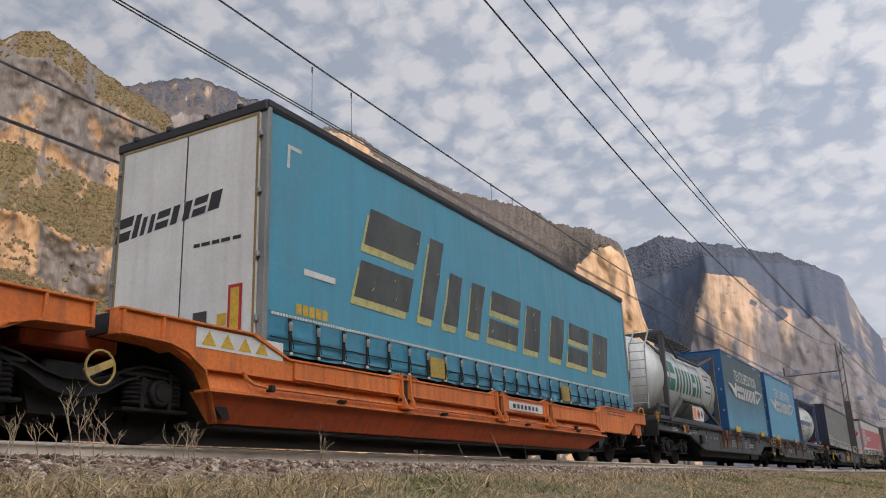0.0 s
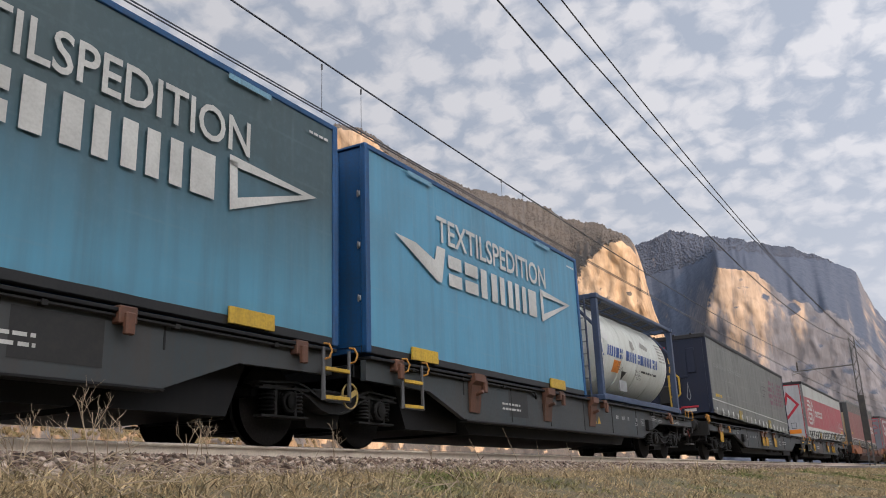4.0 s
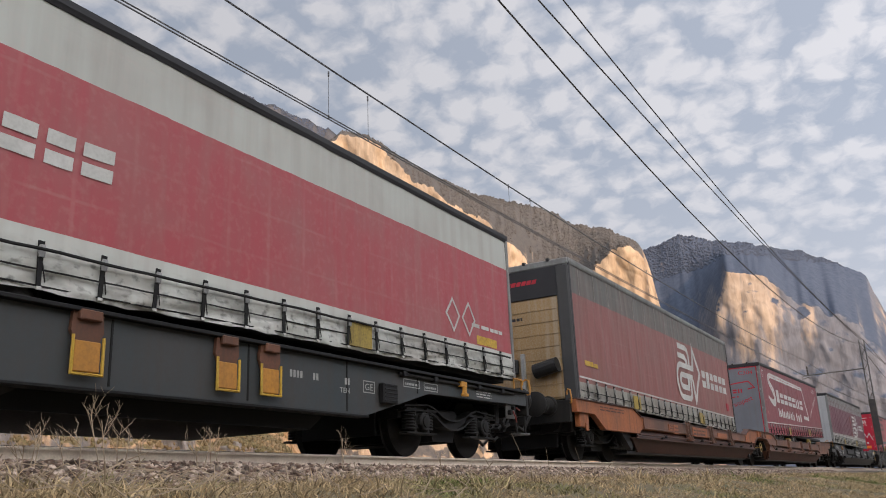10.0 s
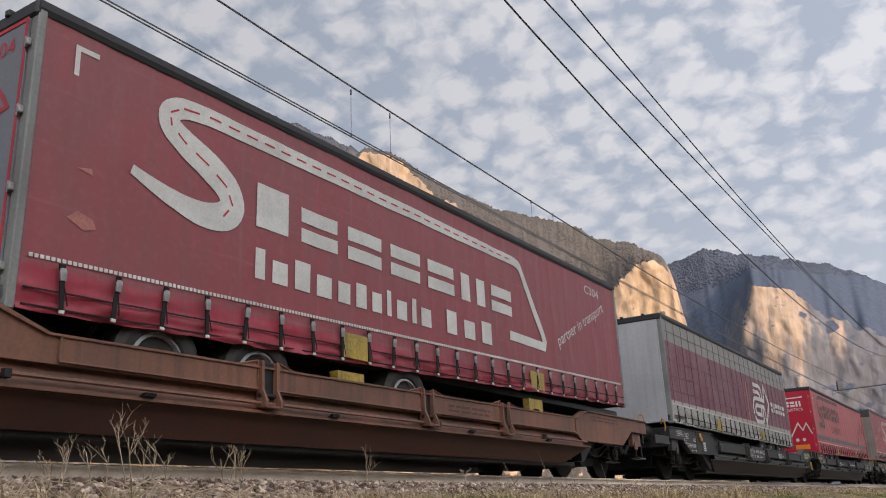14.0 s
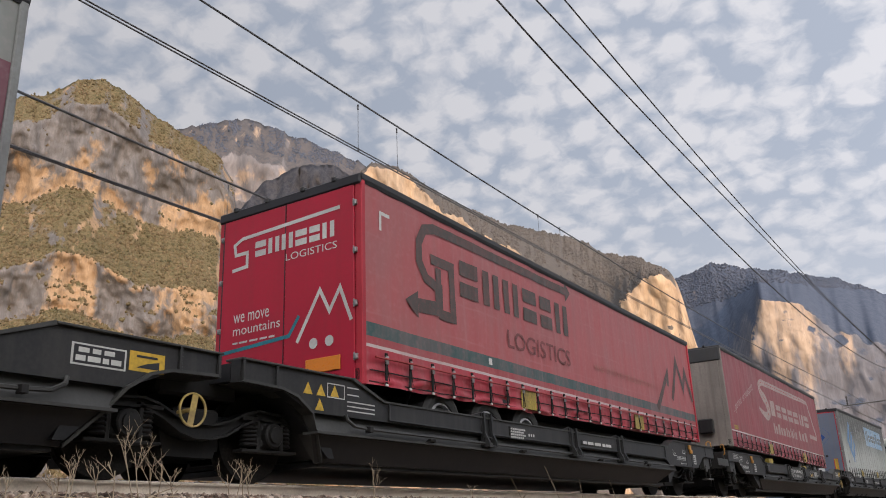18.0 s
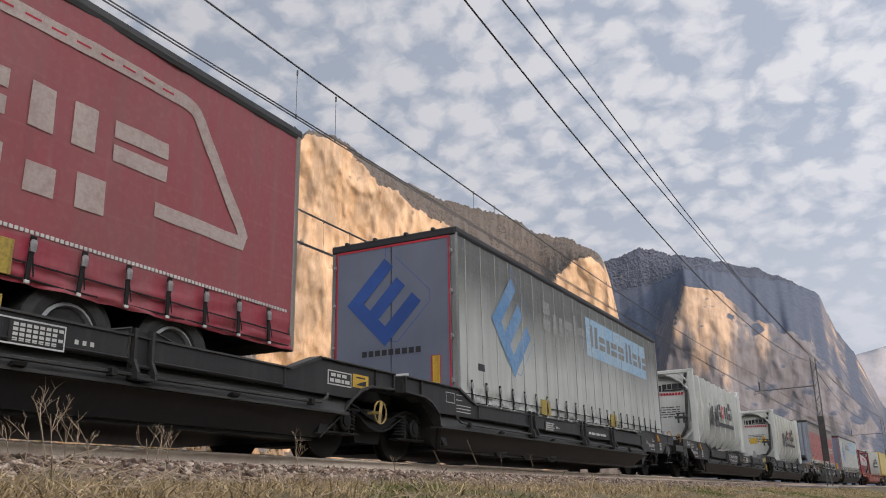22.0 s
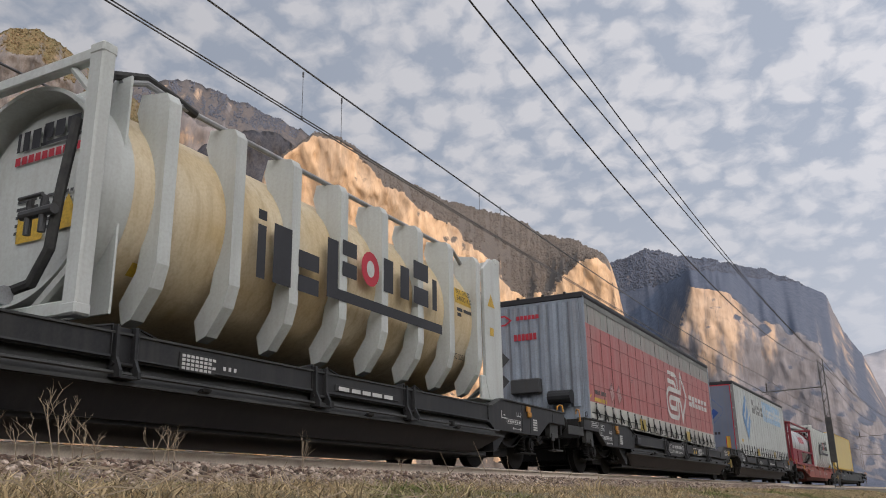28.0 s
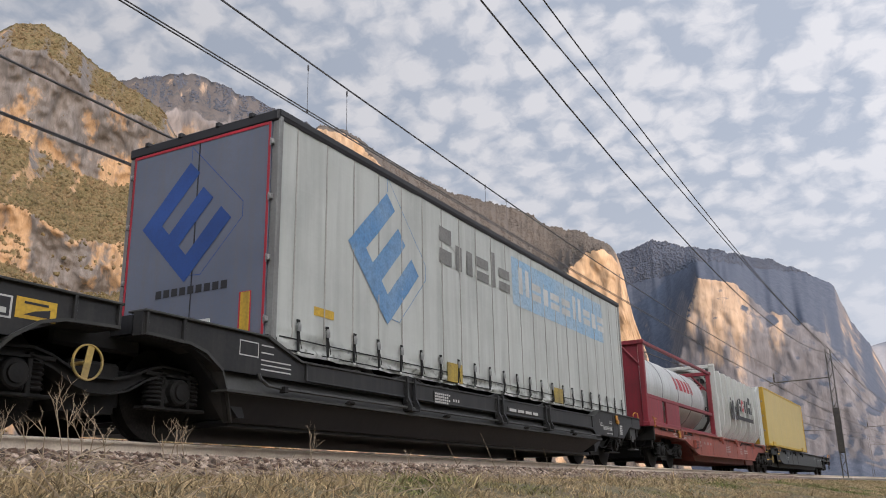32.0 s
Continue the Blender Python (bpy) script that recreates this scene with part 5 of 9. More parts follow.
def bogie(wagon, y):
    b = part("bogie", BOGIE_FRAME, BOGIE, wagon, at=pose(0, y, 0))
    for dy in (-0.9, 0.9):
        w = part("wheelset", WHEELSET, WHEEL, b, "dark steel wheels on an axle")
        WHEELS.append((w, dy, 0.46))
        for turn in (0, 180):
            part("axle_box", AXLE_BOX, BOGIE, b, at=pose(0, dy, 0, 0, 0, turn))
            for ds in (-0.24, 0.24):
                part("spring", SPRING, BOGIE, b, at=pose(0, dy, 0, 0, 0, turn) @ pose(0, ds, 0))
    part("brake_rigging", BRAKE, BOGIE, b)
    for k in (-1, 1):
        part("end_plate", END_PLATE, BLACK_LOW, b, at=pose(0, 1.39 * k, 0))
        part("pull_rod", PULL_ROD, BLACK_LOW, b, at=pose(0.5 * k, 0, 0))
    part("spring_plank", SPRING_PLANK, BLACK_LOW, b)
    part("filler_plate", FILLER_PLATE, BLACK_LOW, b)
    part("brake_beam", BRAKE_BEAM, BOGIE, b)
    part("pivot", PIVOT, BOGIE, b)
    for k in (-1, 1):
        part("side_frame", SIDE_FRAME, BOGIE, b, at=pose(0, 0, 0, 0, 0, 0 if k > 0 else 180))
        part("end_transom", TRANSOM, BOGIE, b, at=pose(0, 1.33 * k, 0))
    return b


BUFFER = Mesh().lathe([(-0.02, 0.19), (0.03, 0.19), (0.04, 0.155), (0.30, 0.15), (0.31, 0.125), (0.52, 0.12), (0.54, 0.21), (0.57, 0.235), (0.61, 0.235), (0.63, 0.20)], 24, "y").mesh("buffer", BOGIE, True)
HOOK = Mesh().box(-0.05, 0.05, 0, 0.35, 0.98, 1.06, 0.01).box(-0.05, 0.05, 0.25, 0.35, 0.85, 1.0, 0.01).tube((-0.12, 0.2, 0.9), (-0.12, 0.5, 0.55), 0.02).tube((0.12, 0.2, 0.9), (0.12, 0.5, 0.55), 0.02).mesh("coupling_hook", BOGIE)
HOSE = Mesh().path([(0.35, 0, 0.8), (0.35, 0.15, 0.7), (0.36, 0.3, 0.45), (0.38, 0.45, 0.35), (0.38, 0.6, 0.42)], 0.025, 8).mesh("brake_hose", RUBBER)


def wagon_end(w, y, turn):
    at = pose(0, y, 0, 0, 0, 0 if turn > 0 else 180)
    for x in (-0.875, 0.875):
        part("buffer", BUFFER, BOGIE, w, at=at @ pose(x, 0, 1.03))
    part("coupling_hook", HOOK, BOGIE, w, at=at)
    part("brake_hose", HOSE, RUBBER, w, at=at)
    part("headstock", Mesh().box(-1.32, 1.32, -0.09, 0.0, 0.70, 1.12, 0.01), BOGIE, w, at=at)
    part("drawgear", Mesh().box(-0.40, 0.40, -1.3, -0.09, 0.62, 0.98, 0.02).box(-0.20, 0.20, -0.1, 0.06, 0.86, 1.12, 0.02).box(-1.05, 1.05, -0.75, -0.60, 0.55, 0.92, 0.02), BLACK_LOW, w, at=at)
    for x in (-0.75, 0.75):
        part("brake_cylinder", Mesh().tube((x, -0.97, 0.73), (x, -0.40, 0.73), 0.16, 16), BLACK_LOW, w, at=at, smooth=True)
    part("screw_coupling", Mesh().path([(-0.09, 0.25, 0.98), (-0.10, 0.45, 0.74), (-0.06, 0.60, 0.62), (0.06, 0.60, 0.62), (0.10, 0.45, 0.74), (0.09, 0.25, 0.98)], 0.028, 8).tube((-0.2, 0.48, 0.70), (0.2, 0.48, 0.70), 0.03, 8), BOGIE, w, at=at)
    for x in (-0.5, 0.62):
        part("cable", Mesh().path([(x, 0, 0.93), (x, 0.2, 0.75), (x, 0.43, 0.57), (x, 0.62, 0.63)], 0.03, 8), RUBBER, w, at=at)
    st = part("step", Mesh().path([(1.25, -0.05, 0.8), (1.25, -0.05, 0.38), (1.25, -0.4, 0.38), (1.25, -0.4, 0.8)], 0.016), BOGIE, w, at=at)
    part("tread", Mesh().box(1.15, 1.33, -0.42, -0.03, 0.37, 0.40, 0.004), TREAD, st, "pale worn tread")
    for sx in (1, -1):
        part("hand_grip", Mesh().path([(sx * 1.30, -0.04, 1.05), (sx * 1.36, -0.01, 1.06), (sx * 1.37, 0.0, 1.16), (sx * 1.35, 0.0, 1.30), (sx * 1.30, -0.02, 1.32), (sx * 1.26, -0.06, 1.28), (sx * 1.26, -0.06, 1.22)], 0.014, 6), OCHRE, w, "ochre bent hand grip", at=at)
    panel = part("valve_panel", Mesh().box(1.24, 1.27, -0.78, -0.46, 0.62, 0.90, 0.008), TREAD, w, "grey valve panel under the end", at=at)
    part("valve", Mesh().tube((1.26, -0.70, 0.72), (1.33, -0.70, 0.72), 0.045, 10).tube((1.26, -0.56, 0.80), (1.32, -0.56, 0.80), 0.035, 10), BOGIE, panel)
    part("valve_lever", Mesh().path([(1.33, -0.66, 0.74), (1.35, -0.62, 0.66), (1.35, -0.58, 0.56)], 0.014, 6).path([(1.33, -0.52, 0.80), (1.35, -0.44, 0.76)], 0.012, 6), DULL_RED, panel, "dull red lever")


TREAD = paint("worn_grey_metal", (0.16, 0.155, 0.15), (0.08, 0.08, 0.08), streak=0.5)
DULL_RED = paint("dull_red_paint", (0.22, 0.04, 0.035), (0.14, 0.035, 0.03))
WHEEL_YELLOW = paint("faded_yellow_paint", (0.50, 0.36, 0.10), (0.36, 0.26, 0.12), streak=0.5)
HANDWHEEL = Mesh().lathe([(-0.009, 0.142), (-0.012, 0.15), (-0.009, 0.158), (0.009, 0.158), (0.012, 0.15), (0.009, 0.142)], 30, "x", ring=True).box(-0.006, 0.006, -0.145, 0.145, -0.034, 0.034, 0.003).tube((-0.2, 0, 0), (0.0, 0, 0), 0.02, 8).mesh("handwheel", WHEEL_YELLOW, True)


def handwheel(w, y, z, x, turn=25, mat_=None):
    ob = part("handwheel", HANDWHEEL, YELLOW, w, "yellow brake handwheel", at=pose(x, y, z, turn, 0, 0))
    return ob


def lined(side, pts):
    p = [(side * a, b) for a, b in pts]
    return p if side > 0 else p[::-1]


def stencils(w, d, triangles):
    """White shunting signs, a boxed row of figures and a grid on the raised end of a black wagon, with plate seams and a hook."""
    u = (lambda a: a) if d > 0 else (lambda a: a - 28.6)
    sign = stroke([(u(13.42), 0.82), (u(13.2), 0.82), (u(13.2), 0.94)], 0.02) + stroke([(u(13.28), 0.87), (u(13.36), 0.87)], 0.02)
    sign += stroke([(u(13.88), 0.96), (u(13.88), 0.89), (u(14.06), 0.89), (u(14.06), 0.96)], 0.016) + stroke([(u(13.97), 0.90), (u(13.97), 0.96)], 0.016)
    sign += stroke([(u(13.42), 0.74), (u(14.04), 0.74), (u(14.04), 0.81), (u(13.42), 0.81), (u(13.42), 0.74)], 0.01)
    sign += [rect(u(13.46 + 0.1 * i), u(13.53 + 0.1 * i), 0.757, 0.793) for i in range(6)]
    sign += stroke([(u(13.7), 0.66), (u(14.04), 0.66)], 0.012) + [[(u(13.66), 0.66), (u(13.73), 0.63), (u(13.73), 0.69)], [(u(14.08), 0.66), (u(14.01), 0.69), (u(14.01), 0.63)]]
    sign += [rect(u(14.66), u(14.86), 0.68 + 0.045 * i, 0.71 + 0.045 * i) for i in range(5)]
    if d < 0:
        marks(w, [rect(-1.70, -1.18, 0.83, 1.01)], LETTER, 1.424, name="load_sign", label="black sign with a white edge")
        marks(w, [rect(-1.68, -1.20, 0.845, 0.995)], INK, 1.427, name="load_sign")
        marks(w, blocks(-1.64, 0.935, 0.04, [0.1, 0.08, 0.1], 0.03) + blocks(-1.66, 0.865, 0.045, [0.09, 0.12, 0.06, 0.1], 0.02), LETTER, 1.43, name="load_figure")
        marks(w, [rect(-1.15, -0.78, 0.85, 1.02)], YELLOW, 1.424, name="yellow_sign")
        marks(w, [[(-1.08, 0.88), (-0.84, 0.88), (-0.84, 0.95), (-0.98, 0.92)], rect(-1.08, -0.86, 0.97, 0.99)], INK, 1.427, name="sign_figure")
    else:
        if triangles:
            marks(w, [[(a - 0.075, z - 0.06), (a + 0.075, z - 0.06), (a, z + 0.07)] for a, z in ((1.11, 0.95), (1.32, 0.95), (1.55, 0.96), (1.30, 0.79))], YELLOW, 1.424, name="warning_triangle")
        marks(w, stroke([(1.43, 0.89), (1.72, 0.89), (1.72, 1.04), (1.43, 1.04), (1.43, 0.89)], 0.012) + sum([stroke([(1.77, z), (2.28, z)] if k > 1 else [(1.77, z), (1.98, z)], 0.014) for k, z in enumerate((1.03, 0.95, 0.87, 0.82, 0.77))], []), LETTER, 1.424, name="notice")
    if d < 0:
        for a_, b_, z_ in ((-15.95, -15.45, 0.97), (-15.35, -15.05, 0.93)):
            marks(w, stroke([(a_, z_), (b_, z_), (b_, z_ + 0.12), (a_, z_ + 0.12), (a_, z_)], 0.01) + [rect(a_ + 0.05, b_ - 0.05, z_ + 0.03, z_ + 0.055), rect(a_ + 0.05, b_ - 0.10, z_ + 0.075, z_ + 0.095)], LETTER, 1.424, name="notice")
    marks(w, sign, LETTER, 1.424, name="stencil", label="white shunting signs and figures as bars")
    for a in (14.14, 14.52, 15.71):
        part("plate_seam", Mesh().box(1.418, 1.426, u(a) - 0.008, u(a) + 0.008, 0.62 if a < 15 else 0.91, 1.12, 0.002), BLACK_LOW, w)
    hook = part("lashing_hook", Mesh().box(1.42, 1.46, u(14.32), u(14.48), 1.0, 1.10, 0.01).box(1.42, 1.48, u(14.36), u(14.50), 0.90, 1.0, 0.02), OCHRE, w, "ochre lashing hook")
    part("panel", Mesh().box(1.418, 1.43, u(11.2), u(12.1), 0.74, 0.92, 0.004), DUSTY_SHEEN, w)
    part("panel", Mesh().box(1.418, 1.43, u(5.6), u(6.4), 0.72, 0.88, 0.004), DUSTY_SHEEN, w)


def pocket_section(middle, side, paint_up, paint_low, label, frame_label="", has_middle=True, start=0.0, brackets=None):
    """Half of an articulated pocket wagon: from its middle bogie to its buffer end."""
    w = thing("pocket_wagon", label, "wagon", "wagons of the freight train")
    MOVERS.append((w, middle))
    d = side
    # raised fascia of the long side and the recessed pocket wall under it
    top = [(0.12, 0.90), (0.72, 0.88), (1.16, 0.70), (12.7, 0.70), (12.9, 0.60), (14.95, 0.60), (15.5, 0.89), (16.4, 0.89), (16.4, 1.13), (13.2, 1.13), (12.75, 0.97), (2.43, 0.92), (1.87, 1.13), (0.12, 1.12)]
    stops = brackets or ((4.88, 7.83, 9.97) if d > 0 else (4.65, 7.60, 9.85))
    edge = [(0.14, 0.905), (0.70, 0.885), (0.92, 0.83), (1.16, 0.68), (1.32, 0.47), (1.56, 0.20)]
    trim_paint = DUSTY_SHEEN if paint_up is BLACK else BROWN_LOW if paint_up is RUST_ORANGE else paint_up

    def slab(sx, y_top, y_low, x_top, x_low, z_top, z_low, thick):
        """A leaning side plate; y_top and y_low: where its upper and lower edges begin and end."""
        vs = [(sx * (x - o), d * y, z) for o in (0, thick) for x, ys, z in ((x_top, y_top, z_top), (x_low, y_low, z_low)) for y in ys]
        return Mesh().face_set(vs, [(0, 1, 3, 2), (4, 6, 7, 5), (0, 4, 5, 1), (2, 3, 7, 6), (0, 2, 6, 4), (1, 5, 7, 3)])

    for sx in (1, -1):
        part("side_beam", Mesh().prism(lined(d, top), sx * 1.30, sx * 1.42), paint_up, w)
        part("middle_band", slab(sx, (1.14, 13.0), (1.30, 12.95), 1.325, 1.415, 0.715, 0.505, 0.03), trim_paint, w)
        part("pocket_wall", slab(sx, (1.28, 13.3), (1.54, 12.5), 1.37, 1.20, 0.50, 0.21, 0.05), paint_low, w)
        flange = Mesh().prism(lined(d, [(1.85, 1.115), (1.87, 1.15), (2.45, 0.94), (12.76, 0.99), (13.2, 1.15), (16.4, 1.15), (16.4, 1.13), (13.2, 1.13), (12.75, 0.97), (2.43, 0.92)]), sx * 1.26, sx * 1.45)
        part("top_flange", flange, trim_paint, w)
        part("lower_lip", Mesh().prism(lined(d, [(1.24, 0.485), (13.2, 0.485), (13.2, 0.512), (1.24, 0.512)]), sx * 1.24, sx * 1.45), trim_paint, w)
        rim = Mesh()
        for (ya, za), (yb, zb) in zip(edge, edge[1:]):
            xa, xb = (1.455 if z > 0.6 else 1.40 - (0.5 - z) * 0.55 for z in (za, zb))
            vs = [(sx * x, d * y, z) for o in (0.0, 0.028) for y, z, x in ((ya + o * 0.4, za + o, 1.12), (ya + o * 0.4, za + o, xa), (yb + o * 0.4, zb + o, xb), (yb + o * 0.4, zb + o, 1.12))]
            rim.face_set(vs, [(0, 1, 2, 3), (7, 6, 5, 4), (0, 4, 5, 1), (1, 5, 6, 2), (2, 6, 7, 3), (3, 7, 4, 0)])
        part("edge_flange", rim, trim_paint, w)
        part("top_plate", Mesh().box(min(sx * 1.22, sx * 1.46), max(sx * 1.22, sx * 1.46), min(d * 0.12, d * 1.86), max(d * 0.12, d * 1.86), 1.12, 1.142, 0.004), trim_paint, w)
    # upright ribs near the joint, and one raised panel in each bay between the brackets
    for y in (0.16, 0.62):
        part("rib", Mesh().box(1.40, 1.455, d * y - 0.015, d * y + 0.015, 0.90, 1.12, 0.003), paint_up, w)
    for y0, y1 in zip((2.55,) + tuple(q + 0.15 for q in stops), tuple(q - 0.15 for q in stops) + (12.6,)):
        za, zb = 0.925 + (y0 - 2.43) * 0.005, 0.925 + (y1 - 2.43) * 0.005
        lo_, hi_ = 0.0 if y0 < 2.6 else 0.07, 0.0 if y1 > 12.5 else 0.07
        o = [(y0, 0.725), (y1, 0.725), (y1, zb + hi_), (y1 - 0.28, zb), (y0 + 0.28, za), (y0, za + lo_)]
        panel = Mesh().prism(lined(d, o), 1.405, 1.432)
        panel.path([(1.436, d * y, z) for y, z in o + o[:1]], 0.013, 5)
        part("bay_panel", panel, paint_up if paint_up is not RUST_ORANGE or y0 > 9.5 else BROWN, w)
    # near-black whatever the wagon's paint: the shade underneath is in the colour
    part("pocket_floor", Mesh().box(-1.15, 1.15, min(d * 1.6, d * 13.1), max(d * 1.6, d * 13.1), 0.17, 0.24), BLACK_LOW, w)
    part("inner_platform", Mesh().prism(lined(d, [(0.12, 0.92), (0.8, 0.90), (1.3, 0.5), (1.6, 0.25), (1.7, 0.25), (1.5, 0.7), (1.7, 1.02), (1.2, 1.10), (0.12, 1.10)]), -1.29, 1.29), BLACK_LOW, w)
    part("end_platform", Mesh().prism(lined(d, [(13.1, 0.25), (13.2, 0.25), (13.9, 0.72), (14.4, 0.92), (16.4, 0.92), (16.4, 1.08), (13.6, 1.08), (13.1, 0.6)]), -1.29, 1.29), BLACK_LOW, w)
    fin = [(1.40, 1.01), (1.47, 1.01), (1.48, 0.72), (1.54, 0.60), (1.54, 0.54), (1.40, 0.54)]
    for y in stops:
        br = Mesh()
        for o in (-0.105, 0.105):
            br.prism(fin, d * y + o - 0.016, d * y + o + 0.016, "y")
        br.box(1.40, 1.53, d * y - 0.10, d * y + 0.10, 0.53, 0.56, 0.004)
        lug = part("lashing_bracket", br, BROWN if paint_up is RUST_ORANGE else paint_up, w)
        # near-black plate stands for the shade in the gap of the bracket
        part("bracket_shade", Mesh().box(1.405, 1.425, d * y - 0.09, d * y + 0.09, 0.56, 1.0, 0.004), BLACK_LOW, lug, "dark plate for the shade between the fins")
        part("bracket_pin", Mesh().tube((1.45, d * y - 0.14, 0.66), (1.45, d * y + 0.14, 0.66), 0.022, 8), BOGIE, lug)
    for y in (3.4, 5.9, 8.9, 11.4):
        part("drain_hook", Mesh().prism([(1.44, 0.505), (1.49, 0.52), (1.50, 0.55), (1.46, 0.55), (1.41, 0.515)], d * y - 0.06, d * y + 0.06, "y"), BOGIE, w)
    part("brake_pipe", Mesh().path([(1.44, d * 1.72, 0.72), (1.45, d * 1.74, 0.66), (1.455, d * 1.86, 0.60), (1.455, d * 2.1, 0.585), (1.455, d * 13.0, 0.575)], 0.02, 6), trim_paint, w)
    for y in (2.1, 5.0, 8.0, 11.2):
        part("pipe_clip", Mesh().box(1.44, 1.52, d * y - 0.03, d * y + 0.03, 0.54, 0.61, 0.004), BOGIE, w)
    if has_middle:
        bogie(w, 0)
        part("pivot_beam", Mesh().box(-1.0, 1.0, -0.5, 0.5, 0.78, 1.0, 0.03), paint_low, w)
    handwheel(w, -0.38 if paint_up is BLACK else 0.02, 0.59, 1.36, 80 if paint_up is BLACK else 25) if d > 0 else None
    bogie(w, d * 14.25)
    wagon_end(w, d * 16.5, d)
    # boards and small marks along the fascia
    if paint_up is BLACK:
        if d > 0:
            strip = part("notice_strip", Mesh().box(1.436, 1.446, 8.15, 9.65, 0.765, 0.845, 0.003), FRAME_PLATE, w, "narrow notice of white bars")
            text_bars(strip, 8.22, 0.775, 1.449, 1.35, 0.12, 1, LETTER, seed=int(middle) + 3)
        else:
            u0 = -9.58
            board = part("number_board", Mesh().box(1.43, 1.455, u0, u0 + 1.78, 0.60, 0.93, 0.004), FRAME_PLATE, w, "dark board with white figures as bars")
            for q in (0.1, 1.6):
                part("board_clip", Mesh().box(1.44, 1.475, u0 + q, u0 + q + 0.08, 0.90, 0.97, 0.006), BOGIE, board)
            marks(w, stroke([(u0 + 0.05, 0.66), (u0 + 0.33, 0.66), (u0 + 0.33, 0.89), (u0 + 0.05, 0.89), (u0 + 0.05, 0.66)], 0.014) + stroke([(u0 + 0.10, 0.70), (u0 + 0.23, 0.70), (u0 + 0.23, 0.85), (u0 + 0.10, 0.85), (u0 + 0.10, 0.70)], 0.012), LETTER, 1.459, name="sign_frame")
            marks(w, stroke([(u0 + 1.52, 0.78), (u0 + 1.71, 0.78), (u0 + 1.71, 0.885), (u0 + 1.52, 0.885), (u0 + 1.52, 0.78)], 0.012), LETTER, 1.459, name="sign_frame")
            text(w, "GE", u0 + 1.56, 0.80, 1.459, 0.06, 0.11, LETTER)
            text(w, "TEN", u0 + 0.42, 0.655, 1.459, 0.075, 0.20, LETTER)
            for a_, n_ in ((0.42, 2), (0.66, 2), (0.84, 4), (1.18, 3), (1.40, 1)):
                marks(w, blocks(u0 + a_, 0.79, 0.085, [0.045] * n_, 0.018), LETTER, 1.459, name="number_bars")
            marks(w, blocks(u0 + 0.70, 0.655, 0.07, [0.045] * 5, 0.018), LETTER, 1.459, name="number_bars")
            text(w, "Sdggmrss", u0 + 1.10, 0.64, 1.459, 0.085, 0.40, LETTER)
        g0 = 5.55 if d > 0 else -6.0
        grid_sign = part("load_table", Mesh().box(1.434, 1.446, g0, g0 + 0.5, 0.70, 0.88, 0.003), FRAME_PLATE, w, "small table of white bars")
        for i in range(4):
            marks(grid_sign, [rect(g0 + 0.03 + 0.06 * k, g0 + 0.075 + 0.06 * k, 0.715 + 0.04 * i, 0.742 + 0.04 * i) for k in range(7 + i % 2)], LETTER, 1.449, name="small_print")
        if d < 0 and middle > 150:
            warn = part("warning_board", Mesh().box(1.434, 1.446, g0 - 0.62, g0 - 0.06, 0.70, 0.88, 0.003), FRAME_PLATE, w, "dark board with yellow warning triangles")
            marks(warn, [[(g0 - 0.58 + 0.26 * k, 0.73), (g0 - 0.42 + 0.26 * k, 0.73), (g0 - 0.50 + 0.26 * k, 0.86)] for k in range(2)], YELLOW, 1.449, name="warning_triangle")
            marks(w, stroke([(g0 - 0.63, 0.69), (g0 + 0.51, 0.69), (g0 + 0.51, 0.89), (g0 - 0.63, 0.89), (g0 - 0.63, 0.69)], 0.014), LETTER, 1.449, name="sign_frame")
        marks(w, blocks(g0 + 0.62, 0.77, 0.04, [0.04] * 3, 0.04), LETTER, 1.436, name="mark")
    elif d > 0:
        if paint_up is ORANGE:
            logo = part("name_plate", Mesh().box(1.436, 1.446, 8.2, 9.65, 0.755, 0.90, 0.003), WHITE, w, "white name plate with dark bars")
            marks(logo, blocks(8.35, 0.79, 0.07, [0.11, 0.09, 0.08, 0.09, 0.1, 0.08, 0.09], 0.07), INK, 1.449, name="word_mark")
        else:
            marks(w, [rect(8.25, 9.6, 0.74, 0.90)], paint_up, 1.44, name="plate")
            text_bars(w, 8.35, 0.77, 1.444, 1.15, 0.13, 2, BROWN_LOW, seed=int(middle) + 5)
    else:
        for ua, ub, za, zb in ((-8.66, -7.22, 0.68, 0.92), (-6.1, -5.0, 0.70, 0.86), (-10.75, -10.35, 0.74, 0.90), (-10.34, -9.95, 0.68, 0.90)):
            sign = part("orange_plate", Mesh().box(1.436, 1.446, ua, ub, za, zb, 0.003), RUST_ORANGE if paint_up is RUST_ORANGE else paint_up, w, "orange plate with stencilled rows" if paint_up is RUST_ORANGE else "")
            if ub - ua < 1.0 or ub - ua > 1.2:
                text_bars(sign, ua + 0.06, za + 0.05, 1.449, (ub - ua) * 0.85, (zb - za) * 0.75, 2, BROWN_LOW, seed=int(middle) + int(ua))
    part("ratchet_box", Mesh().box(1.40, 1.50, min(d * 12.45, d * 12.72), max(d * 12.45, d * 12.72), 0.72, 0.90, 0.015), BLACK_LOW, w) if d < 0 and paint_up is BLACK else None
    if paint_up is not BLACK:
        text_bars(w, min(d * 13.4, d * 15.2), 0.98, 1.426, 1.4, 0.12, 2, BROWN_LOW, seed=int(middle))
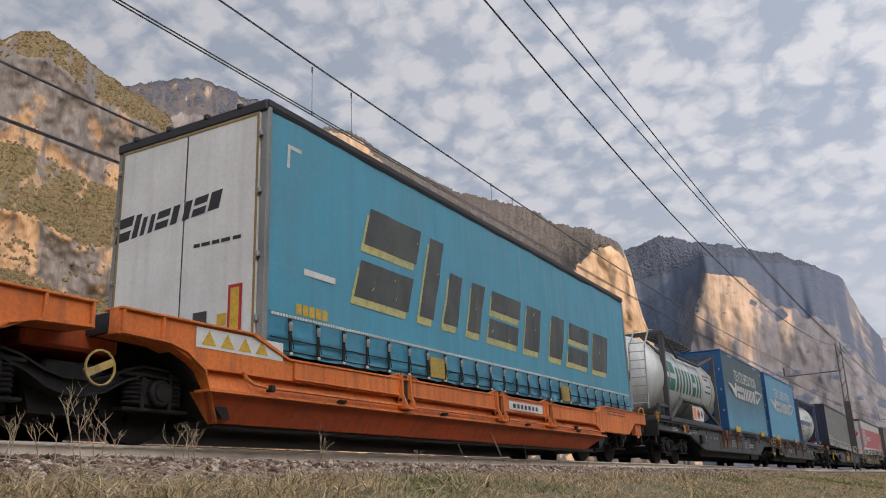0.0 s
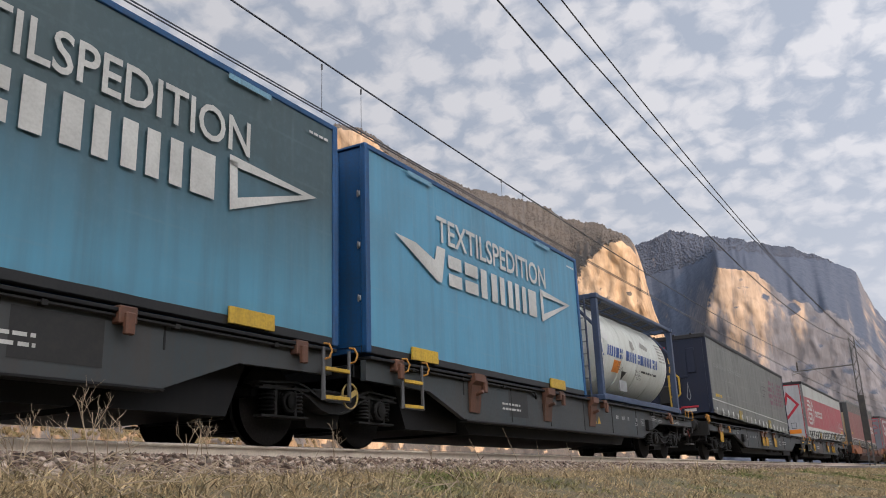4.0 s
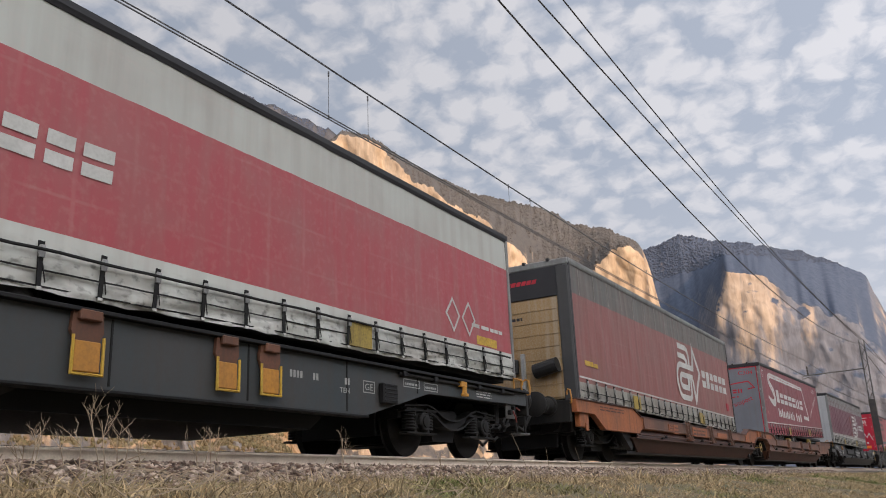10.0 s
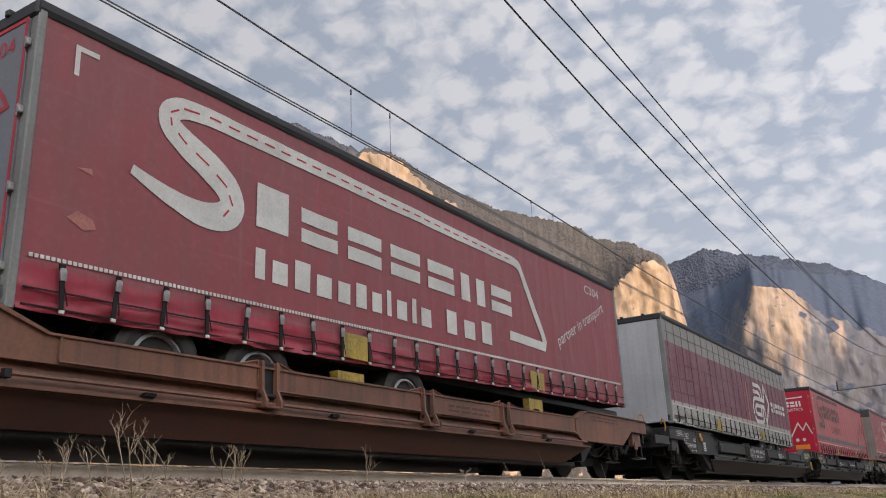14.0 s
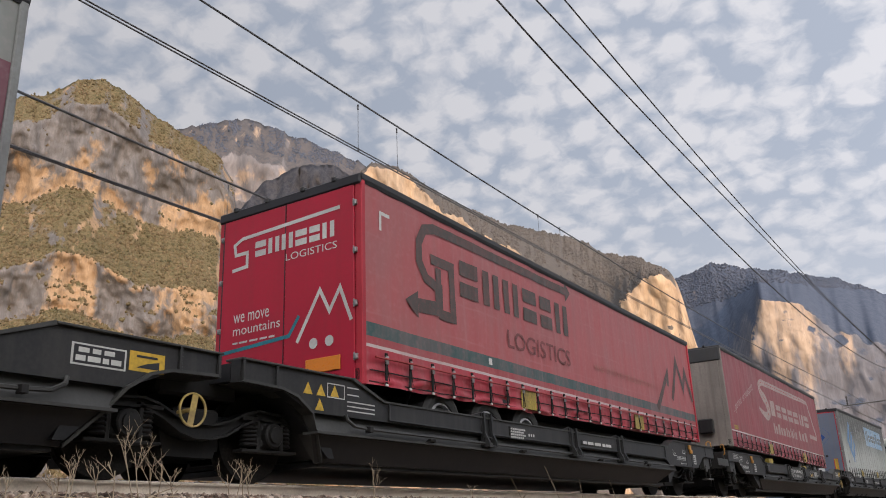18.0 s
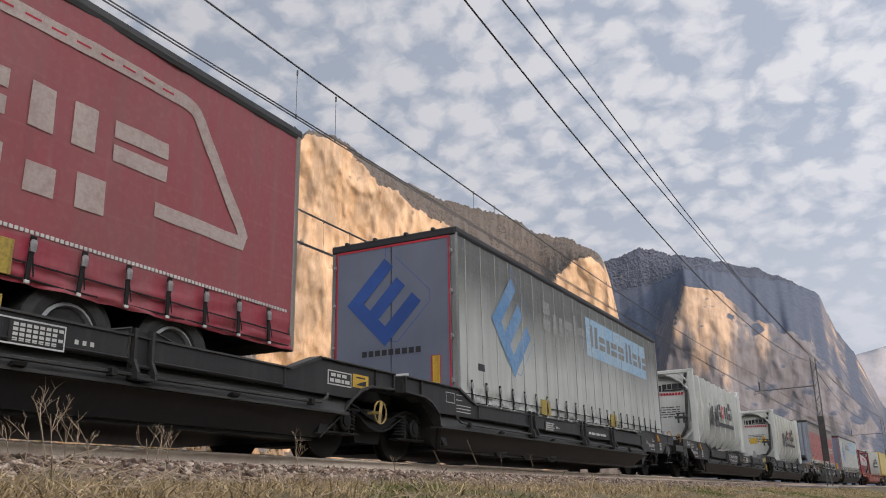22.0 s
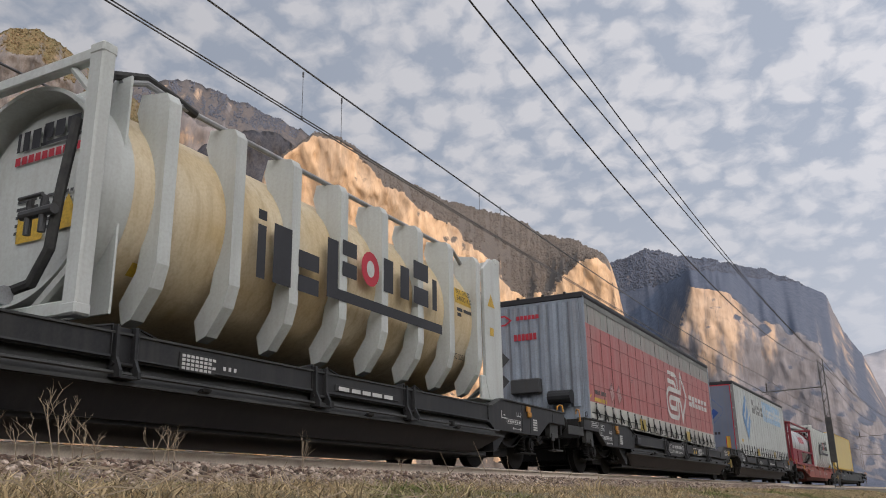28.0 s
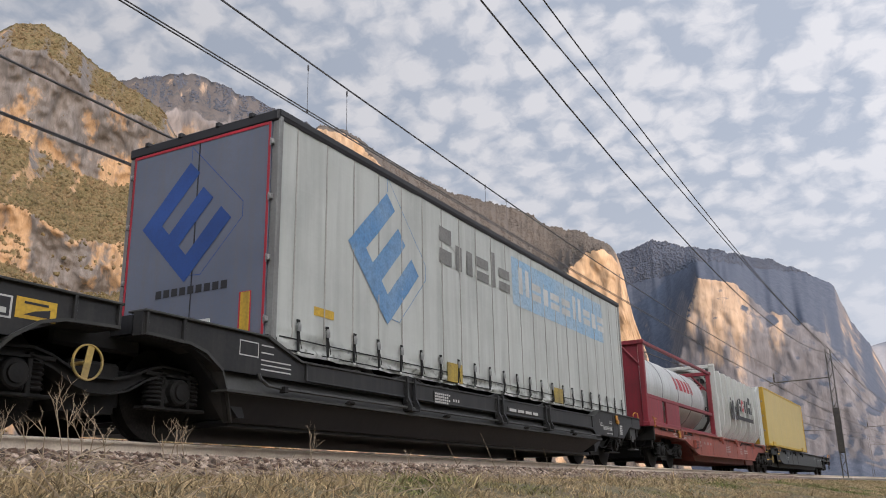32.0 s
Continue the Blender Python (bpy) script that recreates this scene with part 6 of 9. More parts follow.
    part("end_bracket", Mesh().box(1.25, 1.36, min(d * 15.7, d * 16.15), max(d * 15.7, d * 16.15), 0.62, 0.89, 0.01).box(1.35, 1.38, min(d * 15.75, d * 15.9), max(d * 15.75, d * 15.9), 0.55, 0.7, 0.008), DUSTY_SHEEN if paint_up is BLACK else paint_up, w, "bracket under the end")
    if paint_up is BLACK:
        stencils(w, d, 140 < middle < 150)
    for i in range(3):
        y = d * (2.9 + 3.1 * i)
        marks(w, [rect(y, y + 0.12, 0.84, 0.88)], LETTER, 1.426, name="mark")
    return w


LADDER_GREY = paint("grey_ladder_paint", (0.12, 0.12, 0.13), (0.09, 0.09, 0.095))
PATCH_BROWN = paint("brown_repaint", (0.085, 0.068, 0.062), (0.07, 0.058, 0.054))


def wagon_fittings(w, d, e, upper, lower):
    """Pipes, weld seams, a barred box, framed notices and hooks on a container wagon's side plate."""
    pipe = part("air_pipe", Mesh().path([(1.35, d * 0.9, 0.98), (1.36, d * 1.0, 1.03), (1.36, d * 5.4, 1.03), (1.35, d * 5.5, 0.99), (1.33, d * 5.55, 0.92)], 0.018, 6), BOGIE, w)
    for y in (1.4, 2.8, 4.2):
        part("pipe_clip", Mesh().box(1.32, 1.385, d * y - 0.03, d * y + 0.03, 1.0, 1.055, 0.005), BOGIE, pipe)
    rod = part("release_rod", Mesh().tube((1.35, d * (12.4 + e), 1.02), (1.35, d * (15.9 + e), 1.02), 0.022, 8), BOGIE, w)
    for y in (12.5, 13.3, 14.6, 15.4):
        part("rod_bearing", Mesh().box(1.32, 1.40, d * (y + e) - 0.045, d * (y + e) + 0.045, 0.985, 1.06, 0.008), lower, rod)
    for y in (2.9, 4.55, 6.2, 7.9, 9.6, 11.3, 12.9):
        part("weld_seam", Mesh().box(1.318, 1.327, d * (y + (e if y > 9 else 0)) - 0.012, d * (y + (e if y > 9 else 0)) + 0.012, 0.47 if 3 < y < 11.5 else 0.80, 1.055, 0.002), lower, w)
    u = d * (12.12 + e)
    box_ = part("barred_box", Mesh().box(1.32, 1.41, u - 0.16, u + 0.16, 0.60, 0.86, 0.012), lower, w, "dark box with a barred front")
    for i in range(5):
        part("bar", Mesh().box(1.41, 1.42, u - 0.14, u + 0.14, 0.63 + 0.048 * i, 0.645 + 0.048 * i, 0.002), BOGIE, box_)
    hook = part("lashing_hook", Mesh().box(1.33, 1.40, d * (14.1 + e) - 0.09, d * (14.1 + e) + 0.09, 0.98, 1.07, 0.012).box(1.37, 1.42, d * (14.1 + e) - 0.04, d * (14.1 + e) + 0.04, 0.86, 1.0, 0.012).box(1.37, 1.42, d * (14.1 + e) - 0.09, d * (14.1 + e) + 0.09, 0.84, 0.89, 0.012), OCHRE, w, "ochre lashing hook")

    def notice(y, wide, z0, z1, rows, seed):
        a, b = y - wide / 2, y + wide / 2
        marks(w, stroke([(a, z0), (b, z0), (b, z1), (a, z1), (a, z0)], 0.012), LETTER_WORN, 1.326, name="notice_frame")
        if rows:
            text_bars(w, a + 0.03, z0 + 0.025, 1.326, wide - 0.06, z1 - z0 - 0.03, rows, LETTER_WORN, seed=seed)

    notice(d * (13.25 + e), 0.36, 0.86, 0.96, 1, 31)
    notice(d * (12.75 + e), 0.40, 0.87, 0.97, 1, 32)
    notice(d * (11.75 + e), 0.24, 0.72, 0.86, 0, 33)
    text(w, "GE", d * (11.75 + e) - 0.085, 0.75, 1.326, 0.08, 0.17, LETTER_WORN)
    text(w, "TEN", d * (11.3 + e) - 0.15, 0.68, 1.326, 0.06, 0.2, LETTER_WORN)
    for q, n in ((11.35, 2), (10.75, 2), (10.35, 4), (9.95, 3)):
        marks(w, blocks(d * (q + e) - 0.1, 0.78, 0.08, [0.04] * n, 0.018), LETTER_WORN, 1.326, name="number_bars")
    if d < 0:
        notice(d * (7.5 + e * 0.5), 0.7, 0.62, 0.84, 3, 35)
        notice(d * 5.5, 0.4, 0.62, 0.84, 3, 36)


LETTER_WORN = paint("worn_white_stencil", (0.46, 0.47, 0.46), (0.32, 0.325, 0.32), streak=0.4)


def flat_section(middle, side, label, has_middle=True, length=16.5, upper=None, lower=None):
    """Half of an articulated container carrier with deep slate-grey side plates."""
    upper, lower = upper or GREY, lower or GREY_LOW
    w = thing("container_wagon", label, "wagon", "wagons of the freight train")
    MOVERS.append((w, middle))
    d = side
    e = length - 16.5
    plate = [(0.35, 0.80), (1.9, 0.78), (2.9, 0.44), (11.7 + e, 0.44), (13.2 + e, 0.82), (16.4 + e, 0.86), (16.4 + e, 1.06), (0.35, 1.06)]
    for sx in (1, -1):
        part("side_plate", Mesh().prism(lined(d, plate), sx * 1.24, sx * 1.32), upper, w)
        part("top_flange", Mesh().box(min(sx * 1.16, sx * 1.40), max(sx * 1.16, sx * 1.40), min(d * 0.35, d * (16.4 + e)), max(d * 0.35, d * (16.4 + e)), 1.062, 1.10, 0.006), lower, w)
        part("bottom_flange", Mesh().box(min(sx * 1.18, sx * 1.36), max(sx * 1.18, sx * 1.36), min(d * 2.9, d * (11.7 + e)), max(d * 2.9, d * (11.7 + e)), 0.41, 0.438, 0.005), lower, w)
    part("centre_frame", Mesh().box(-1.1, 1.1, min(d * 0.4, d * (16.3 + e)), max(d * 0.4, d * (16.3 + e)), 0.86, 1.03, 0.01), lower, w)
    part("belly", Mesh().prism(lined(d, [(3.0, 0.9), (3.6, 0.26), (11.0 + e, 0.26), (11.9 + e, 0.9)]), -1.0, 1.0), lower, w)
    if int(middle) == 74:
        for y in ((3.02, 7.62, 9.25, 9.88) if d > 0 else (-15.22, -8.91, -8.29, -6.70)):
            lk = part("folded_lock", Mesh().prism([(y - 0.15, 1.06), (y + 0.15, 1.06), (y + 0.16, 0.9), (y + 0.10, 0.78), (y - 0.10, 0.78), (y - 0.16, 0.9)], 1.33, 1.37).box(1.36, 1.42, y - 0.11, y + 0.11, 0.99, 1.08, 0.01), RUSTY, w, "rusty hinge of a folded lock")
            part("lock_plate", Mesh().box(1.36, 1.385, y - 0.13, y + 0.13, 0.56, 0.82, 0.008), OCHRE, lk, "ochre hanging plate")
            part("lock_frame", Mesh().path([(1.39, y - 0.15, 0.86), (1.39, y - 0.15, 0.54), (1.39, y + 0.15, 0.54), (1.39, y + 0.15, 0.86)], 0.014, 6), YELLOW, lk, "yellow bent rod frame")
        if d > 0:
            marks(w, [rect(4.5, 6.11, 0.46, 1.05)], PATCH_BROWN, 1.324, name="repainted_patch")
    if int(middle) == 39:
        for y in ((-9.0, -8.45, -6.9) if d < 0 else (3.2, 6.0, 8.3)):
            part("rusty_bracket", Mesh().prism([(1.325, 0.55), (1.345, 0.55), (1.40, 0.96), (1.46, 1.02), (1.46, 1.13), (1.325, 1.13)], y - 0.16, y + 0.16, "y").tube((1.36, y, 0.82), (1.50, y, 0.86), 0.03, 8), RUSTY, w, "rust-stained container bracket")
        marks(w, [rect(d * 4.45 if d < 0 else 4.45, (d * 3.57) if d < 0 else 5.2, 0.56, 0.98)] if d < 0 else [rect(4.45, 5.2, 0.56, 0.98)], FRAME_PLATE, 1.324, name="repainted_patch")
    for y in (1.0, 3.4, 6.6, 9.0, 13.9 + e):
        if int(middle) == 74:
            continue
        part("container_lock", Mesh().box(1.30, 1.42, d * y - 0.10, d * y + 0.10, 0.96, 1.12, 0.01).box(1.40, 1.46, d * y - 0.05, d * y + 0.05, 0.86, 1.06, 0.01), RUSTY if int(middle) == 39 else lower, w, "hinged container lock")
    for i, (a, ww, hh) in enumerate(((4.2, 0.7, 0.16), (14.6, 0.5, 0.12))):
        y = d * a if d > 0 else d * a - ww
        text_bars(w, y, 0.66 if a < 11 else 0.88, 1.325, ww, hh, 2 + i % 2, LETTER, seed=i + int(middle))
    for y in (8.5, 8.75) if int(middle) == 39 else ():
        marks(w, [[(d * y - 0.09, 0.62), (d * y + 0.09, 0.62), (d * y, 0.80)]], YELLOW, 1.325, name="warning_triangle")
    if int(middle) == 74 and d > 0:
        marks(w, stroke([(2.15, 0.80), (2.5, 0.80), (2.5, 0.95), (2.15, 0.95), (2.15, 0.80)], 0.012) + [rect(2.19, 2.25, 0.83, 0.92), rect(2.3, 2.45, 0.85, 0.91)], LETTER, 1.325, name="framed_sign")
    wagon_fittings(w, d, e, upper, lower)
    # dark block added to close the gap beside the bogie
    part("underframe", Mesh().prism(lined(d, [(1.45, 0.9), (1.75, 0.27), (3.2, 0.27), (3.2, 0.9)]), -1.0, 1.0), lower, w)
    if has_middle:
        bogie(w, 0)
    # yellow-runged ladder at the joint
    y = 1.32 if d > 0 else -0.36
    lad = Mesh().path([(1.40, y - 0.25, 1.10), (1.40, y - 0.25, 0.50), (1.40, y + 0.25, 0.50), (1.40, y + 0.25, 1.10)], 0.022, 6)
    ld = part("ladder", lad, LADDER_GREY, w)
    for z in (0.52, 0.85):
        part("rung", Mesh().box(1.37, 1.43, y - 0.23, y + 0.23, z - 0.022, z + 0.022, 0.004), YELLOW, ld, "yellow rung")
    for o in (-0.25, 0.25):
        part("grip", Mesh().path([(1.40, y + o, 0.95), (1.47, y + o + 0.03, 0.97), (1.49, y + o + 0.05, 1.05), (1.46, y + o + 0.03, 1.13), (1.40, y + o, 1.14)], 0.012, 6), OCHRE, ld, "ochre hand grip")
    if d > 0:
        handwheel(w, -0.04, 0.57, 1.36)
    bogie(w, d * (14.25 + e))
    wagon_end(w, d * (16.5 + e), d)
    part("grab_rail", Mesh().path([(1.28, d * (16.35 + e), 1.1), (1.28, d * (16.35 + e), 1.3), (1.28, d * (16.05 + e), 1.3), (1.28, d * (16.05 + e), 1.1)], 0.015), OCHRE, w)
    return w


# ---- train: loads ----
def levels(y, ln, a, b):
    return a + (b - a) * y / ln


STRAP_BLACK = surface("black_webbing", (0.010, 0.010, 0.011), 0.8, second=(0.016, 0.016, 0.016), scale=8, dirt=(0.03, 0.03, 0.03), dirt_amount=0.15)
STRAP_GREY = surface("worn_clasp_metal", (0.42, 0.42, 0.42), 0.45, 0.4, second=(0.06, 0.06, 0.06), scale=9, grain=60, bump=0.05)
BUCKLE = Mesh().prism([(-0.028, 0.21), (0.028, 0.21), (0.021, 0.02), (0.018, -0.19), (-0.020, -0.19), (-0.022, 0.02)], -0.004, 0.010).prism([(0.012, 0.02), (0.020, 0.03), (0.055, -0.13), (0.047, -0.14)], 0.008, 0.014).mesh("strap", STRAP_BLACK)
CLASP = Mesh().prism([(-0.026, 0.07), (0.026, 0.07), (0.030, 0.15), (0.020, 0.175), (-0.020, 0.175), (-0.030, 0.15)], 0.008, 0.026).mesh("clasp", STRAP_GREY)
TAIL = Mesh().prism([(-0.02, 0.07), (0.022, 0.085), (0.185, -0.105), (0.20, -0.17), (0.13, -0.15)], 0.012, 0.020).mesh("strap_tail", STRAP_BLACK)
FOOT = Mesh().box(0.0, 0.018, -0.024, 0.024, -0.205, -0.175, 0.004).mesh("strap_hook", WHITE)
TAB = Mesh().prism([(-0.034, 0.10), (0.034, 0.10), (0.03, -0.03), (0.022, -0.10), (-0.022, -0.10), (-0.03, -0.03)], 0.0, 0.018).box(0.014, 0.028, -0.02, 0.02, -0.06, 0.05, 0.004).mesh("clasp", WHITE)
HINGE = Mesh().box(-0.02, 0.022, -0.035, 0.02, -0.035, 0.035, 0.005).tube((0.014, -0.02, -0.05), (0.014, -0.02, 0.05), 0.010, 8).mesh("hinge", STRAP_GREY)
TYRE = Mesh().lathe([(-0.17, 0.33), (-0.19, 0.42), (-0.15, 0.50), (0.15, 0.50), (0.19, 0.42), (0.17, 0.33), (0.12, 0.29)], 30, "x").mesh("tyre", RUBBER, True)
RIM = Mesh().lathe([(-0.05, 0.30), (0.15, 0.31), (0.165, 0.28), (0.06, 0.25), (0.03, 0.15), (0.12, 0.13), (0.14, 0.09), (0.15, 0.02)], 24, "x").mesh("rim", ALU, True)


def semitrailer(s, ln, zt, zb, curtain, label, post, end_mat, skirt_line=None, wheels_near=True, buckle_step=0.52, doors=True, cap=None, border=None, tyre_z=None, plates=(3.9, 9.1), roof_mat=None, axles=None, clamp=False, seams=None, cord=None, wrinkle=1.0, tabs=False, tails=False):
    """Curtain-sided road trailer; zt and zb: roof and skirt heights at its two ends. Returns the thing and its height functions."""
    t = thing("semi_trailer", label, "trailer", "trailers on the train")
    MOVERS.append((t, s))
    top = lambda y: levels(y, ln, *zt)
    bot = lambda y: levels(y, ln, *zb)
    def bulge(y, v):
        """Folds of the curtain; v: the share of its height."""
        fold = wrinkle * 0.008 * noise.fractal(Vector((y * 2.2, v * 2.5, s)), 0.8, 2.0, 3) + 0.003 * noise.noise(Vector((y * 7, v * 2, s)))
        fold += 0.005 * math.exp(-(((y % 0.62) - 0.31) / 0.05) ** 2) * min(1, max(0, (v - 0.14) * 12))
        # diagonal pull creases towards the corners
        fold += wrinkle * 0.006 * noise.noise(Vector(((y + v * 2.4) * 1.6, (y - v * 1.2) * 0.35, s + 5)))
        low = max(0, 1 - v / 0.16)
        return fold + low * (0.018 * abs(math.sin(math.pi * (y - 0.45) / buckle_step)) + 0.012 * noise.noise(Vector((y * 9, v * 20, s))) + 0.05 * noise.fractal(Vector((y * 1.6, v * 34, s)), 0.8, 2.0, 3))

    CLOTH[t.name] = lambda y, z: 1.262 + bulge(y, min(1, max(0, (z - bot(y)) / (top(y) - 0.09 - bot(y)))))
    for sx, ny, nz in ((1, 260, 34), (-1, 24, 3)):
        verts, faces = [], []
        for i in range(ny):
            y = 0.07 + (ln - 0.14) * i / (ny - 1)
            for j in range(nz):
                v = (j / (nz - 1)) ** (1.6 if sx > 0 else 1)
                z = bot(y) + (top(y) - 0.09 - bot(y)) * v
                fold = bulge(y, v)
                if j == 0:
                    z += -0.012 * abs(math.sin(math.pi * (y - 0.45) / buckle_step)) + 0.015 * noise.noise(Vector((y * 4, 0, s)))
                verts.append((sx * (1.262 + fold), y, z))
        for i in range(ny - 1):
            for j in range(nz - 1):
                a = i * nz + j
                q = (a, a + nz, a + nz + 1, a + 1)
                faces.append(q if sx > 0 else q[::-1])
        part("curtain", big_mesh("curtain", verts, faces, curtain, True), curtain, t)
    cap = cap or INK
    ends = [(0.0, top(0)), (ln, top(ln))]
    part("roof", Mesh().face_set([(x, y, z + dz) for y, z in ends for x, dz in ((-1.2, 0.0), (1.2, 0.0), (1.2, -0.05), (-1.2, -0.05))], [(0, 1, 5, 4), (3, 2, 1, 0), (4, 5, 6, 7), (1, 2, 6, 5), (0, 4, 7, 3), (2, 3, 7, 6)]), roof_mat or WHITE, t)
    for sx in (1, -1):
        o = [(sx * 1.19, 0.02), (sx * 1.29, 0.01), (sx * 1.292, -0.06), (sx * 1.275, -0.11), (sx * 1.19, -0.10)]
        vs = [(x, y, z + dz) for y, z in ends for x, dz in o]
        part("roof_rail", Mesh().face_set(vs, [(0, 1, 2, 3, 4), (9, 8, 7, 6, 5)] + [(i, (i + 1) % 5, 5 + (i + 1) % 5, 5 + i) for i in range(5)]), cap, t)
        o = [(sx * 1.10, 0.06), (sx * 1.235, 0.06), (sx * 1.235, -0.07), (sx * 1.10, -0.07)]
        vs = [(x, y, z + dz + 0.12) for y, z in ((0.0, bot(0)), (ln, bot(ln))) for x, dz in o]
        part("side_rail", Mesh().face_set(vs, [(0, 1, 2, 3), (7, 6, 5, 4)] + [(i, (i + 1) % 4, 4 + (i + 1) % 4, 4 + i) for i in range(4)]), BLACK_LOW, t)
    for y in (0.0, ln - 0.08):
        for sx in (1, -1):
            part("corner_post", Mesh().box(min(sx * 1.17, sx * 1.285), max(sx * 1.17, sx * 1.285), y, y + 0.08, bot(y) - 0.02, top(y) - 0.06, 0.012), post, t)
    part("end_cap", Mesh().box(-1.28, 1.28, -0.03, 0.08, top(0) - 0.13, top(0) + 0.015, 0.02), cap, t)
    for x in (-0.95, -0.35, 0.3, 0.85):
        part("roof_lug", Mesh().box(x - 0.035, x + 0.035, -0.05, 0.03, top(0) - 0.02, top(0) + 0.05, 0.01), BLACK_LOW, t)
    z0, z1 = bot(0) + 0.02, top(0) - 0.13
    if doors:
        for sx in (-1, 1):
            dr = part("rear_door", Mesh().box(min(0.006 * sx, sx * 1.17), max(0.006 * sx, sx * 1.17), -0.02, 0.03, z0, z1, 0.008), end_mat, t)
            for zz in (0.12, 0.38, 0.65, 0.9):
                part("hinge", HINGE, STRAP_GREY, dr, at=pose(sx * 1.2, -0.02, z0 + (z1 - z0) * zz, 0, 0, -90 if sx > 0 else 90))
            part("door_seal", Mesh().box(-0.005, 0.005, -0.024, -0.018, z0, z1, 0.001) if sx > 0 else Mesh().box(-1.19, -1.165, -0.018, 0.0, z0, z1, 0.003), INK, dr)
    else:
        part("headboard", Mesh().box(-1.17, 1.17, -0.015, 0.03, z0, z1, 0.01), end_mat, t)
    part("far_end", Mesh().box(-1.17, 1.17, ln - 0.04, ln + 0.01, bot(ln), top(ln) - 0.1, 0.01), end_mat, t)
    part("load_floor", Mesh().box(-1.1, 1.1, 0.1, ln - 0.1, min(zb) + 0.1, min(zb) + 0.2, 0.01), BLACK_LOW, t)
    part("chassis", Mesh().box(-0.55, -0.4, 0.4, ln - 0.4, min(zb) - 0.28, min(zb) + 0.1, 0.01).box(0.4, 0.55, 0.4, ln - 0.4, min(zb) - 0.28, min(zb) + 0.1, 0.01), BLACK_LOW, t)
    if border:
        bo = part("door_border", Mesh().box(-1.17, -1.135, -0.028, -0.02, z0, z1, 0.002).box(1.135, 1.17, -0.028, -0.02, z0, z1, 0.002).box(-1.135, 1.135, -0.028, -0.02, z1 - 0.04, z1, 0.002), border, t)
    y = 0.45
    while y < ln - 0.3:
        if tabs:
            part("clasp", TAB, WHITE, t, "pale metal clasp", at=pose(1.30, y + random.uniform(-0.03, 0.03), bot(y) + 0.10, random.uniform(-8, 8)))
        else:
            bk = part("strap", BUCKLE, STRAP_BLACK, t, at=pose(1.298, y, bot(y) + 0.2, random.uniform(-6, 6)))
            part("clasp", CLASP, STRAP_GREY, bk)
            if tails:
                part("strap_tail", TAIL, STRAP_BLACK, bk, at=pose(0, 0, 0, random.uniform(-16, 12)))
            part("strap_hook", FOOT, WHITE, bk)
        y += buckle_step
    if not tabs:
        for k, dz in enumerate((0.035, 0.17)):
            part("tension_line", Mesh().path([(1.285 + 0.012 * k, 0.12 + (ln - 0.24) * i / 50, bot(0.12 + (ln - 0.24) * i / 50) + dz + 0.008 * noise.noise(Vector((i * 0.9, s, k)))) for i in range(51)], 0.009, 4), STRAP_BLACK, t)
    if cord:
        part("cord", Mesh().path([(1.325, 0.2 + (ln - 0.45) * i / 60, bot(0.2 + (ln - 0.45) * i / 60) + 0.335 + 0.012 * noise.noise(Vector((i * 0.7, s, 0)))) for i in range(61)], 0.015, 5), cord, t, "customs cord along the skirt")
    if skirt_line:
        dots, y = Mesh(), 0.15
        while y < ln - 0.15:
            dots.box(1.268, 1.276, y, y + 0.035, bot(y) + 0.43, bot(y) + 0.465, 0.002)
            y += 0.05
        part("stitched_line", dots, skirt_line, t, "row of pale eyelets")
    for y in plates:
        part("grapple_plate", Mesh().box(1.29, 1.305, y - 0.25, y + 0.25, bot(y) + 0.03, bot(y) + 0.33, 0.004), PLATE_YELLOW, t, "grimy yellow lifting plate")
        if clamp:
            part("lifting_shoe", Mesh().prism([(y - 0.25, bot(y) - 0.12), (y + 0.25, bot(y) - 0.12), (y + 0.25, bot(y) - 0.34), (y + 0.15, bot(y) - 0.36), (y + 0.1, bot(y) - 0.28), (y - 0.1, bot(y) - 0.28), (y - 0.15, bot(y) - 0.36), (y - 0.25, bot(y) - 0.34)], 1.12, 1.24), PLATE_YELLOW, t, "yellow lifting shoe")
    if seams:
        step, z_lo, z_hi, mat_s = seams
        y = step * 0.6
        while y < ln - 0.2:
            part("seam", Mesh().box(1.268, 1.274, y - 0.012, y + 0.012, z_lo, top(y) - 0.12 if z_hi is None else z_hi, 0.001), mat_s, t)
            y += step
    ax = axles or ((1.85, 3.1, 4.35) if wheels_near else (ln - 4.35, ln - 3.1, ln - 1.85))
    tz = tyre_z if tyre_z else min(zb) - 0.32
    for y in ax:
        for sx in (1, -1):
            ty = part("tyre", TYRE, RUBBER, t, at=pose(sx * 1.03, y, tz))
            part("rim", RIM, ALU, ty, at=pose(0, 0, 0, 0, 0, 0 if sx > 0 else 180))
    part("mudguard", Mesh().path([(1.0, ax[0] - 0.62, tz + 0.2), (1.0, ax[0] - 0.4, tz + 0.56), (1.0, ax[2] + 0.4, tz + 0.56), (1.0, ax[2] + 0.62, tz + 0.2)], 0.03, 6), BLACK_LOW, t)
    return t, top, bot


# ---- the train, from its head ----
# orange pair: only the rear half carries a load that is seen
SHADOW_YELLOW = paint("pale_yellow_print", (0.50, 0.46, 0.18), (0.4, 0.4, 0.2))
INK_FADED = paint("faded_black_print", (0.055, 0.06, 0.06), (0.09, 0.095, 0.09))
FRAME_GREY0 = paint("charcoal_paint", (0.05, 0.052, 0.058), (0.07, 0.07, 0.072))
LETTER_DIM = paint("dim_white_print", (0.30, 0.30, 0.29), (0.24, 0.24, 0.23))
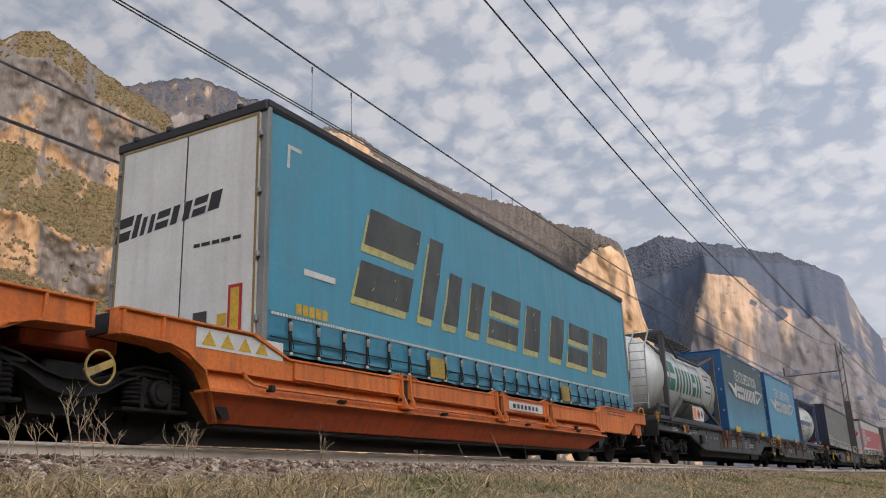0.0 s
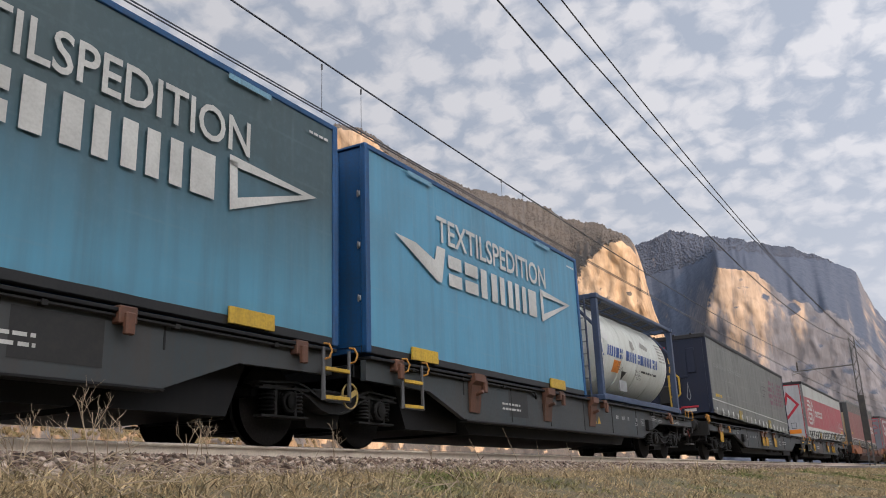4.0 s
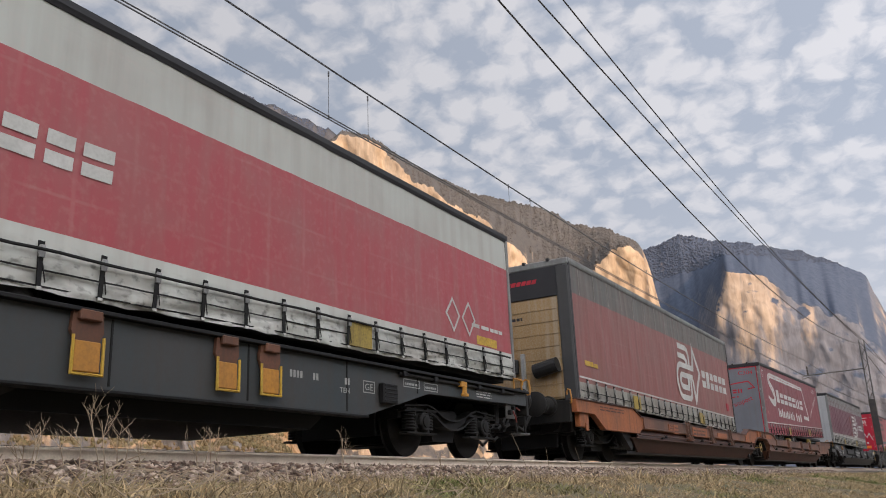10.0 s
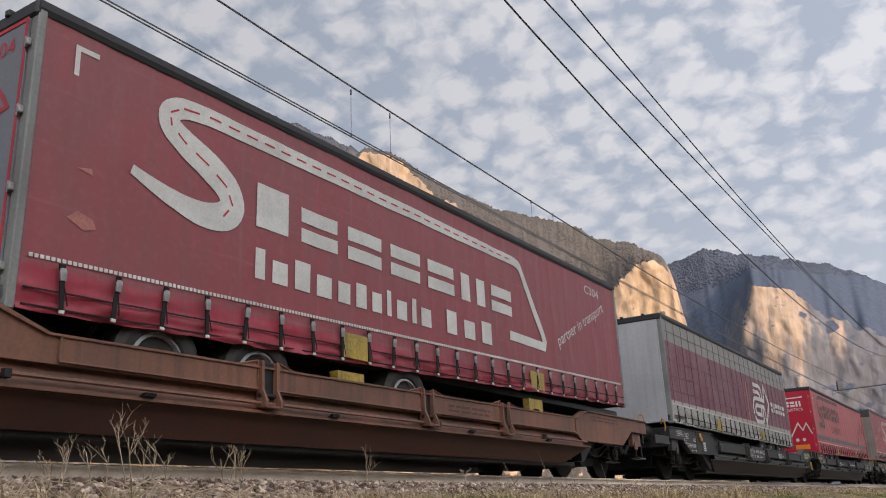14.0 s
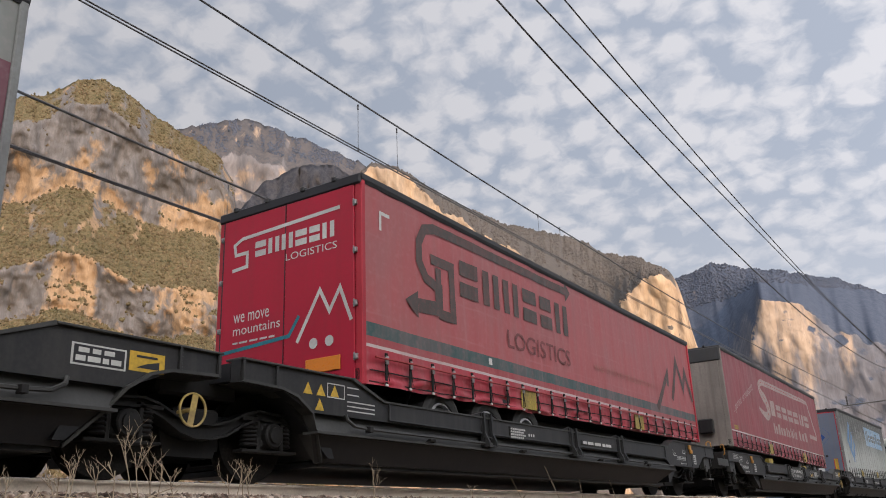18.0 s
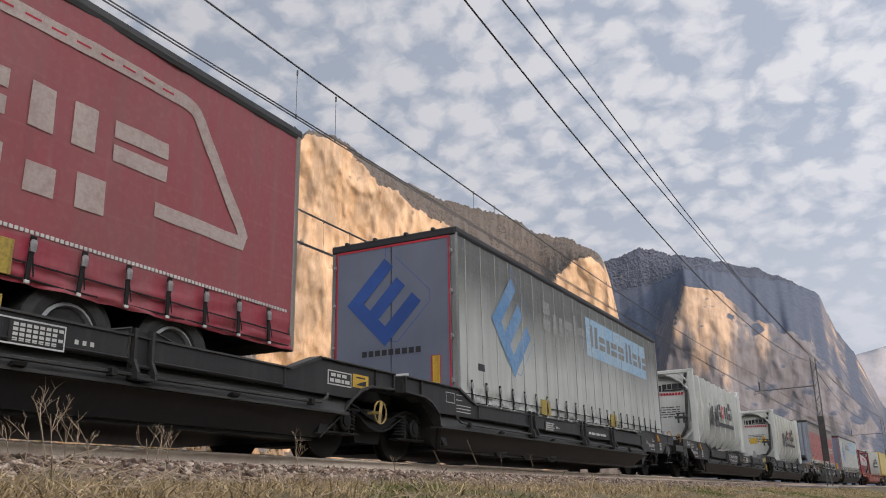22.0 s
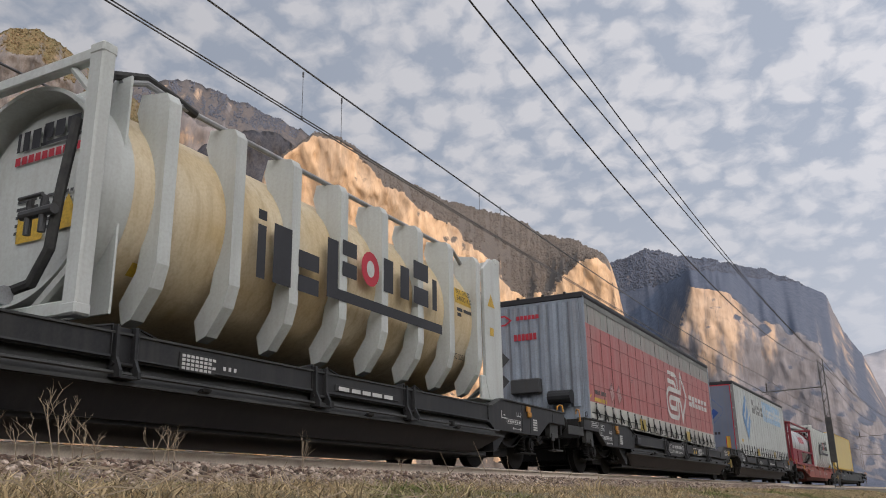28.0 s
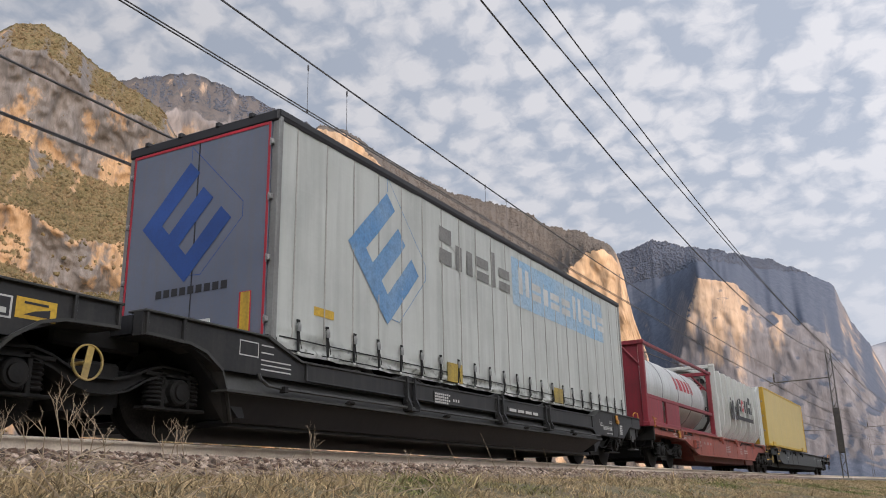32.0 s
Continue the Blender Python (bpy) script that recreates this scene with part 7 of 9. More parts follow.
LETTER_FAINT = paint("faint_white_print", (0.22, 0.22, 0.215), (0.17, 0.17, 0.165))
GREY_SOFT = paint("soft_grey_print", (0.36, 0.35, 0.32), (0.28, 0.27, 0.25))
LETTER_PINK = paint("faded_white_print", (0.46, 0.39, 0.36), (0.38, 0.30, 0.28), streak=0.4, dirt=(0.22, 0.12, 0.11))
SCUFF = paint("scuffed_red", (0.42, 0.17, 0.15), (0.34, 0.12, 0.11))
SEAM_DIM = paint("dim_seam", (0.20, 0.082, 0.095), (0.15, 0.05, 0.065))
SEAM_PALE = paint("pale_grey_seam", (0.46, 0.45, 0.42), None)
SEAM_PINK = paint("dark_pink_seam", (0.30, 0.10, 0.095), None)
TEAL_LINE = paint("teal_print", (0.03, 0.22, 0.28), None)
CYAN = curtain_mat("cyan_tarpaulin", [(1.5, (0.035, 0.20, 0.31)), (5, (0.06, 0.27, 0.39))], grime=(0.10, 0.17, 0.20), top_grime=0.25, streak=0.3)
GILT = paint("old_gold_paint", (0.30, 0.22, 0.09), (0.2, 0.15, 0.07))
PALE_POST = paint("grey_post_paint", (0.24, 0.25, 0.25), (0.15, 0.15, 0.155), dirt=(0.1, 0.09, 0.08), streak=0.5)
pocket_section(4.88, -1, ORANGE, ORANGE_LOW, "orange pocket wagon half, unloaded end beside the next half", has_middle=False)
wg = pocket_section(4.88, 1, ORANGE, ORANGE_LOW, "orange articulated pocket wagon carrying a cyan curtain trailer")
marks(wg, [rect(1.05, 2.35, 0.90, 1.10)], WHITE, 1.426, name="warning_panel", label="white panel with four warning triangles")
marks(wg, [[(a, 0.93), (a + 0.2, 0.93), (a + 0.1, 1.08)] for a in (1.12, 1.38, 1.64, 1.90)], YELLOW, 1.43, name="warning_triangle")
T, top, bot = semitrailer(7.05, 13.57, (4.03, 4.03), (1.02, 1.12), CYAN, "cyan curtain-sided trailer with a dark slanted word mark edged yellow", PALE_POST, WHITE, LETTER, True, wrinkle=1.6, border=GILT)
W = [1.35, 0.42, 1.25, 1.2, 1.9, 1.2, 1.0]
Hs = [1.32, 1.3, 0.86, 0.86, 0.86, 0.86, 0.86]
marks(T, blocks(1.68, 1.84, 1.0, W, 0.3, 0.31, Hs, "hlvhvhl"), SHADOW_YELLOW, 1.277, name="word_mark_edge", label="pale yellow offset edge of the word mark")
marks(T, blocks(1.76, 1.95, 1.0, W, 0.3, 0.31, Hs, "hlvhvhl"), INK_FADED, 1.281, name="word_mark", label="dark grey slanted word mark")
marks(T, blocks(-0.98, 2.74, 0.27, [0.26, 0.1, 0.22, 0.22, 0.32, 0.22, 0.18], 0.045, 0.35, [1.15, 1.1, 0.85, 0.85, 0.85, 0.85, 0.85], "hlvhvhl"), INK, 0.024, FRONT, "word_mark", turn=5)
text_bars(T, 0.19, 2.36, 0.024, 0.78, 0.11, 1, INK, FRONT, seed=3)
marks(T, [rect(0.78, 0.99, 1.12, 1.82)], RED, 0.031, FRONT, "marker_board")
marks(T, [rect(0.82, 0.95, 1.16, 1.78)], YELLOW, 0.034, FRONT, "marker_board")
marks(T, [rect(0.24, 0.46, 1.36, 1.56)], FRAME_GREY0, 0.031, FRONT, "plate")
marks(T, [rect(0.62, 0.76, 1.36, 1.5)], YELLOW, 0.031, FRONT, "sticker")
marks(T, blocks(0.59, 1.52, 0.13, [0.1] * 5, 0.025), YELLOW, 1.277, name="number_bars")
marks(T, [rect(0.38, 0.64, 3.55, 3.6), rect(0.38, 0.43, 3.3, 3.55)], LETTER, 1.277, name="corner_mark")
part("strap_scar", Mesh().box(1.268, 1.276, 0.72, 1.35, 2.02, 2.10, 0.002), LETTER, T, "pale scuff on the tarpaulin")

# slate-grey pair with two tanks and two swap bodies
flat_section(39.2, -1, "slate-grey container wagon half under a tank and a swap body")
flat_section(39.2, 1, "slate-grey container wagon half under a swap body and a white tank")
TANK_GREY = surface("brushed_tank_steel", (0.58, 0.60, 0.60), 0.42, 0.3, second=(0.50, 0.52, 0.52), scale=1.2, grain=30, streak=0.3, dirt=(0.2, 0.18, 0.16), bump=0.03)
TANK_WHITE = paint("white_tank_paint", (0.68, 0.70, 0.67), (0.60, 0.61, 0.57), dirt=(0.36, 0.35, 0.31), streak=0.35)
CREAM = paint("cream_silo_paint", (0.66, 0.57, 0.41), (0.56, 0.43, 0.24), dirt=(0.36, 0.25, 0.12), streak=0.5)
SILO_WHITE = paint("white_silo_paint", (0.54, 0.56, 0.54), (0.46, 0.48, 0.46), dirt=(0.34, 0.32, 0.30), streak=0.35)
LIGHT_PATCH = paint("pale_blue_patch", (0.22, 0.42, 0.56), None)
TEAL = paint("green_print", (0.02, 0.16, 0.12), None)
FRAME_GREY = paint("charcoal_frame_paint", (0.046, 0.047, 0.051), (0.06, 0.06, 0.062))
FRAME_BLUE = paint("blue_frame_paint", (0.06, 0.09, 0.17), (0.05, 0.07, 0.12))


def tank_profile(length, r, dome):
    p = [(0, 0.05)]
    for a in range(1, 8):
        p.append((dome * (1 - math.cos(radians(a * 90 / 7))), r * math.sin(radians(a * 90 / 7))))
    q = [(length - h, rr) for h, rr in reversed(p)]
    return p + q


def tank_container(s, length, z0, z1, tank_mat, frame_mat, label, r=1.12, dome=0.45, over=0.0, walkway=True, diagonal=True, walk_to=1.0):
    t = thing("tank_container", label, "tank", "tanks on the train")
    MOVERS.append((t, s))
    zc = z0 + 0.18 + r
    body = part("vessel", Mesh().lathe(tank_profile(length + 2 * over - 0.2, r, dome), 48, "y", (0, 0.1 - over, zc)), tank_mat, t, smooth=True)
    for y in [0.6 + i * (length - 1.2) / 4 for i in range(5)]:
        part("band", Mesh().lathe([(y - 0.03, r + 0.001), (y - 0.025, r + 0.012), (y + 0.025, r + 0.012), (y + 0.03, r + 0.001)], 48, "y", (0, 0, zc)), ALU if tank_mat is TANK_GREY else tank_mat, body)
    for y in (0.06, length - 0.06):
        for sx in (-1, 1):
            part("post", Mesh().box(sx * 1.16 - 0.07, sx * 1.16 + 0.07, y - 0.07, y + 0.07, z0, z1, 0.012), frame_mat, t)
            for z in (z0, z1 - 0.12):
                part("corner_casting", Mesh().box(sx * 1.17 - 0.09, sx * 1.17 + 0.09, y - 0.09, y + 0.09, z, z + 0.12, 0.015), frame_mat, t)
        part("end_beam", Mesh().box(-1.1, 1.1, y - 0.05, y + 0.05, z1 - 0.12, z1, 0.01), frame_mat, t)
        part("end_beam", Mesh().box(-1.1, 1.1, y - 0.05, y + 0.05, z0, z0 + 0.14, 0.01), frame_mat, t)
        for sx in (-1, 1):
            part("corner_stay", Mesh().tube((sx * 1.1, y, z1 - 0.7), (sx * 0.55, y, z1 - 0.08), 0.04, 6), frame_mat, t)
    for sx in (-1, 1):
        part("bottom_rail", Mesh().box(sx * 1.19 - 0.06, sx * 1.19 + 0.06, 0.1, length - 0.1, z0 + 0.02, z0 + 0.15, 0.01), frame_mat, t)
        if diagonal:
            part("diagonal", Mesh().tube((sx * 1.2, 0.1, z0 + 0.1), (sx * 1.12, length * 0.28, z0 + 0.75), 0.06, 6).tube((sx * 1.12, length * 0.28, z0 + 0.75), (sx * 1.12, length * 0.68, z0 + 0.75), 0.06, 6).tube((sx * 1.12, length * 0.68, z0 + 0.75), (sx * 1.2, length - 0.1, z0 + 0.1), 0.06, 6), frame_mat, t)
            part("upper_rail", Mesh().tube((sx * 1.18, 0.1, z1 - 0.1), (sx * 1.08, length * 0.3, z1 - 0.55), 0.05, 6).tube((sx * 1.08, length * 0.3, z1 - 0.55), (sx * 1.08, length * 0.72, z1 - 0.55), 0.05, 6).tube((sx * 1.08, length * 0.72, z1 - 0.55), (sx * 1.18, length - 0.1, z1 - 0.1), 0.05, 6), frame_mat, t)
        else:
            part("upper_rail", Mesh().box(sx * 1.19 - 0.05, sx * 1.19 + 0.05, 0.1, length - 0.1, z1 - 0.1, z1 - 0.01, 0.01), frame_mat, t)
    if walkway:
        g = Mesh()
        y = 0.3
        end_ = (length - 0.3) * walk_to
        while y < end_:
            g.box(0.45, 1.05, y, y + 0.012, z1 - 0.05, z1 - 0.02, 0.001)
            y += 0.06
        for x in (0.45, 0.75, 1.05):
            g.box(x - 0.012, x + 0.012, 0.3, end_, z1 - 0.055, z1 - 0.015, 0.002)
        part("walkway", g, FRAME_GREY, t, "dark grating walkway")
        for i in range(8):
            y = 0.5 + i * (end_ - 0.7) / 7
            part("walkway_bracket", Mesh().path([(1.15, y, z1 - 0.02), (1.15, y, z1 - 0.14), (0.9, y, z1 - 0.2), (0.6, y, z1 - 0.06)], 0.02), frame_mat, t)
    return t, zc, r


def on_vessel(t, zc, r, polys, material, name="print", out=0.006, label=""):
    """Flat marks laid on the round side of a vessel: u along it, v the height."""
    if name in APART and len(polys) > 1:
        return [on_vessel(t, zc, r, [p], material, name, out, label) for p in polys][0]
    name = APART.get(name, name)
    m = Mesh()
    for p in polys:
        us = [q[0] for q in p]
        n = 6
        rows = []
        if len(p) == 4:
            for i in range(n + 1):
                f = i / n
                rows.append([(p[0][0] + (p[3][0] - p[0][0]) * f, p[0][1] + (p[3][1] - p[0][1]) * f), (p[1][0] + (p[2][0] - p[1][0]) * f, p[1][1] + (p[2][1] - p[1][1]) * f)])
            for a, b in zip(rows, rows[1:]):
                quad = [a[0], a[1], b[1], b[0]]
                m.face_set([(math.sqrt(max(0.0, (r + out) ** 2 - (q[1] - zc) ** 2)), q[0], q[1]) for q in quad], [(0, 1, 2, 3)])
        else:
            m.face_set([(math.sqrt(max(0.0, (r + out + 0.004) ** 2 - (q[1] - zc) ** 2)), q[0], q[1]) for q in p], [tuple(range(len(p)))])
    return part(name, m.mesh(name, material, fix=False), material, t, label)


def diamond(u, v, s):
    return [(u, v - s), (u + s, v), (u, v + s), (u - s, v)]


T, zc, r = tank_container(24.05, 6.35, 1.12, 3.72, TANK_GREY, FRAME_GREY, "grey steel tank container with green bars in an open frame", 1.17, 0.55, 0.95, walk_to=0.62)
on_vessel(T, zc, r, blocks(0.32, 2.08, 0.85, [0.85, 0.22, 0.55, 0.55, 0.42, 0.55], 0.17, 0, [1.0, 0.85, 0.85, 0.85, 0.85, 0.85], "hlvvhv"), TEAL, "word_mark", label="dark green word mark")
brd = part("hazard_board", Mesh().box(1.215, 1.23, 2.62, 3.95, 1.30, 1.73, 0.004), WHITE, T, "white board with hazard signs")
marks(brd, [rect(2.66, 3.0, 1.35, 1.68)], GLASSY, 1.233, name="hazard_plate")
marks(brd, [diamond(3.28, 1.515, 0.19)], RED, 1.233, name="hazard_diamond")
marks(brd, [diamond(3.70, 1.515, 0.13)], FRAME_GREY, 1.233, name="hazard_diamond")
on_vessel(T, zc, r, blocks(4.95, 2.85, 0.07, [0.3, 0.25, 0.2], 0.06) + blocks(5.0, 2.72, 0.07, [0.4], 0.06) + blocks(5.0, 2.5, 0.06, [0.2, 0.3], 0.06) + blocks(4.8, 2.3, 0.06, [0.4, 0.3], 0.06), INK, "small_print")
on_vessel(T, zc, r, [[(4.72, 2.72), (5.0, 2.72), (4.86, 2.95)]], YELLOW, "warning_triangle")
on_vessel(T, zc, r, [rect(5.15, 5.55, 1.85, 1.93)], YELLOW, "yellow_label")
lad = part("ladder", Mesh().path([(0.5, -1.08, 1.45), (0.5, -0.92, 3.2), (0.5, -0.3, 3.72), (0.5, 0.1, 3.78)], 0.022).path([(0.92, -0.98, 1.45), (0.92, -0.82, 3.2), (0.92, -0.3, 3.72), (0.92, 0.1, 3.78)], 0.022), ALU, T)
for i in range(8):
    part("rung", Mesh().tube((0.5, -1.07 + 0.018 * i, 1.6 + 0.24 * i), (0.92, -0.97 + 0.018 * i, 1.6 + 0.24 * i), 0.015), ALU, lad)
part("front_cradle", Mesh().box(-1.2, 1.2, -0.95, -0.85, 1.16, 1.26, 0.01).box(1.1, 1.22, -0.95, 0.05, 1.16, 1.26, 0.01).box(-1.22, -1.1, -0.95, 0.05, 1.16, 1.26, 0.01).box(1.12, 1.2, -0.93, -0.85, 1.26, 1.55, 0.01).box(1.12, 1.2, -0.93, 0.05, 1.5, 1.58, 0.01), FRAME_GREY, T)


def on_dome(polys, material, name):
    """Marks on the bulging front of the vessel."""
    if name in APART and len(polys) > 1:
        return [on_dome([p], material, name) for p in polys][0]
    name = APART.get(name, name)
    m = Mesh()
    for p in polys:
        m.face_set([(a, -0.85 + 0.55 * (1 - math.sqrt(max(0.0, 1 - (a * a + (b - zc) ** 2) / (r * r)))) - 0.012, b) for a, b in p], [tuple(range(len(p)))])
    return part(name, m.mesh(name, material, fix=False), material, T)


on_dome([diamond(0.12, 1.88, 0.2)], RED, "hazard_diamond")
on_dome([diamond(-0.38, 1.72, 0.17)], FRAME_GREY, "hazard_diamond")
on_dome([diamond(-0.78, 1.72, 0.13)], WHITE, "hazard_diamond")
on_dome(blocks(-0.82, 2.25, 0.3, [0.26, 0.07, 0.18, 0.18, 0.15, 0.18], 0.045, 0, [1.15, 1, 1, 1, 1, 1], "hlvvhv"), INK, "word_mark")
on_dome([[(-0.35, 2.62), (-0.1, 2.62), (-0.22, 2.84)], [(0.05, 2.62), (0.3, 2.62), (0.18, 2.84)]], YELLOW, "warning_triangle")
on_dome(blocks(-0.6, 3.05, 0.08, [0.2, 0.18, 0.2], 0.05), INK, "number_bars")
on_dome(blocks(-0.5, 2.12, 0.05, [0.3, 0.25], 0.05) + blocks(-0.45, 2.03, 0.05, [0.25, 0.2], 0.05), FRAME_GREY, "small_print")

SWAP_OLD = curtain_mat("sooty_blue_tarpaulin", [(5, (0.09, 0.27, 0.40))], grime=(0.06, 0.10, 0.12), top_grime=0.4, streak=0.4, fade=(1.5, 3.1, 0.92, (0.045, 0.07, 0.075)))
SWAP_BLUE = curtain_mat("blue_tarpaulin", [(5, (0.10, 0.30, 0.46))], grime=(0.09, 0.14, 0.17), top_grime=0.3, streak=0.3)
SWAP_STEEL = paint("blue_steel_paint", (0.014, 0.085, 0.24), (0.014, 0.07, 0.18))


def swap_body(s, ln, z0, z1, cur, steel, label, dark_top=False):
    t = thing("swap_body", label, "container", "swap bodies on the train")
    MOVERS.append((t, s))
    for sx in (1, -1):
        verts, faces = [], []
        ny, nz = 90, 14
        for i in range(ny):
            y = 0.09 + (ln - 0.18) * i / (ny - 1)
            for j in range(nz):
                v = j / (nz - 1)
                verts.append((sx * (1.255 + 0.008 * noise.noise(Vector((y * 1.8, v * 1.2, s))) + 0.02 * noise.noise(Vector((y * 0.6, v, s + 3))) * (1 - v) * v), y, z0 + 0.1 + (z1 - z0 - 0.16) * v))
        for i in range(ny - 1):
            for j in range(nz - 1):
                a = i * nz + j
                q = (a, a + nz, a + nz + 1, a + 1)
                faces.append(q if sx > 0 else q[::-1])
        part("curtain", big_mesh("curtain", verts, faces, cur, True), cur, t)
        part("roof_rail", Mesh().box(sx * 1.235 - 0.04, sx * 1.235 + 0.04, 0, ln, z1 - 0.08, z1, 0.01), steel, t)
        part("side_rail", Mesh().box(sx * 1.22 - 0.05, sx * 1.22 + 0.04, 0, ln, z0, z0 + 0.11, 0.01), BLACK_LOW if steel is not YELLOW else steel, t)
        for y in (0, ln - 0.1):
            part("corner_post", Mesh().box(sx * 1.23 - 0.05, sx * 1.23 + 0.05, y, y + 0.1, z0, z1 - 0.02, 0.012), steel, t)
    part("roof", Mesh().box(-1.2, 1.2, 0, ln, z1 - 0.04, z1 - 0.005, 0.005), steel, t)
    end = Mesh().box(-1.18, 1.18, 0.03, 0.07, z0 + 0.1, z1 - 0.05, 0.005)
    part("front_wall", end, steel, t)
    for x in (-0.8, -0.4, 0, 0.4, 0.8):
        part("lock_bar", Mesh().tube((x, 0.01, z0 + 0.15), (x, 0.01, z1 - 0.1), 0.018, 8), steel, t)
    for z in (0.25, 0.5, 0.75):
        part("hinge", HINGE, STRAP_GREY, t, at=pose(1.16, 0.02, z0 + (z1 - z0) * z, 0, 0, -90))
    part("rear_wall", Mesh().box(-1.18, 1.18, ln - 0.07, ln - 0.03, z0 + 0.1, z1 - 0.05, 0.005), steel, t)
    part("floor", Mesh().box(-1.15, 1.15, 0.05, ln - 0.05, z0 + 0.02, z0 + 0.1, 0.005), steel, t)
    for y in (1.41, ln - 1.55):
        part("grapple_plate", Mesh().box(1.272, 1.305, y - 0.35, y + 0.35, z0 + 0.02, z0 + 0.2, 0.004), YELLOW, t, "yellow lifting plate")
    return t


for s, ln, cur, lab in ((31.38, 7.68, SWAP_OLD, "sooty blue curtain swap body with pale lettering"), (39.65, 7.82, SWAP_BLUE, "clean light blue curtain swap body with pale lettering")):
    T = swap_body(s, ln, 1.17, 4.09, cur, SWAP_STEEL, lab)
    text(T, "TEXTILSPEDITION", 1.88, 3.1, 1.285, 0.42, 4.15, LETTER, bold=0.012)
    wing = [[(0.69, 2.95), (1.85, 2.46), (1.98, 2.46), (2.12, 3.02), (1.86, 3.02), (1.78, 2.78), (1.25, 2.93)]] + blocks(2.2, 2.46, 0.49, [0.42, 0.44, 0.6, 0.5, 0.46, 0.34], 0.11, 0, None, "hhvvvl")
    marks(T, wing, LETTER, 1.285, name="word_mark", label="white winged word mark")
    marks(T, stroke([(5.72, 2.99), (7.1, 2.95), (5.8, 2.5), (5.78, 2.99)], 0.12), LETTER, 1.285, name="arrow_mark")
    for u in (1.4, 6.0):
        marks(T, [rect(u - 0.35, u + 0.35, 3.93, 4.0)], LIGHT_PATCH, 1.30, name="patch")
    text_bars(T, ln - 0.6, 3.8, 1.285, 0.4, 0.08, 1, LETTER, seed=5)

T, zc, r = tank_container(48.58, 6.0, 1.17, 3.56, TANK_WHITE, FRAME_BLUE, "white tank container in a dark blue frame with grating walkway", 1.12, 0.4, 0.0, True, False)
on_vessel(T, zc, r, blocks(0.79, 2.26, 0.24, [0.22, 0.26, 0.2, 0.24], 0.055, 0.1, None, "vvlh") + blocks(2.1, 2.26, 0.24, [0.2, 0.22, 0.24, 0.22, 0.2, 0.22, 0.08, 0.24, 0.18, 0.22], 0.055, 0.1, None, "lvvhlvlvhv"), BLUE, "word_mark", label="dark blue slanted word mark")
on_vessel(T, zc, r, [[(0.34, 2.3), (0.42, 2.22), (0.5, 2.3), (0.42, 2.5)], [(0.5, 2.22), (0.66, 2.22), (0.6, 2.32)]], BLUE, "emblem")
on_vessel(T, zc, r, [rect(1.28, 1.75, 1.93, 2.2)], GLASSY, "hazard_plate", label="orange hazard plate")
text(T, "80", 1.42, 2.08, r + 0.02, 0.09, 0.2, INK)
text(T, "2215", 1.34, 1.96, r + 0.02, 0.09, 0.36, INK)
on_vessel(T, zc, r, [[(1.93, 2.0), (2.12, 1.8), (2.31, 2.0)]], INK, "hazard_diamond")
for i, wd in enumerate(("MALEIC", "ANHYDRIDE", "MOLTEN")):
    text(T, wd, 2.66 if i != 1 else 2.62, 2.02 - 0.085 * i, r + 0.014, 0.06, 0.36 if i != 1 else 0.44, INK)
part("clip_board", Mesh().box(1.13, 1.145, 1.36, 1.87, 1.47, 1.73, 0.003), ALU, T, "blank metal plate")
on_vessel(T, zc, r, blocks(3.35, 2.08, 0.05, [0.32, 0.1, 0.15, 0.2, 0.25], 0.06), INK, "small_print")
on_vessel(T, zc, r, sum([blocks(4.85, 2.95 - 0.09 * i, 0.045, [0.25 + 0.03 * (i % 3), 0.3], 0.05) for i in range(6)], []), GREY_SOFT, "small_print")
on_vessel(T, zc, r, [[(5.72, 2.55), (5.9, 2.55), (5.81, 2.75)], rect(5.75, 5.87, 2.3, 2.48)], YELLOW, "warning_triangle")
on_vessel(T, zc, r, [[(0.45, 2.62), (0.8, 2.56), (0.9, 2.68), (0.7, 2.78), (0.5, 2.75)]], WHITE, "torn_sticker", 0.01)
on_vessel(T, zc, r, [[(2.45, 2.62), (2.62, 2.55), (2.8, 2.6), (2.75, 2.78), (2.55, 2.82)], [(3.3, 2.72), (3.9, 2.66), (3.95, 2.78), (3.45, 2.88)]], GREY_SOFT, "torn_sticker", 0.01)
lad = part("ladder", Mesh().tube((0.55, -0.02, 1.2), (0.55, -0.02, 3.5), 0.022).tube((0.95, -0.02, 1.2), (0.95, -0.02, 3.5), 0.022), FRAME_BLUE, T)
for i in range(8):
    part("rung", Mesh().tube((0.55, -0.02, 1.4 + 0.27 * i), (0.95, -0.02, 1.4 + 0.27 * i), 0.016), ALU, lad)
text_bars(T, -0.9, 2.5, -0.09, 1.1, 0.8, 7, INK, FRONT, seed=12)
part("valve_box", Mesh().box(-0.8, 0.3, -0.03, 0.1, 1.35, 2.2, 0.04), BLACK_LOW, T)

# second slate-grey pair: a black trailer and a red and white one
flat_section(74.05, -1, "slate-grey pocket wagon half under a dark grey trailer")
flat_section(74.05, 1, "slate-grey pocket wagon half under a red and white trailer")
DGREY = curtain_mat("dark_grey_tarpaulin", [(5, (0.125, 0.126, 0.118))], grime=(0.23, 0.22, 0.20), top_grime=0.5, streak=0.5, grid=0.22)
NAVY = paint("navy_headboard", (0.012, 0.018, 0.042), (0.018, 0.022, 0.042), dirt=(0.02, 0.022, 0.03))
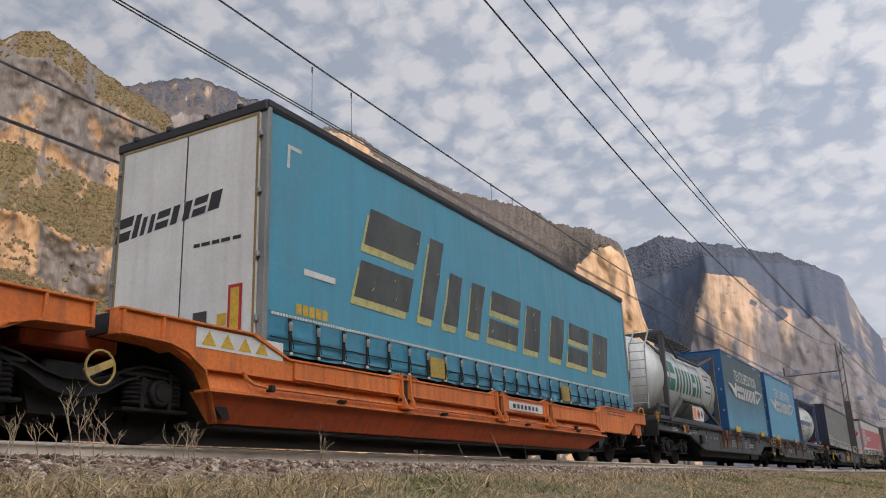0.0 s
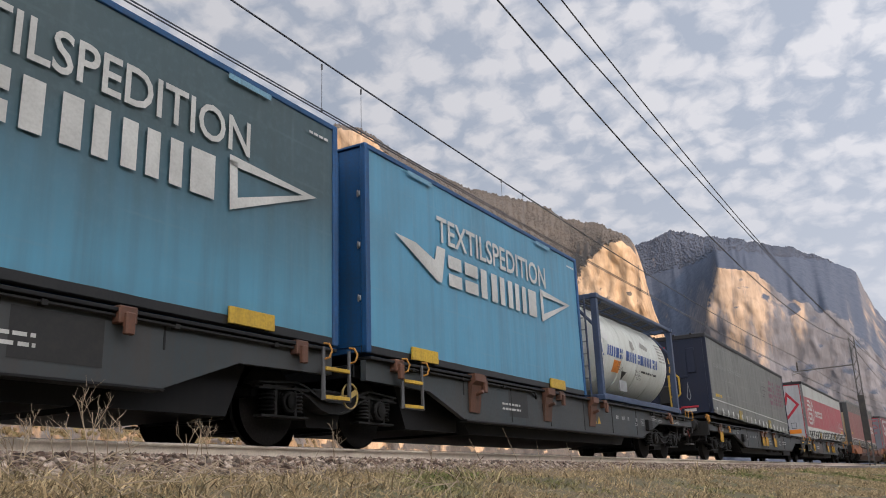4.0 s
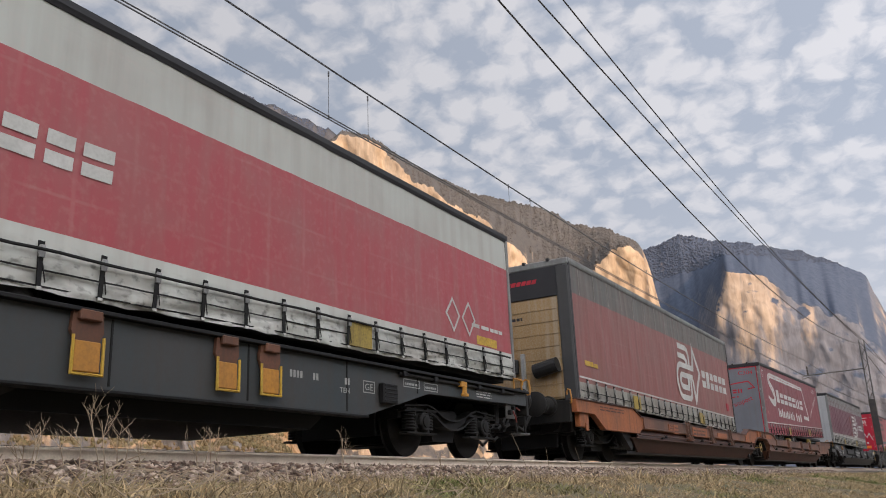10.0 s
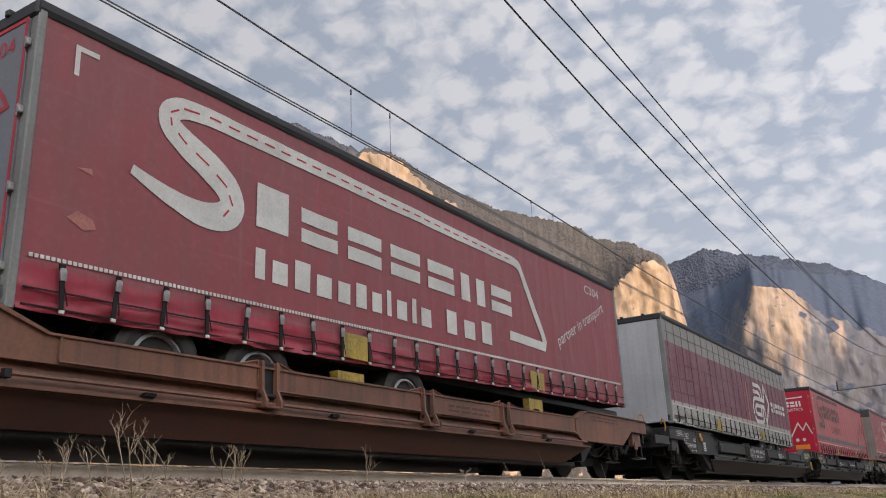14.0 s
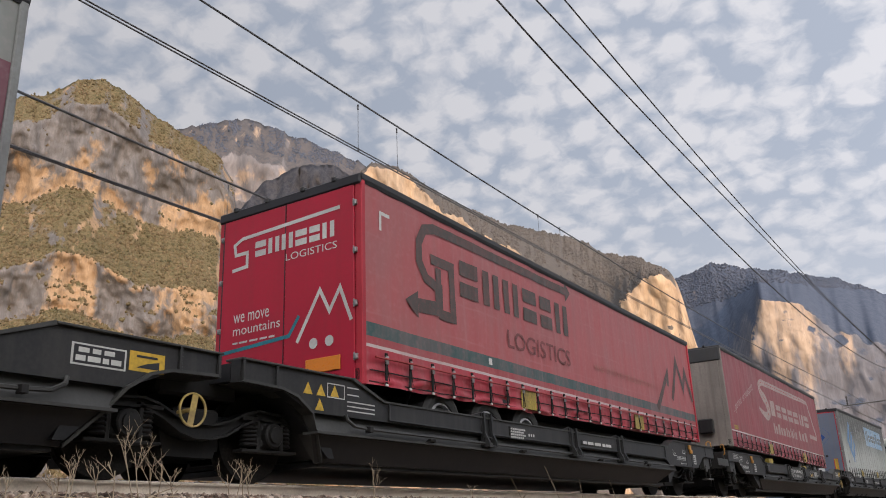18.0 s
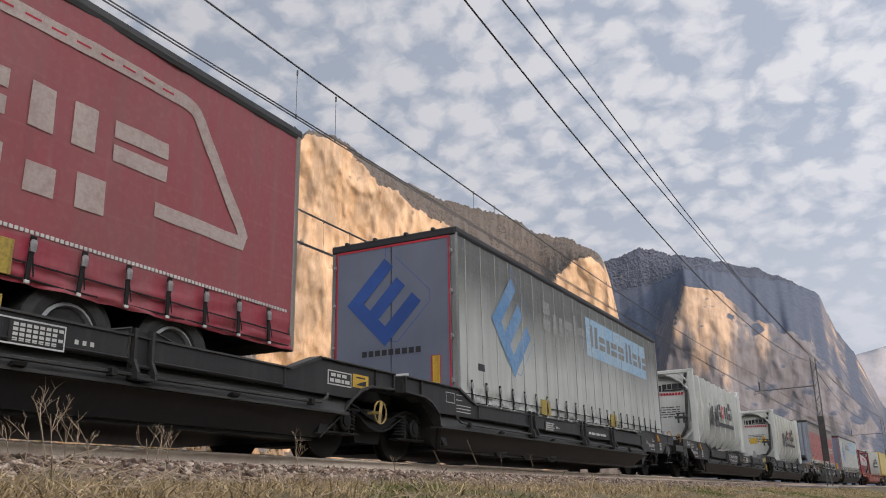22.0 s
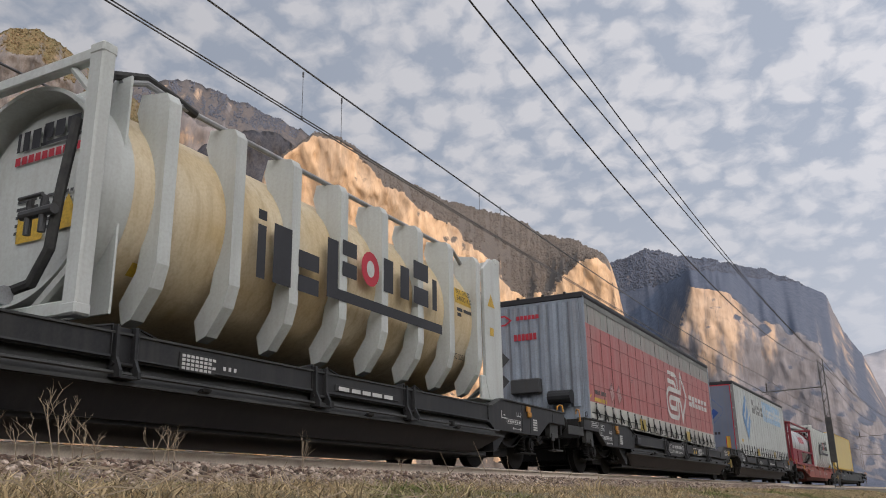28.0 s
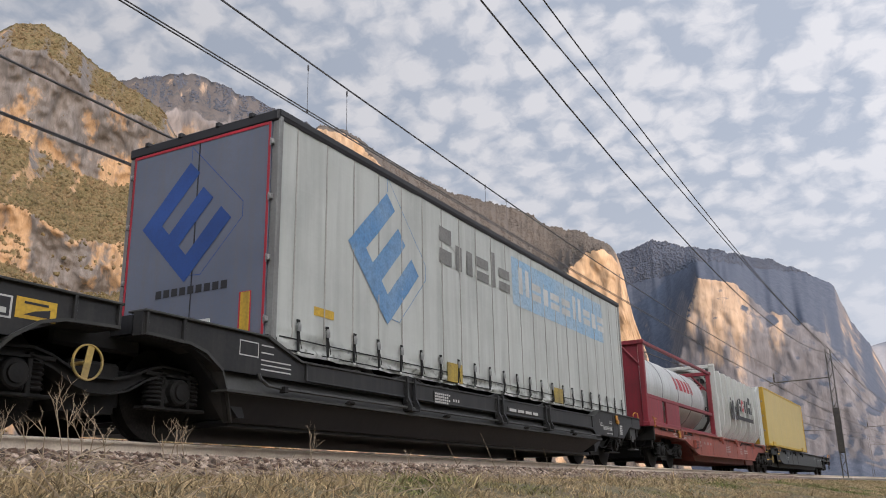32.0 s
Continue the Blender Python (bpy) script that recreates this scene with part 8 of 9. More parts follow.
T, top, bot = semitrailer(58.2, 13.6, (3.93, 3.75), (1.41, 1.17), DGREY, "dark grey curtain trailer with faded lettering and a navy headboard", NAVY, NAVY, LETTER, False, doors=False, cap=INK, wrinkle=1.5, tabs=True, buckle_step=0.72)
text(T, "excellence in modern transport", 0.72, 2.86, 1.286, 0.24, 4.35, LETTER_DIM)
MAGENTA = paint("faded_magenta_print", (0.24, 0.105, 0.145), None)
marks(T, [rect(9.82 + (0.22 if k in (0, 3) else 0.0), 10.65, 2.27 + 0.27 * k, 2.44 + 0.27 * k) for k in range(4)] + [rect(10.85 + 0.44 * i, 11.15 + 0.44 * i, 2.3 + 0.165 * k, 2.42 + 0.165 * k) for i in range(5) for k in range(6 if i != 1 else 3)], MAGENTA, 1.279, name="word_mark", label="faded magenta striped word mark")
marks(T, [rect(10.1, 13.1, 3.34, 3.42), rect(10.2, 13.1, 2.12, 2.19)], LETTER_FAINT, 1.277, name="print")
text_bars(T, 10.5, 1.68, 1.277, 2.6, 0.26, 1, LETTER_FAINT, seed=4)
marks(T, stroke([(8.5, 2.75), (9.35, 2.75), (9.35, 2.9), (8.5, 2.9), (8.5, 2.75)], 0.02) + stroke([(8.5, 2.5), (9.05, 2.5), (9.05, 2.6), (8.5, 2.6), (8.5, 2.5)], 0.02), INK, 1.279, name="patch_outline")
marks(T, [rect(0.61, 1.03, 1.95, 2.05), rect(1.08, 1.17, 1.955, 2.045), rect(1.22, 1.45, 1.955, 2.045)], YELLOW, 1.279, name="number_bars")
part("grab_frame", Mesh().path([(0.02, -0.12, 1.45), (0.02, -0.12, 2.66), (0.25, -0.12, 2.68), (0.34, -0.12, 2.58), (0.34, -0.12, 2.05), (0.25, -0.12, 1.97), (0.02, -0.12, 1.97)], 0.028, 8), YELLOW, T, "yellow tubular rail")
part("upper_recess", Mesh().box(-1.05, -0.8, -0.06, -0.012, 2.75, 3.4, 0.02).box(0.62, 0.9, -0.06, -0.012, 2.7, 3.5, 0.02).box(-0.8, 0.62, -0.05, -0.012, 2.55, 2.63, 0.01), NAVY, T)
text_bars(T, -0.66, 3.55, 0.02, 0.66, 0.14, 1, RED, FRONT, seed=8)
part("coupling_panel", Mesh().box(-0.35, 0.2, -0.14, -0.02, 1.75, 2.35, 0.05), BLACK_LOW, T)
marks(T, stroke([(0.52, 1.95), (0.58, 2.4), (0.64, 1.95), (0.58, 1.85), (0.52, 1.95)], 0.02), ALU, 0.02, FRONT, "emblem")
marks(T, [rect(0.39, 0.77, 1.49, 1.58)], LETTER, 0.02, FRONT, "plate")
part("tail_lamp", Mesh().box(-0.2, 0.3, -0.05, -0.02, 1.55, 1.62, 0.01).box(0.3, 0.85, -0.05, -0.02, 1.6, 1.66, 0.01), RED, T, "red lamp strip")

ARC = curtain_mat("red_white_tarpaulin", [(1.71, (0.54, 0.56, 0.53)), (3.2, (0.37, 0.065, 0.08)), (5, (0.47, 0.49, 0.46))], grime=(0.25, 0.18, 0.16), top_grime=0.35, streak=0.25, soiled=1.66)
PALE = paint("pale_grey_door", (0.42, 0.43, 0.46), (0.35, 0.36, 0.39), dirt=(0.25, 0.24, 0.23))
T, top, bot = semitrailer(76.57, 13.62, (3.92, 3.83), (1.14, 1.30), ARC, "red and white curtain trailer with a white looped arrow emblem", PALE_POST, PALE, None, True, border=RED, buckle_step=0.6, cord=STRAP_BLACK)
arrow_emblem(T, 0.6, 1.86, 2.25, 1.25, LETTER, 1.279)
marks(T, blocks(3.11, 2.3, 0.32, [0.32, 0.24, 0.28, 0.32, 0.28, 0.32], 0.085, 0.05, None, "hlhhhh"), LETTER, 1.279, name="word_mark", label="white word mark")
arrow_emblem(T, -1.06, 2.1, 2.08, 1.25, RED, 0.026, FRONT)
for x in (-0.33, 0.28):
    marks(T, [diamond(x, 1.70, 0.19)], ALU, 0.026, FRONT, "placard_frame")
    marks(T, [diamond(x, 1.70, 0.15)], FRAME_GREY, 0.03, FRONT, "placard_frame")
part("rear_marker", Mesh().box(0.42, 0.98, -0.04, -0.02, 1.38, 1.58, 0.006), GLASSY, T, "orange reflective plate")
marks(T, stroke([(0.56, 1.64), (0.56, 1.9), (0.78, 1.9), (0.78, 1.64), (0.56, 1.64)], 0.018), INK, 0.026, FRONT, "hatch_outline")
for x in (-0.95, -0.72):
    marks(T, [[(x + 0.09 * math.cos(a * math.pi / 6), 1.5 + 0.09 * math.sin(a * math.pi / 6)) for a in range(12)]], RED, 0.026, FRONT, "speed_disc")
    marks(T, [[(x + 0.07 * math.cos(a * math.pi / 6), 1.5 + 0.07 * math.sin(a * math.pi / 6)) for a in range(12)]], LETTER, 0.029, FRONT, "speed_disc")
marks(T, stroke([(11.35, 2.1), (11.55, 2.35), (11.75, 2.1), (11.55, 1.85), (11.35, 2.1)], 0.04) + stroke([(11.85, 2.1), (12.05, 2.35), (12.25, 2.1), (12.05, 1.85), (11.85, 2.1)], 0.04), LETTER, 1.279, name="placard_frame")
text_bars(T, 12.15, 2.0, 1.279, 1.1, 0.14, 1, LETTER, seed=2)
marks(T, [rect(12.3, 13.0, 1.74, 1.88)], YELLOW, 1.277, name="sticker")

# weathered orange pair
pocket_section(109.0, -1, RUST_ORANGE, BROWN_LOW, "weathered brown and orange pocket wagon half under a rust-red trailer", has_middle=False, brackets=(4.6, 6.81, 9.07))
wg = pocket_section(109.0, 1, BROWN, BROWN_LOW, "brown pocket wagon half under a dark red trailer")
marks(wg, [rect(0.9, 1.8, 0.92, 1.06)], RUST_ORANGE, 1.426, name="plate")
RUSTRED = curtain_mat("rust_red_tarpaulin", [(1.5, (0.32, 0.315, 0.28)), (3.32, (0.25, 0.085, 0.075)), (5, (0.11, 0.11, 0.10))], grime=(0.17, 0.11, 0.09), top_grime=0.4, streak=0.4, soiled=1.5)
TAN = paint("tan_plywood", (0.34, 0.22, 0.10), (0.26, 0.17, 0.08), dirt=(0.5, 0.48, 0.44), dirt_amount=0.25)
T, top, bot = semitrailer(92.85, 13.5, (4.03, 3.99), (1.16, 1.03), RUSTRED, "rust-red curtain trailer with a grey band, white emblem and plywood headboard", INK, TAN, LETTER, False, doors=False, cap=PALE_POST, seams=(0.86, 3.32, None, SEAM), plates=(3.5, 9.2), wrinkle=1.5)
arrow_emblem(T, 7.1, 1.68, 2.55, 1.6, LETTER, 1.281)
marks(T, blocks(9.82, 2.2, 0.5, [0.44, 0.3, 0.38, 0.42, 0.38, 0.42], 0.12, 0.03, None, "hlhhhh"), LETTER, 1.281, name="word_mark", label="white word mark")
for i in range(8):
    part("ply_board", Mesh().box(-1.16, 1.0, -0.035, -0.012, 1.22 + 0.255 * i, 1.22 + 0.255 * i + 0.245, 0.006), TAN, T)
part("dark_top_panel", Mesh().box(-1.17, 1.17, -0.05, -0.012, 3.27, 3.9, 0.01), INK, T)
part("post_cover", Mesh().box(1.0, 1.28, -0.06, 0.02, 1.1, 3.9, 0.03), FRAME_GREY0, T, "dark grey corner cover")
marks(T, stroke([(-0.75, 3.5), (-0.6, 3.72), (-0.35, 3.72), (-0.35, 3.5), (-0.7, 3.45)], 0.05) + blocks(-0.15, 3.58, 0.09, [0.1] * 6, 0.02, 0.4), RED, 0.054, FRONT, "emblem", turn=0)
part("grab_frame", Mesh().path([(-0.56, -0.12, 1.2), (-0.55, -0.12, 2.82), (-0.15, -0.12, 2.83), (-0.15, -0.12, 2.08), (-0.55, -0.12, 2.08)], 0.03, 8), OCHRE, T, "ochre tubular rail")
part("connector_box", Mesh().box(-0.25, 0.05, -0.15, -0.03, 1.75, 2.05, 0.03), BLACK_LOW, T)
part("air_tank", Mesh().tube((0.45, -0.16, 1.75), (0.95, -0.16, 1.85), 0.15, 14), BLACK_LOW, T)
part("support", Mesh().box(0.12, 0.2, -0.12, -0.03, 1.2, 2.15, 0.01), ALU, T)
text_bars(T, -0.35, 2.85, 0.04, 0.55, 0.14, 1, INK, FRONT, seed=6)
marks(T, [rect(0.5, 0.95, 1.87, 1.97), rect(1.0, 1.23, 1.86, 1.95)], YELLOW, 1.279, name="number_bars")
part("torn_patch", Mesh().box(1.27, 1.284, 12.52, 12.80, 1.66, 1.90, 0.002), RED, T, "red patch")

DRED = curtain_mat("dark_red_tarpaulin", [(1.5, (0.29, 0.022, 0.045)), (5, (0.23, 0.047, 0.058))], grime=(0.15, 0.075, 0.075), top_grime=0.35)
STEG_DOOR = paint("grey_blue_door", (0.18, 0.195, 0.23), (0.15, 0.16, 0.19), dirt=(0.16, 0.14, 0.14))


def road_emblem(T, u, v, k=1.0, out=1.279, mat_=None):
    """A winding road that forms a long sign with bars for the name below."""
    mat_ = mat_ or LETTER
    pts = [(0.0, 0.62), (0.45, 0.48), (0.85, 0.42), (1.14, 0.47), (1.27, 0.62), (1.18, 0.80), (0.92, 0.96), (0.62, 1.09), (0.42, 1.22), (0.40, 1.36), (0.56, 1.46), (0.9, 1.5), (7.65, 1.5), (7.95, 1.36), (8.72, 0.28), (8.68, 0.16), (7.4, 0.18)]
    w = [0.18, 0.26, 0.31, 0.34, 0.35, 0.34, 0.31, 0.27, 0.24, 0.22, 0.20, 0.17, 0.16, 0.15, 0.15, 0.15]
    curve = eased([(x, y, k) for (x, y), k in zip(pts[:12], ([0.1] + w)[:12])], 4)
    tail = [pts[12]] + eased([pts[12], (7.85, 1.46), pts[13]], 3)[1:] + [(8.66, 0.36), (8.72, 0.26), pts[15], pts[16]]
    polys = stroke([(x, y) for x, y, k in curve] + tail, [k for x, y, k in curve] + [0.155] * len(tail))
    polys += blocks(1.62, 0.5, 0.42, [0.5, 0.66, 0.7, 0.68, 0.7, 0.72, 0.68], 0.21, 0.0, [1.2, 1, 1, 1, 1, 1, 1], "lhhhhvh")
    ob = marks(T, polys, mat_, out, name="word_mark", u=u, v=v, label="white winding-road sign with a word mark")
    dash = []
    for i in range(3, 12):
        (x0, y0), (x1, y1) = pts[i], pts[i + 1]
        n = max(1, int(math.hypot(x1 - x0, y1 - y0) / 0.26))
        for j in range(n):
            a, b = j / n, (j + 0.6) / n
            dash += stroke([(x0 + (x1 - x0) * a, y0 + (y1 - y0) * a), (x0 + (x1 - x0) * b, y0 + (y1 - y0) * b)], 0.022)
    marks(T, dash, RED, out + 0.003, name="road_dash", u=u, v=v)
    marks(T, blocks(1.62, -0.08, 0.34, [0.14, 0.24, 0.26, 0.26, 0.24, 0.2, 0.2, 0.1, 0.24, 0.1, 0.26], 0.12, 0, [1, 0.75, 1, 0.75, 0.75, 0.9, 0.75, 1, 0.75, 1, 0.75]) + blocks(5.45, -0.08, 0.34, [0.28, 0.3, 0.32], 0.22, 0, [1, 0.8, 1]), mat_, out, name="sub_mark", u=u, v=v)
    return ob


T, top, bot = semitrailer(111.15, 13.5, (3.84, 4.02), (1.13, 1.43), DRED, "dark red curtain trailer with a white winding-road emblem", PALE_POST, STEG_DOOR, LETTER, True, border=RED, tyre_z=0.86, axles=(1.55, 2.85, 5.55), plates=(4.33, 9.3), clamp=True)
road_emblem(T, 1.05, 2.0)
text(T, "partner in transport", -0.95, 1.82, 0.026, 0.22, 1.95, RED, FRONT, 17)
text(T, "C304", 0.47, 3.42, 0.026, 0.15, 0.54, RED, FRONT)
text(T, "C304", 11.8, 3.55, 1.279, 0.17, 0.75, LETTER)
text(T, "partner in transport", 10.4, 2.2, 1.279, 0.26, 2.6, LETTER, SIDE, 24)
marks(T, stroke([(-1.02, 2.68), (-0.75, 2.72), (-0.72, 2.86), (-0.9, 2.94), (-0.7, 3.02), (0.8, 3.16), (1.0, 2.9), (0.75, 2.86)], 0.045) + blocks(-0.6, 2.74, 0.15, [0.13, 0.15, 0.15, 0.15, 0.15, 0.15], 0.05, 0, None, "lhhhhv"), RED, 0.026, FRONT, "word_mark")
text_bars(T, -0.6, 2.58, 0.026, 1.0, 0.1, 1, RED, FRONT, seed=14)
marks(T, [rect(0.38, 0.62, 3.55, 3.6), rect(0.38, 0.43, 3.3, 3.55)], LETTER, 1.277, name="corner_mark")
marks(T, [[(0.45, 1.98), (0.62, 1.90), (0.74, 1.94), (0.70, 2.02), (0.55, 2.06)], [(0.5, 2.45), (0.66, 2.42), (0.64, 2.48)]], SCUFF, 1.277, name="scuffed_patch")

# black pair
pocket_section(143.4, -1, BLACK, BLACK_LOW, "black pocket wagon half under a maroon trailer", has_middle=False)
pocket_section(143.4, 1, BLACK, BLACK_LOW, "black pocket wagon half under a bright red trailer")
MAROON = curtain_mat("maroon_tarpaulin", [(1.8, (0.35, 0.35, 0.32)), (3.26, (0.13, 0.027, 0.05)), (5, (0.21, 0.22, 0.21))], grime=(0.24, 0.19, 0.19), top_grime=0.3, streak=0.3, soiled=1.8, grid=0.0)
T, top, bot = semitrailer(127.45, 13.62, (3.90, 3.94), (1.28, 1.21), MAROON, "maroon curtain trailer with grey roof band and white emblem", PALE_POST, PALE, LETTER, False, doors=False, tyre_z=0.84, axles=(9.2, 10.48, 11.75), plates=(4.0, 8.9), seams=(0.58, 1.7, None, SEAM_DIM))
arrow_emblem(T, 8.3, 1.8, 2.35, 1.33, LETTER, 1.281)
marks(T, blocks(10.88, 2.3, 0.33, [0.31, 0.22, 0.27, 0.3, 0.27, 0.3], 0.09, 0.04, None, "hlhhhh"), LETTER, 1.281, name="word_mark", label="white word mark")
for z in (2.05, 2.42, 2.8, 3.5):
    part("seam", Mesh().box(1.268, 1.274, 0.2, 13.4, z, z + 0.018, 0.001), SEAM_DIM, T)
part("worn_strip", Mesh().box(1.268, 1.277, 7.62, 7.75, 1.8, 3.0, 0.002), SCUFF, T, "worn vertical strip")

RED_CORD = paint("red_cord", (0.40, 0.05, 0.05), None)
BRED = curtain_mat("bright_red_tarpaulin", [(1.62, (0.38, 0.025, 0.045)), (1.66, (0.52, 0.44, 0.43)), (1.74, (0.33, 0.05, 0.06)), (1.92, (0.035, 0.08, 0.08)), (5, (0.37, 0.085, 0.09))], grime=(0.26, 0.13, 0.13), top_grime=0.4)
GRED = paint("glossy_red_door", (0.42, 0.014, 0.04), (0.38, 0.014, 0.036), rough=0.35, streak=0.1, dirt_amount=0.1)
T, top, bot = semitrailer(145.64, 13.54, (3.87, 3.79), (1.16, 1.28), BRED, "bright red curtain trailer with dark hooked arrow emblem", RED, GRED, None, True, tyre_z=0.80, plates=(4.29, 9.3), cord=RED_CORD)
DARKP = paint("dark_green_print", (0.06, 0.06, 0.055), (0.09, 0.06, 0.055), streak=0.4, dirt=(0.2, 0.08, 0.08))
DARKP_FAINT = paint("faded_dark_print", (0.19, 0.06, 0.06), (0.25, 0.07, 0.075))
hook = stroke([(4.95, 1.3), (0.55, 1.3), (0.28, 1.22), (0.14, 1.0), (0.14, 0.72), (0.3, 0.5), (0.62, 0.42), (0.62, 0.72)], 0.15) + stroke([(0.62, 0.5), (0.62, 0.12), (0.1, 0.08)], 0.2) + [[(-0.22, 0.1), (0.1, 0.28), (0.1, -0.1)], [(4.95, 1.1), (4.95, 1.5), (5.2, 1.3)]] + stroke([(0.42, 0.82), (0.98, 0.82), (0.98, 0.05), (0.6, 0.05)], 0.15)
marks(T, hook, DARKP, 1.279, name="emblem", u=1.15, v=2.28, label="dark hooked arrow emblem")
marks(T, blocks(2.36, 2.72, 0.56, [0.52, 0.5, 0.5, 0.5, 0.44, 0.5], 0.16, 0, None, "hvvhhv"), DARKP, 1.281, name="word_mark", label="dark word mark")
text(T, "LOGISTICS", 3.75, 2.16, 1.279, 0.3, 2.38, DARKP_FAINT, bold=0.01)
marks(T, stroke([(10.7, 1.84), (11.62, 2.74), (11.6, 2.44)], 0.17) + stroke([(11.85, 2.15), (12.4, 3.15), (12.75, 2.5), (13.0, 2.95), (13.4, 2.25)], 0.15), DARKP, 1.279, name="mountain_emblem")
text(T, "we move mountains", 7.2, 2.25, 1.279, 0.17, 3.3, SCUFF)
marks(T, [rect(3.1, 3.2, 1.8, 1.9)], LETTER, 1.279, name="sticker")
marks(T, [rect(0.38, 0.62, 3.42, 3.47), rect(0.38, 0.43, 3.2, 3.42)], LETTER, 1.277, name="corner_mark")
marks(T, stroke([(0.24, 1.79), (0.62, 2.42), (0.78, 2.12), (0.95, 2.4), (1.13, 1.95)], 0.05), LETTER, 0.026, FRONT, "mountain_emblem")
marks(T, stroke([(-1.15, 1.83), (0.1, 1.9), (0.27, 2.14)], 0.05), TEAL_LINE, 0.026, FRONT, "teal_line")
marks(T, blocks(-0.55, 3.1, 0.22, [0.2, 0.2, 0.2, 0.2, 0.18, 0.2], 0.045, 0, None, "hvvhhv") + stroke([(-0.98, 2.98), (-0.7, 3.0), (-0.7, 3.2), (-0.92, 3.2), (-0.95, 3.35), (-0.8, 3.42), (0.95, 3.48)], 0.05), LETTER, 0.026, FRONT, "word_mark")
text(T, "LOGISTICS", 0.02, 2.93, 0.026, 0.1, 0.88, LETTER, FRONT)
text(T, "we move", -0.92, 2.22, 0.026, 0.12, 0.66, LETTER, FRONT)
text(T, "mountains", -0.92, 2.05, 0.026, 0.12, 0.86, LETTER, FRONT)
text_bars(T, -0.92, 1.93, 0.026, 0.8, 0.06, 1, LETTER, FRONT, seed=21)
part("rear_marker", Mesh().box(0.40, 0.96, -0.04, -0.02, 1.36, 1.54, 0.006), GLASSY, T, "orange reflective plate")
for x in (0.52, 0.78):
    marks(T, [[(x + 0.07 * math.cos(a * math.pi / 6), 1.74 + 0.07 * math.sin(a * math.pi / 6)) for a in range(12)]], LETTER, 0.029, FRONT, "speed_disc")

# second black pair
pocket_section(177.6, -1, BLACK, BLACK_LOW, "black pocket wagon half under a faded red trailer", has_middle=False)
pocket_section(177.6, 1, BLACK, BLACK_LOW, "black pocket wagon half under a whitish trailer")
FRED = curtain_mat("faded_red_tarpaulin", [(1.62, (0.29, 0.026, 0.048)), (5, (0.27, 0.055, 0.066))], grime=(0.20, 0.10, 0.095), top_grime=0.4, streak=0.4)
BEIGE = paint("beige_headboard", (0.27, 0.24, 0.215), (0.19, 0.17, 0.155), dirt=(0.12, 0.10, 0.09), streak=0.6)
T, top, bot = semitrailer(161.98, 13.44, (4.14, 4.02), (1.33, 1.19), FRED, "faded red curtain trailer with a white winding-road emblem", BEIGE, BEIGE, LETTER, False, doors=False, cap=FRAME_GREY, plates=(4.32, 9.4), clamp=True, wrinkle=1.8)
road_emblem(T, 3.72, 2.1, mat_=LETTER_PINK)
text(T, "...partner in transport", 0.68, 2.22, 1.279, 0.3, 2.75, LETTER_PINK, SIDE, 20)
text(T, "C409", -0.42, 3.5, 0.02, 0.16, 0.5, RED, FRONT)
marks(T, [rect(0.45, 0.85, 1.82, 1.94)], PLATE_YELLOW, 1.279, name="number_bars")
part("top_flap", Mesh().box(-1.2, 1.27, -0.05, 0.05, 3.72, 4.12, 0.03), FRAME_GREY, T, "grey tarpaulin flap with white edge")
part("connector_frame", Mesh().box(-0.92, -0.8, -0.15, -0.02, 1.45, 2.57, 0.01).box(-0.12, 0.06, -0.15, -0.02, 1.45, 2.62, 0.01).box(-0.9, 0.0, -0.12, -0.02, 2.42, 2.55, 0.01), BLACK_LOW, T)
part("hose_coil", Mesh().lathe([(-0.1, 0.1), (-0.1, 0.16), (-0.04, 0.16), (-0.04, 0.1)], 16, "y", (0.1, 0, 1.72), ring=True), RUBBER, T)
part("connector_box", Mesh().box(0.45, 0.85, -0.2, -0.02, 1.7, 2.1, 0.03), BLACK_LOW, T)

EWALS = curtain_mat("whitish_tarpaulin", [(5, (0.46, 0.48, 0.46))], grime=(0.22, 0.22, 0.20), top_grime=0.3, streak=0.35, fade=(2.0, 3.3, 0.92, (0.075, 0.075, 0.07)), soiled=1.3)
EWALS_B = curtain_mat("pale_tarpaulin", [(5, (0.48, 0.50, 0.48))], grime=(0.26, 0.27, 0.26), top_grime=0.4, streak=0.45, soiled=1.35)
EDOOR = paint("grey_violet_door", (0.15, 0.17, 0.23), (0.12, 0.14, 0.20), dirt=(0.16, 0.15, 0.16))
PRINT_BLUE = paint("faded_blue_print", (0.10, 0.25, 0.50), (0.2, 0.33, 0.52), streak=0.3)
LIGHT_BLUE = paint("light_blue_print", (0.28, 0.46, 0.66), (0.38, 0.5, 0.62), streak=0.3)
GREY_PRINT = paint("grey_print", (0.17, 0.17, 0.165), (0.24, 0.23, 0.22), streak=0.2)
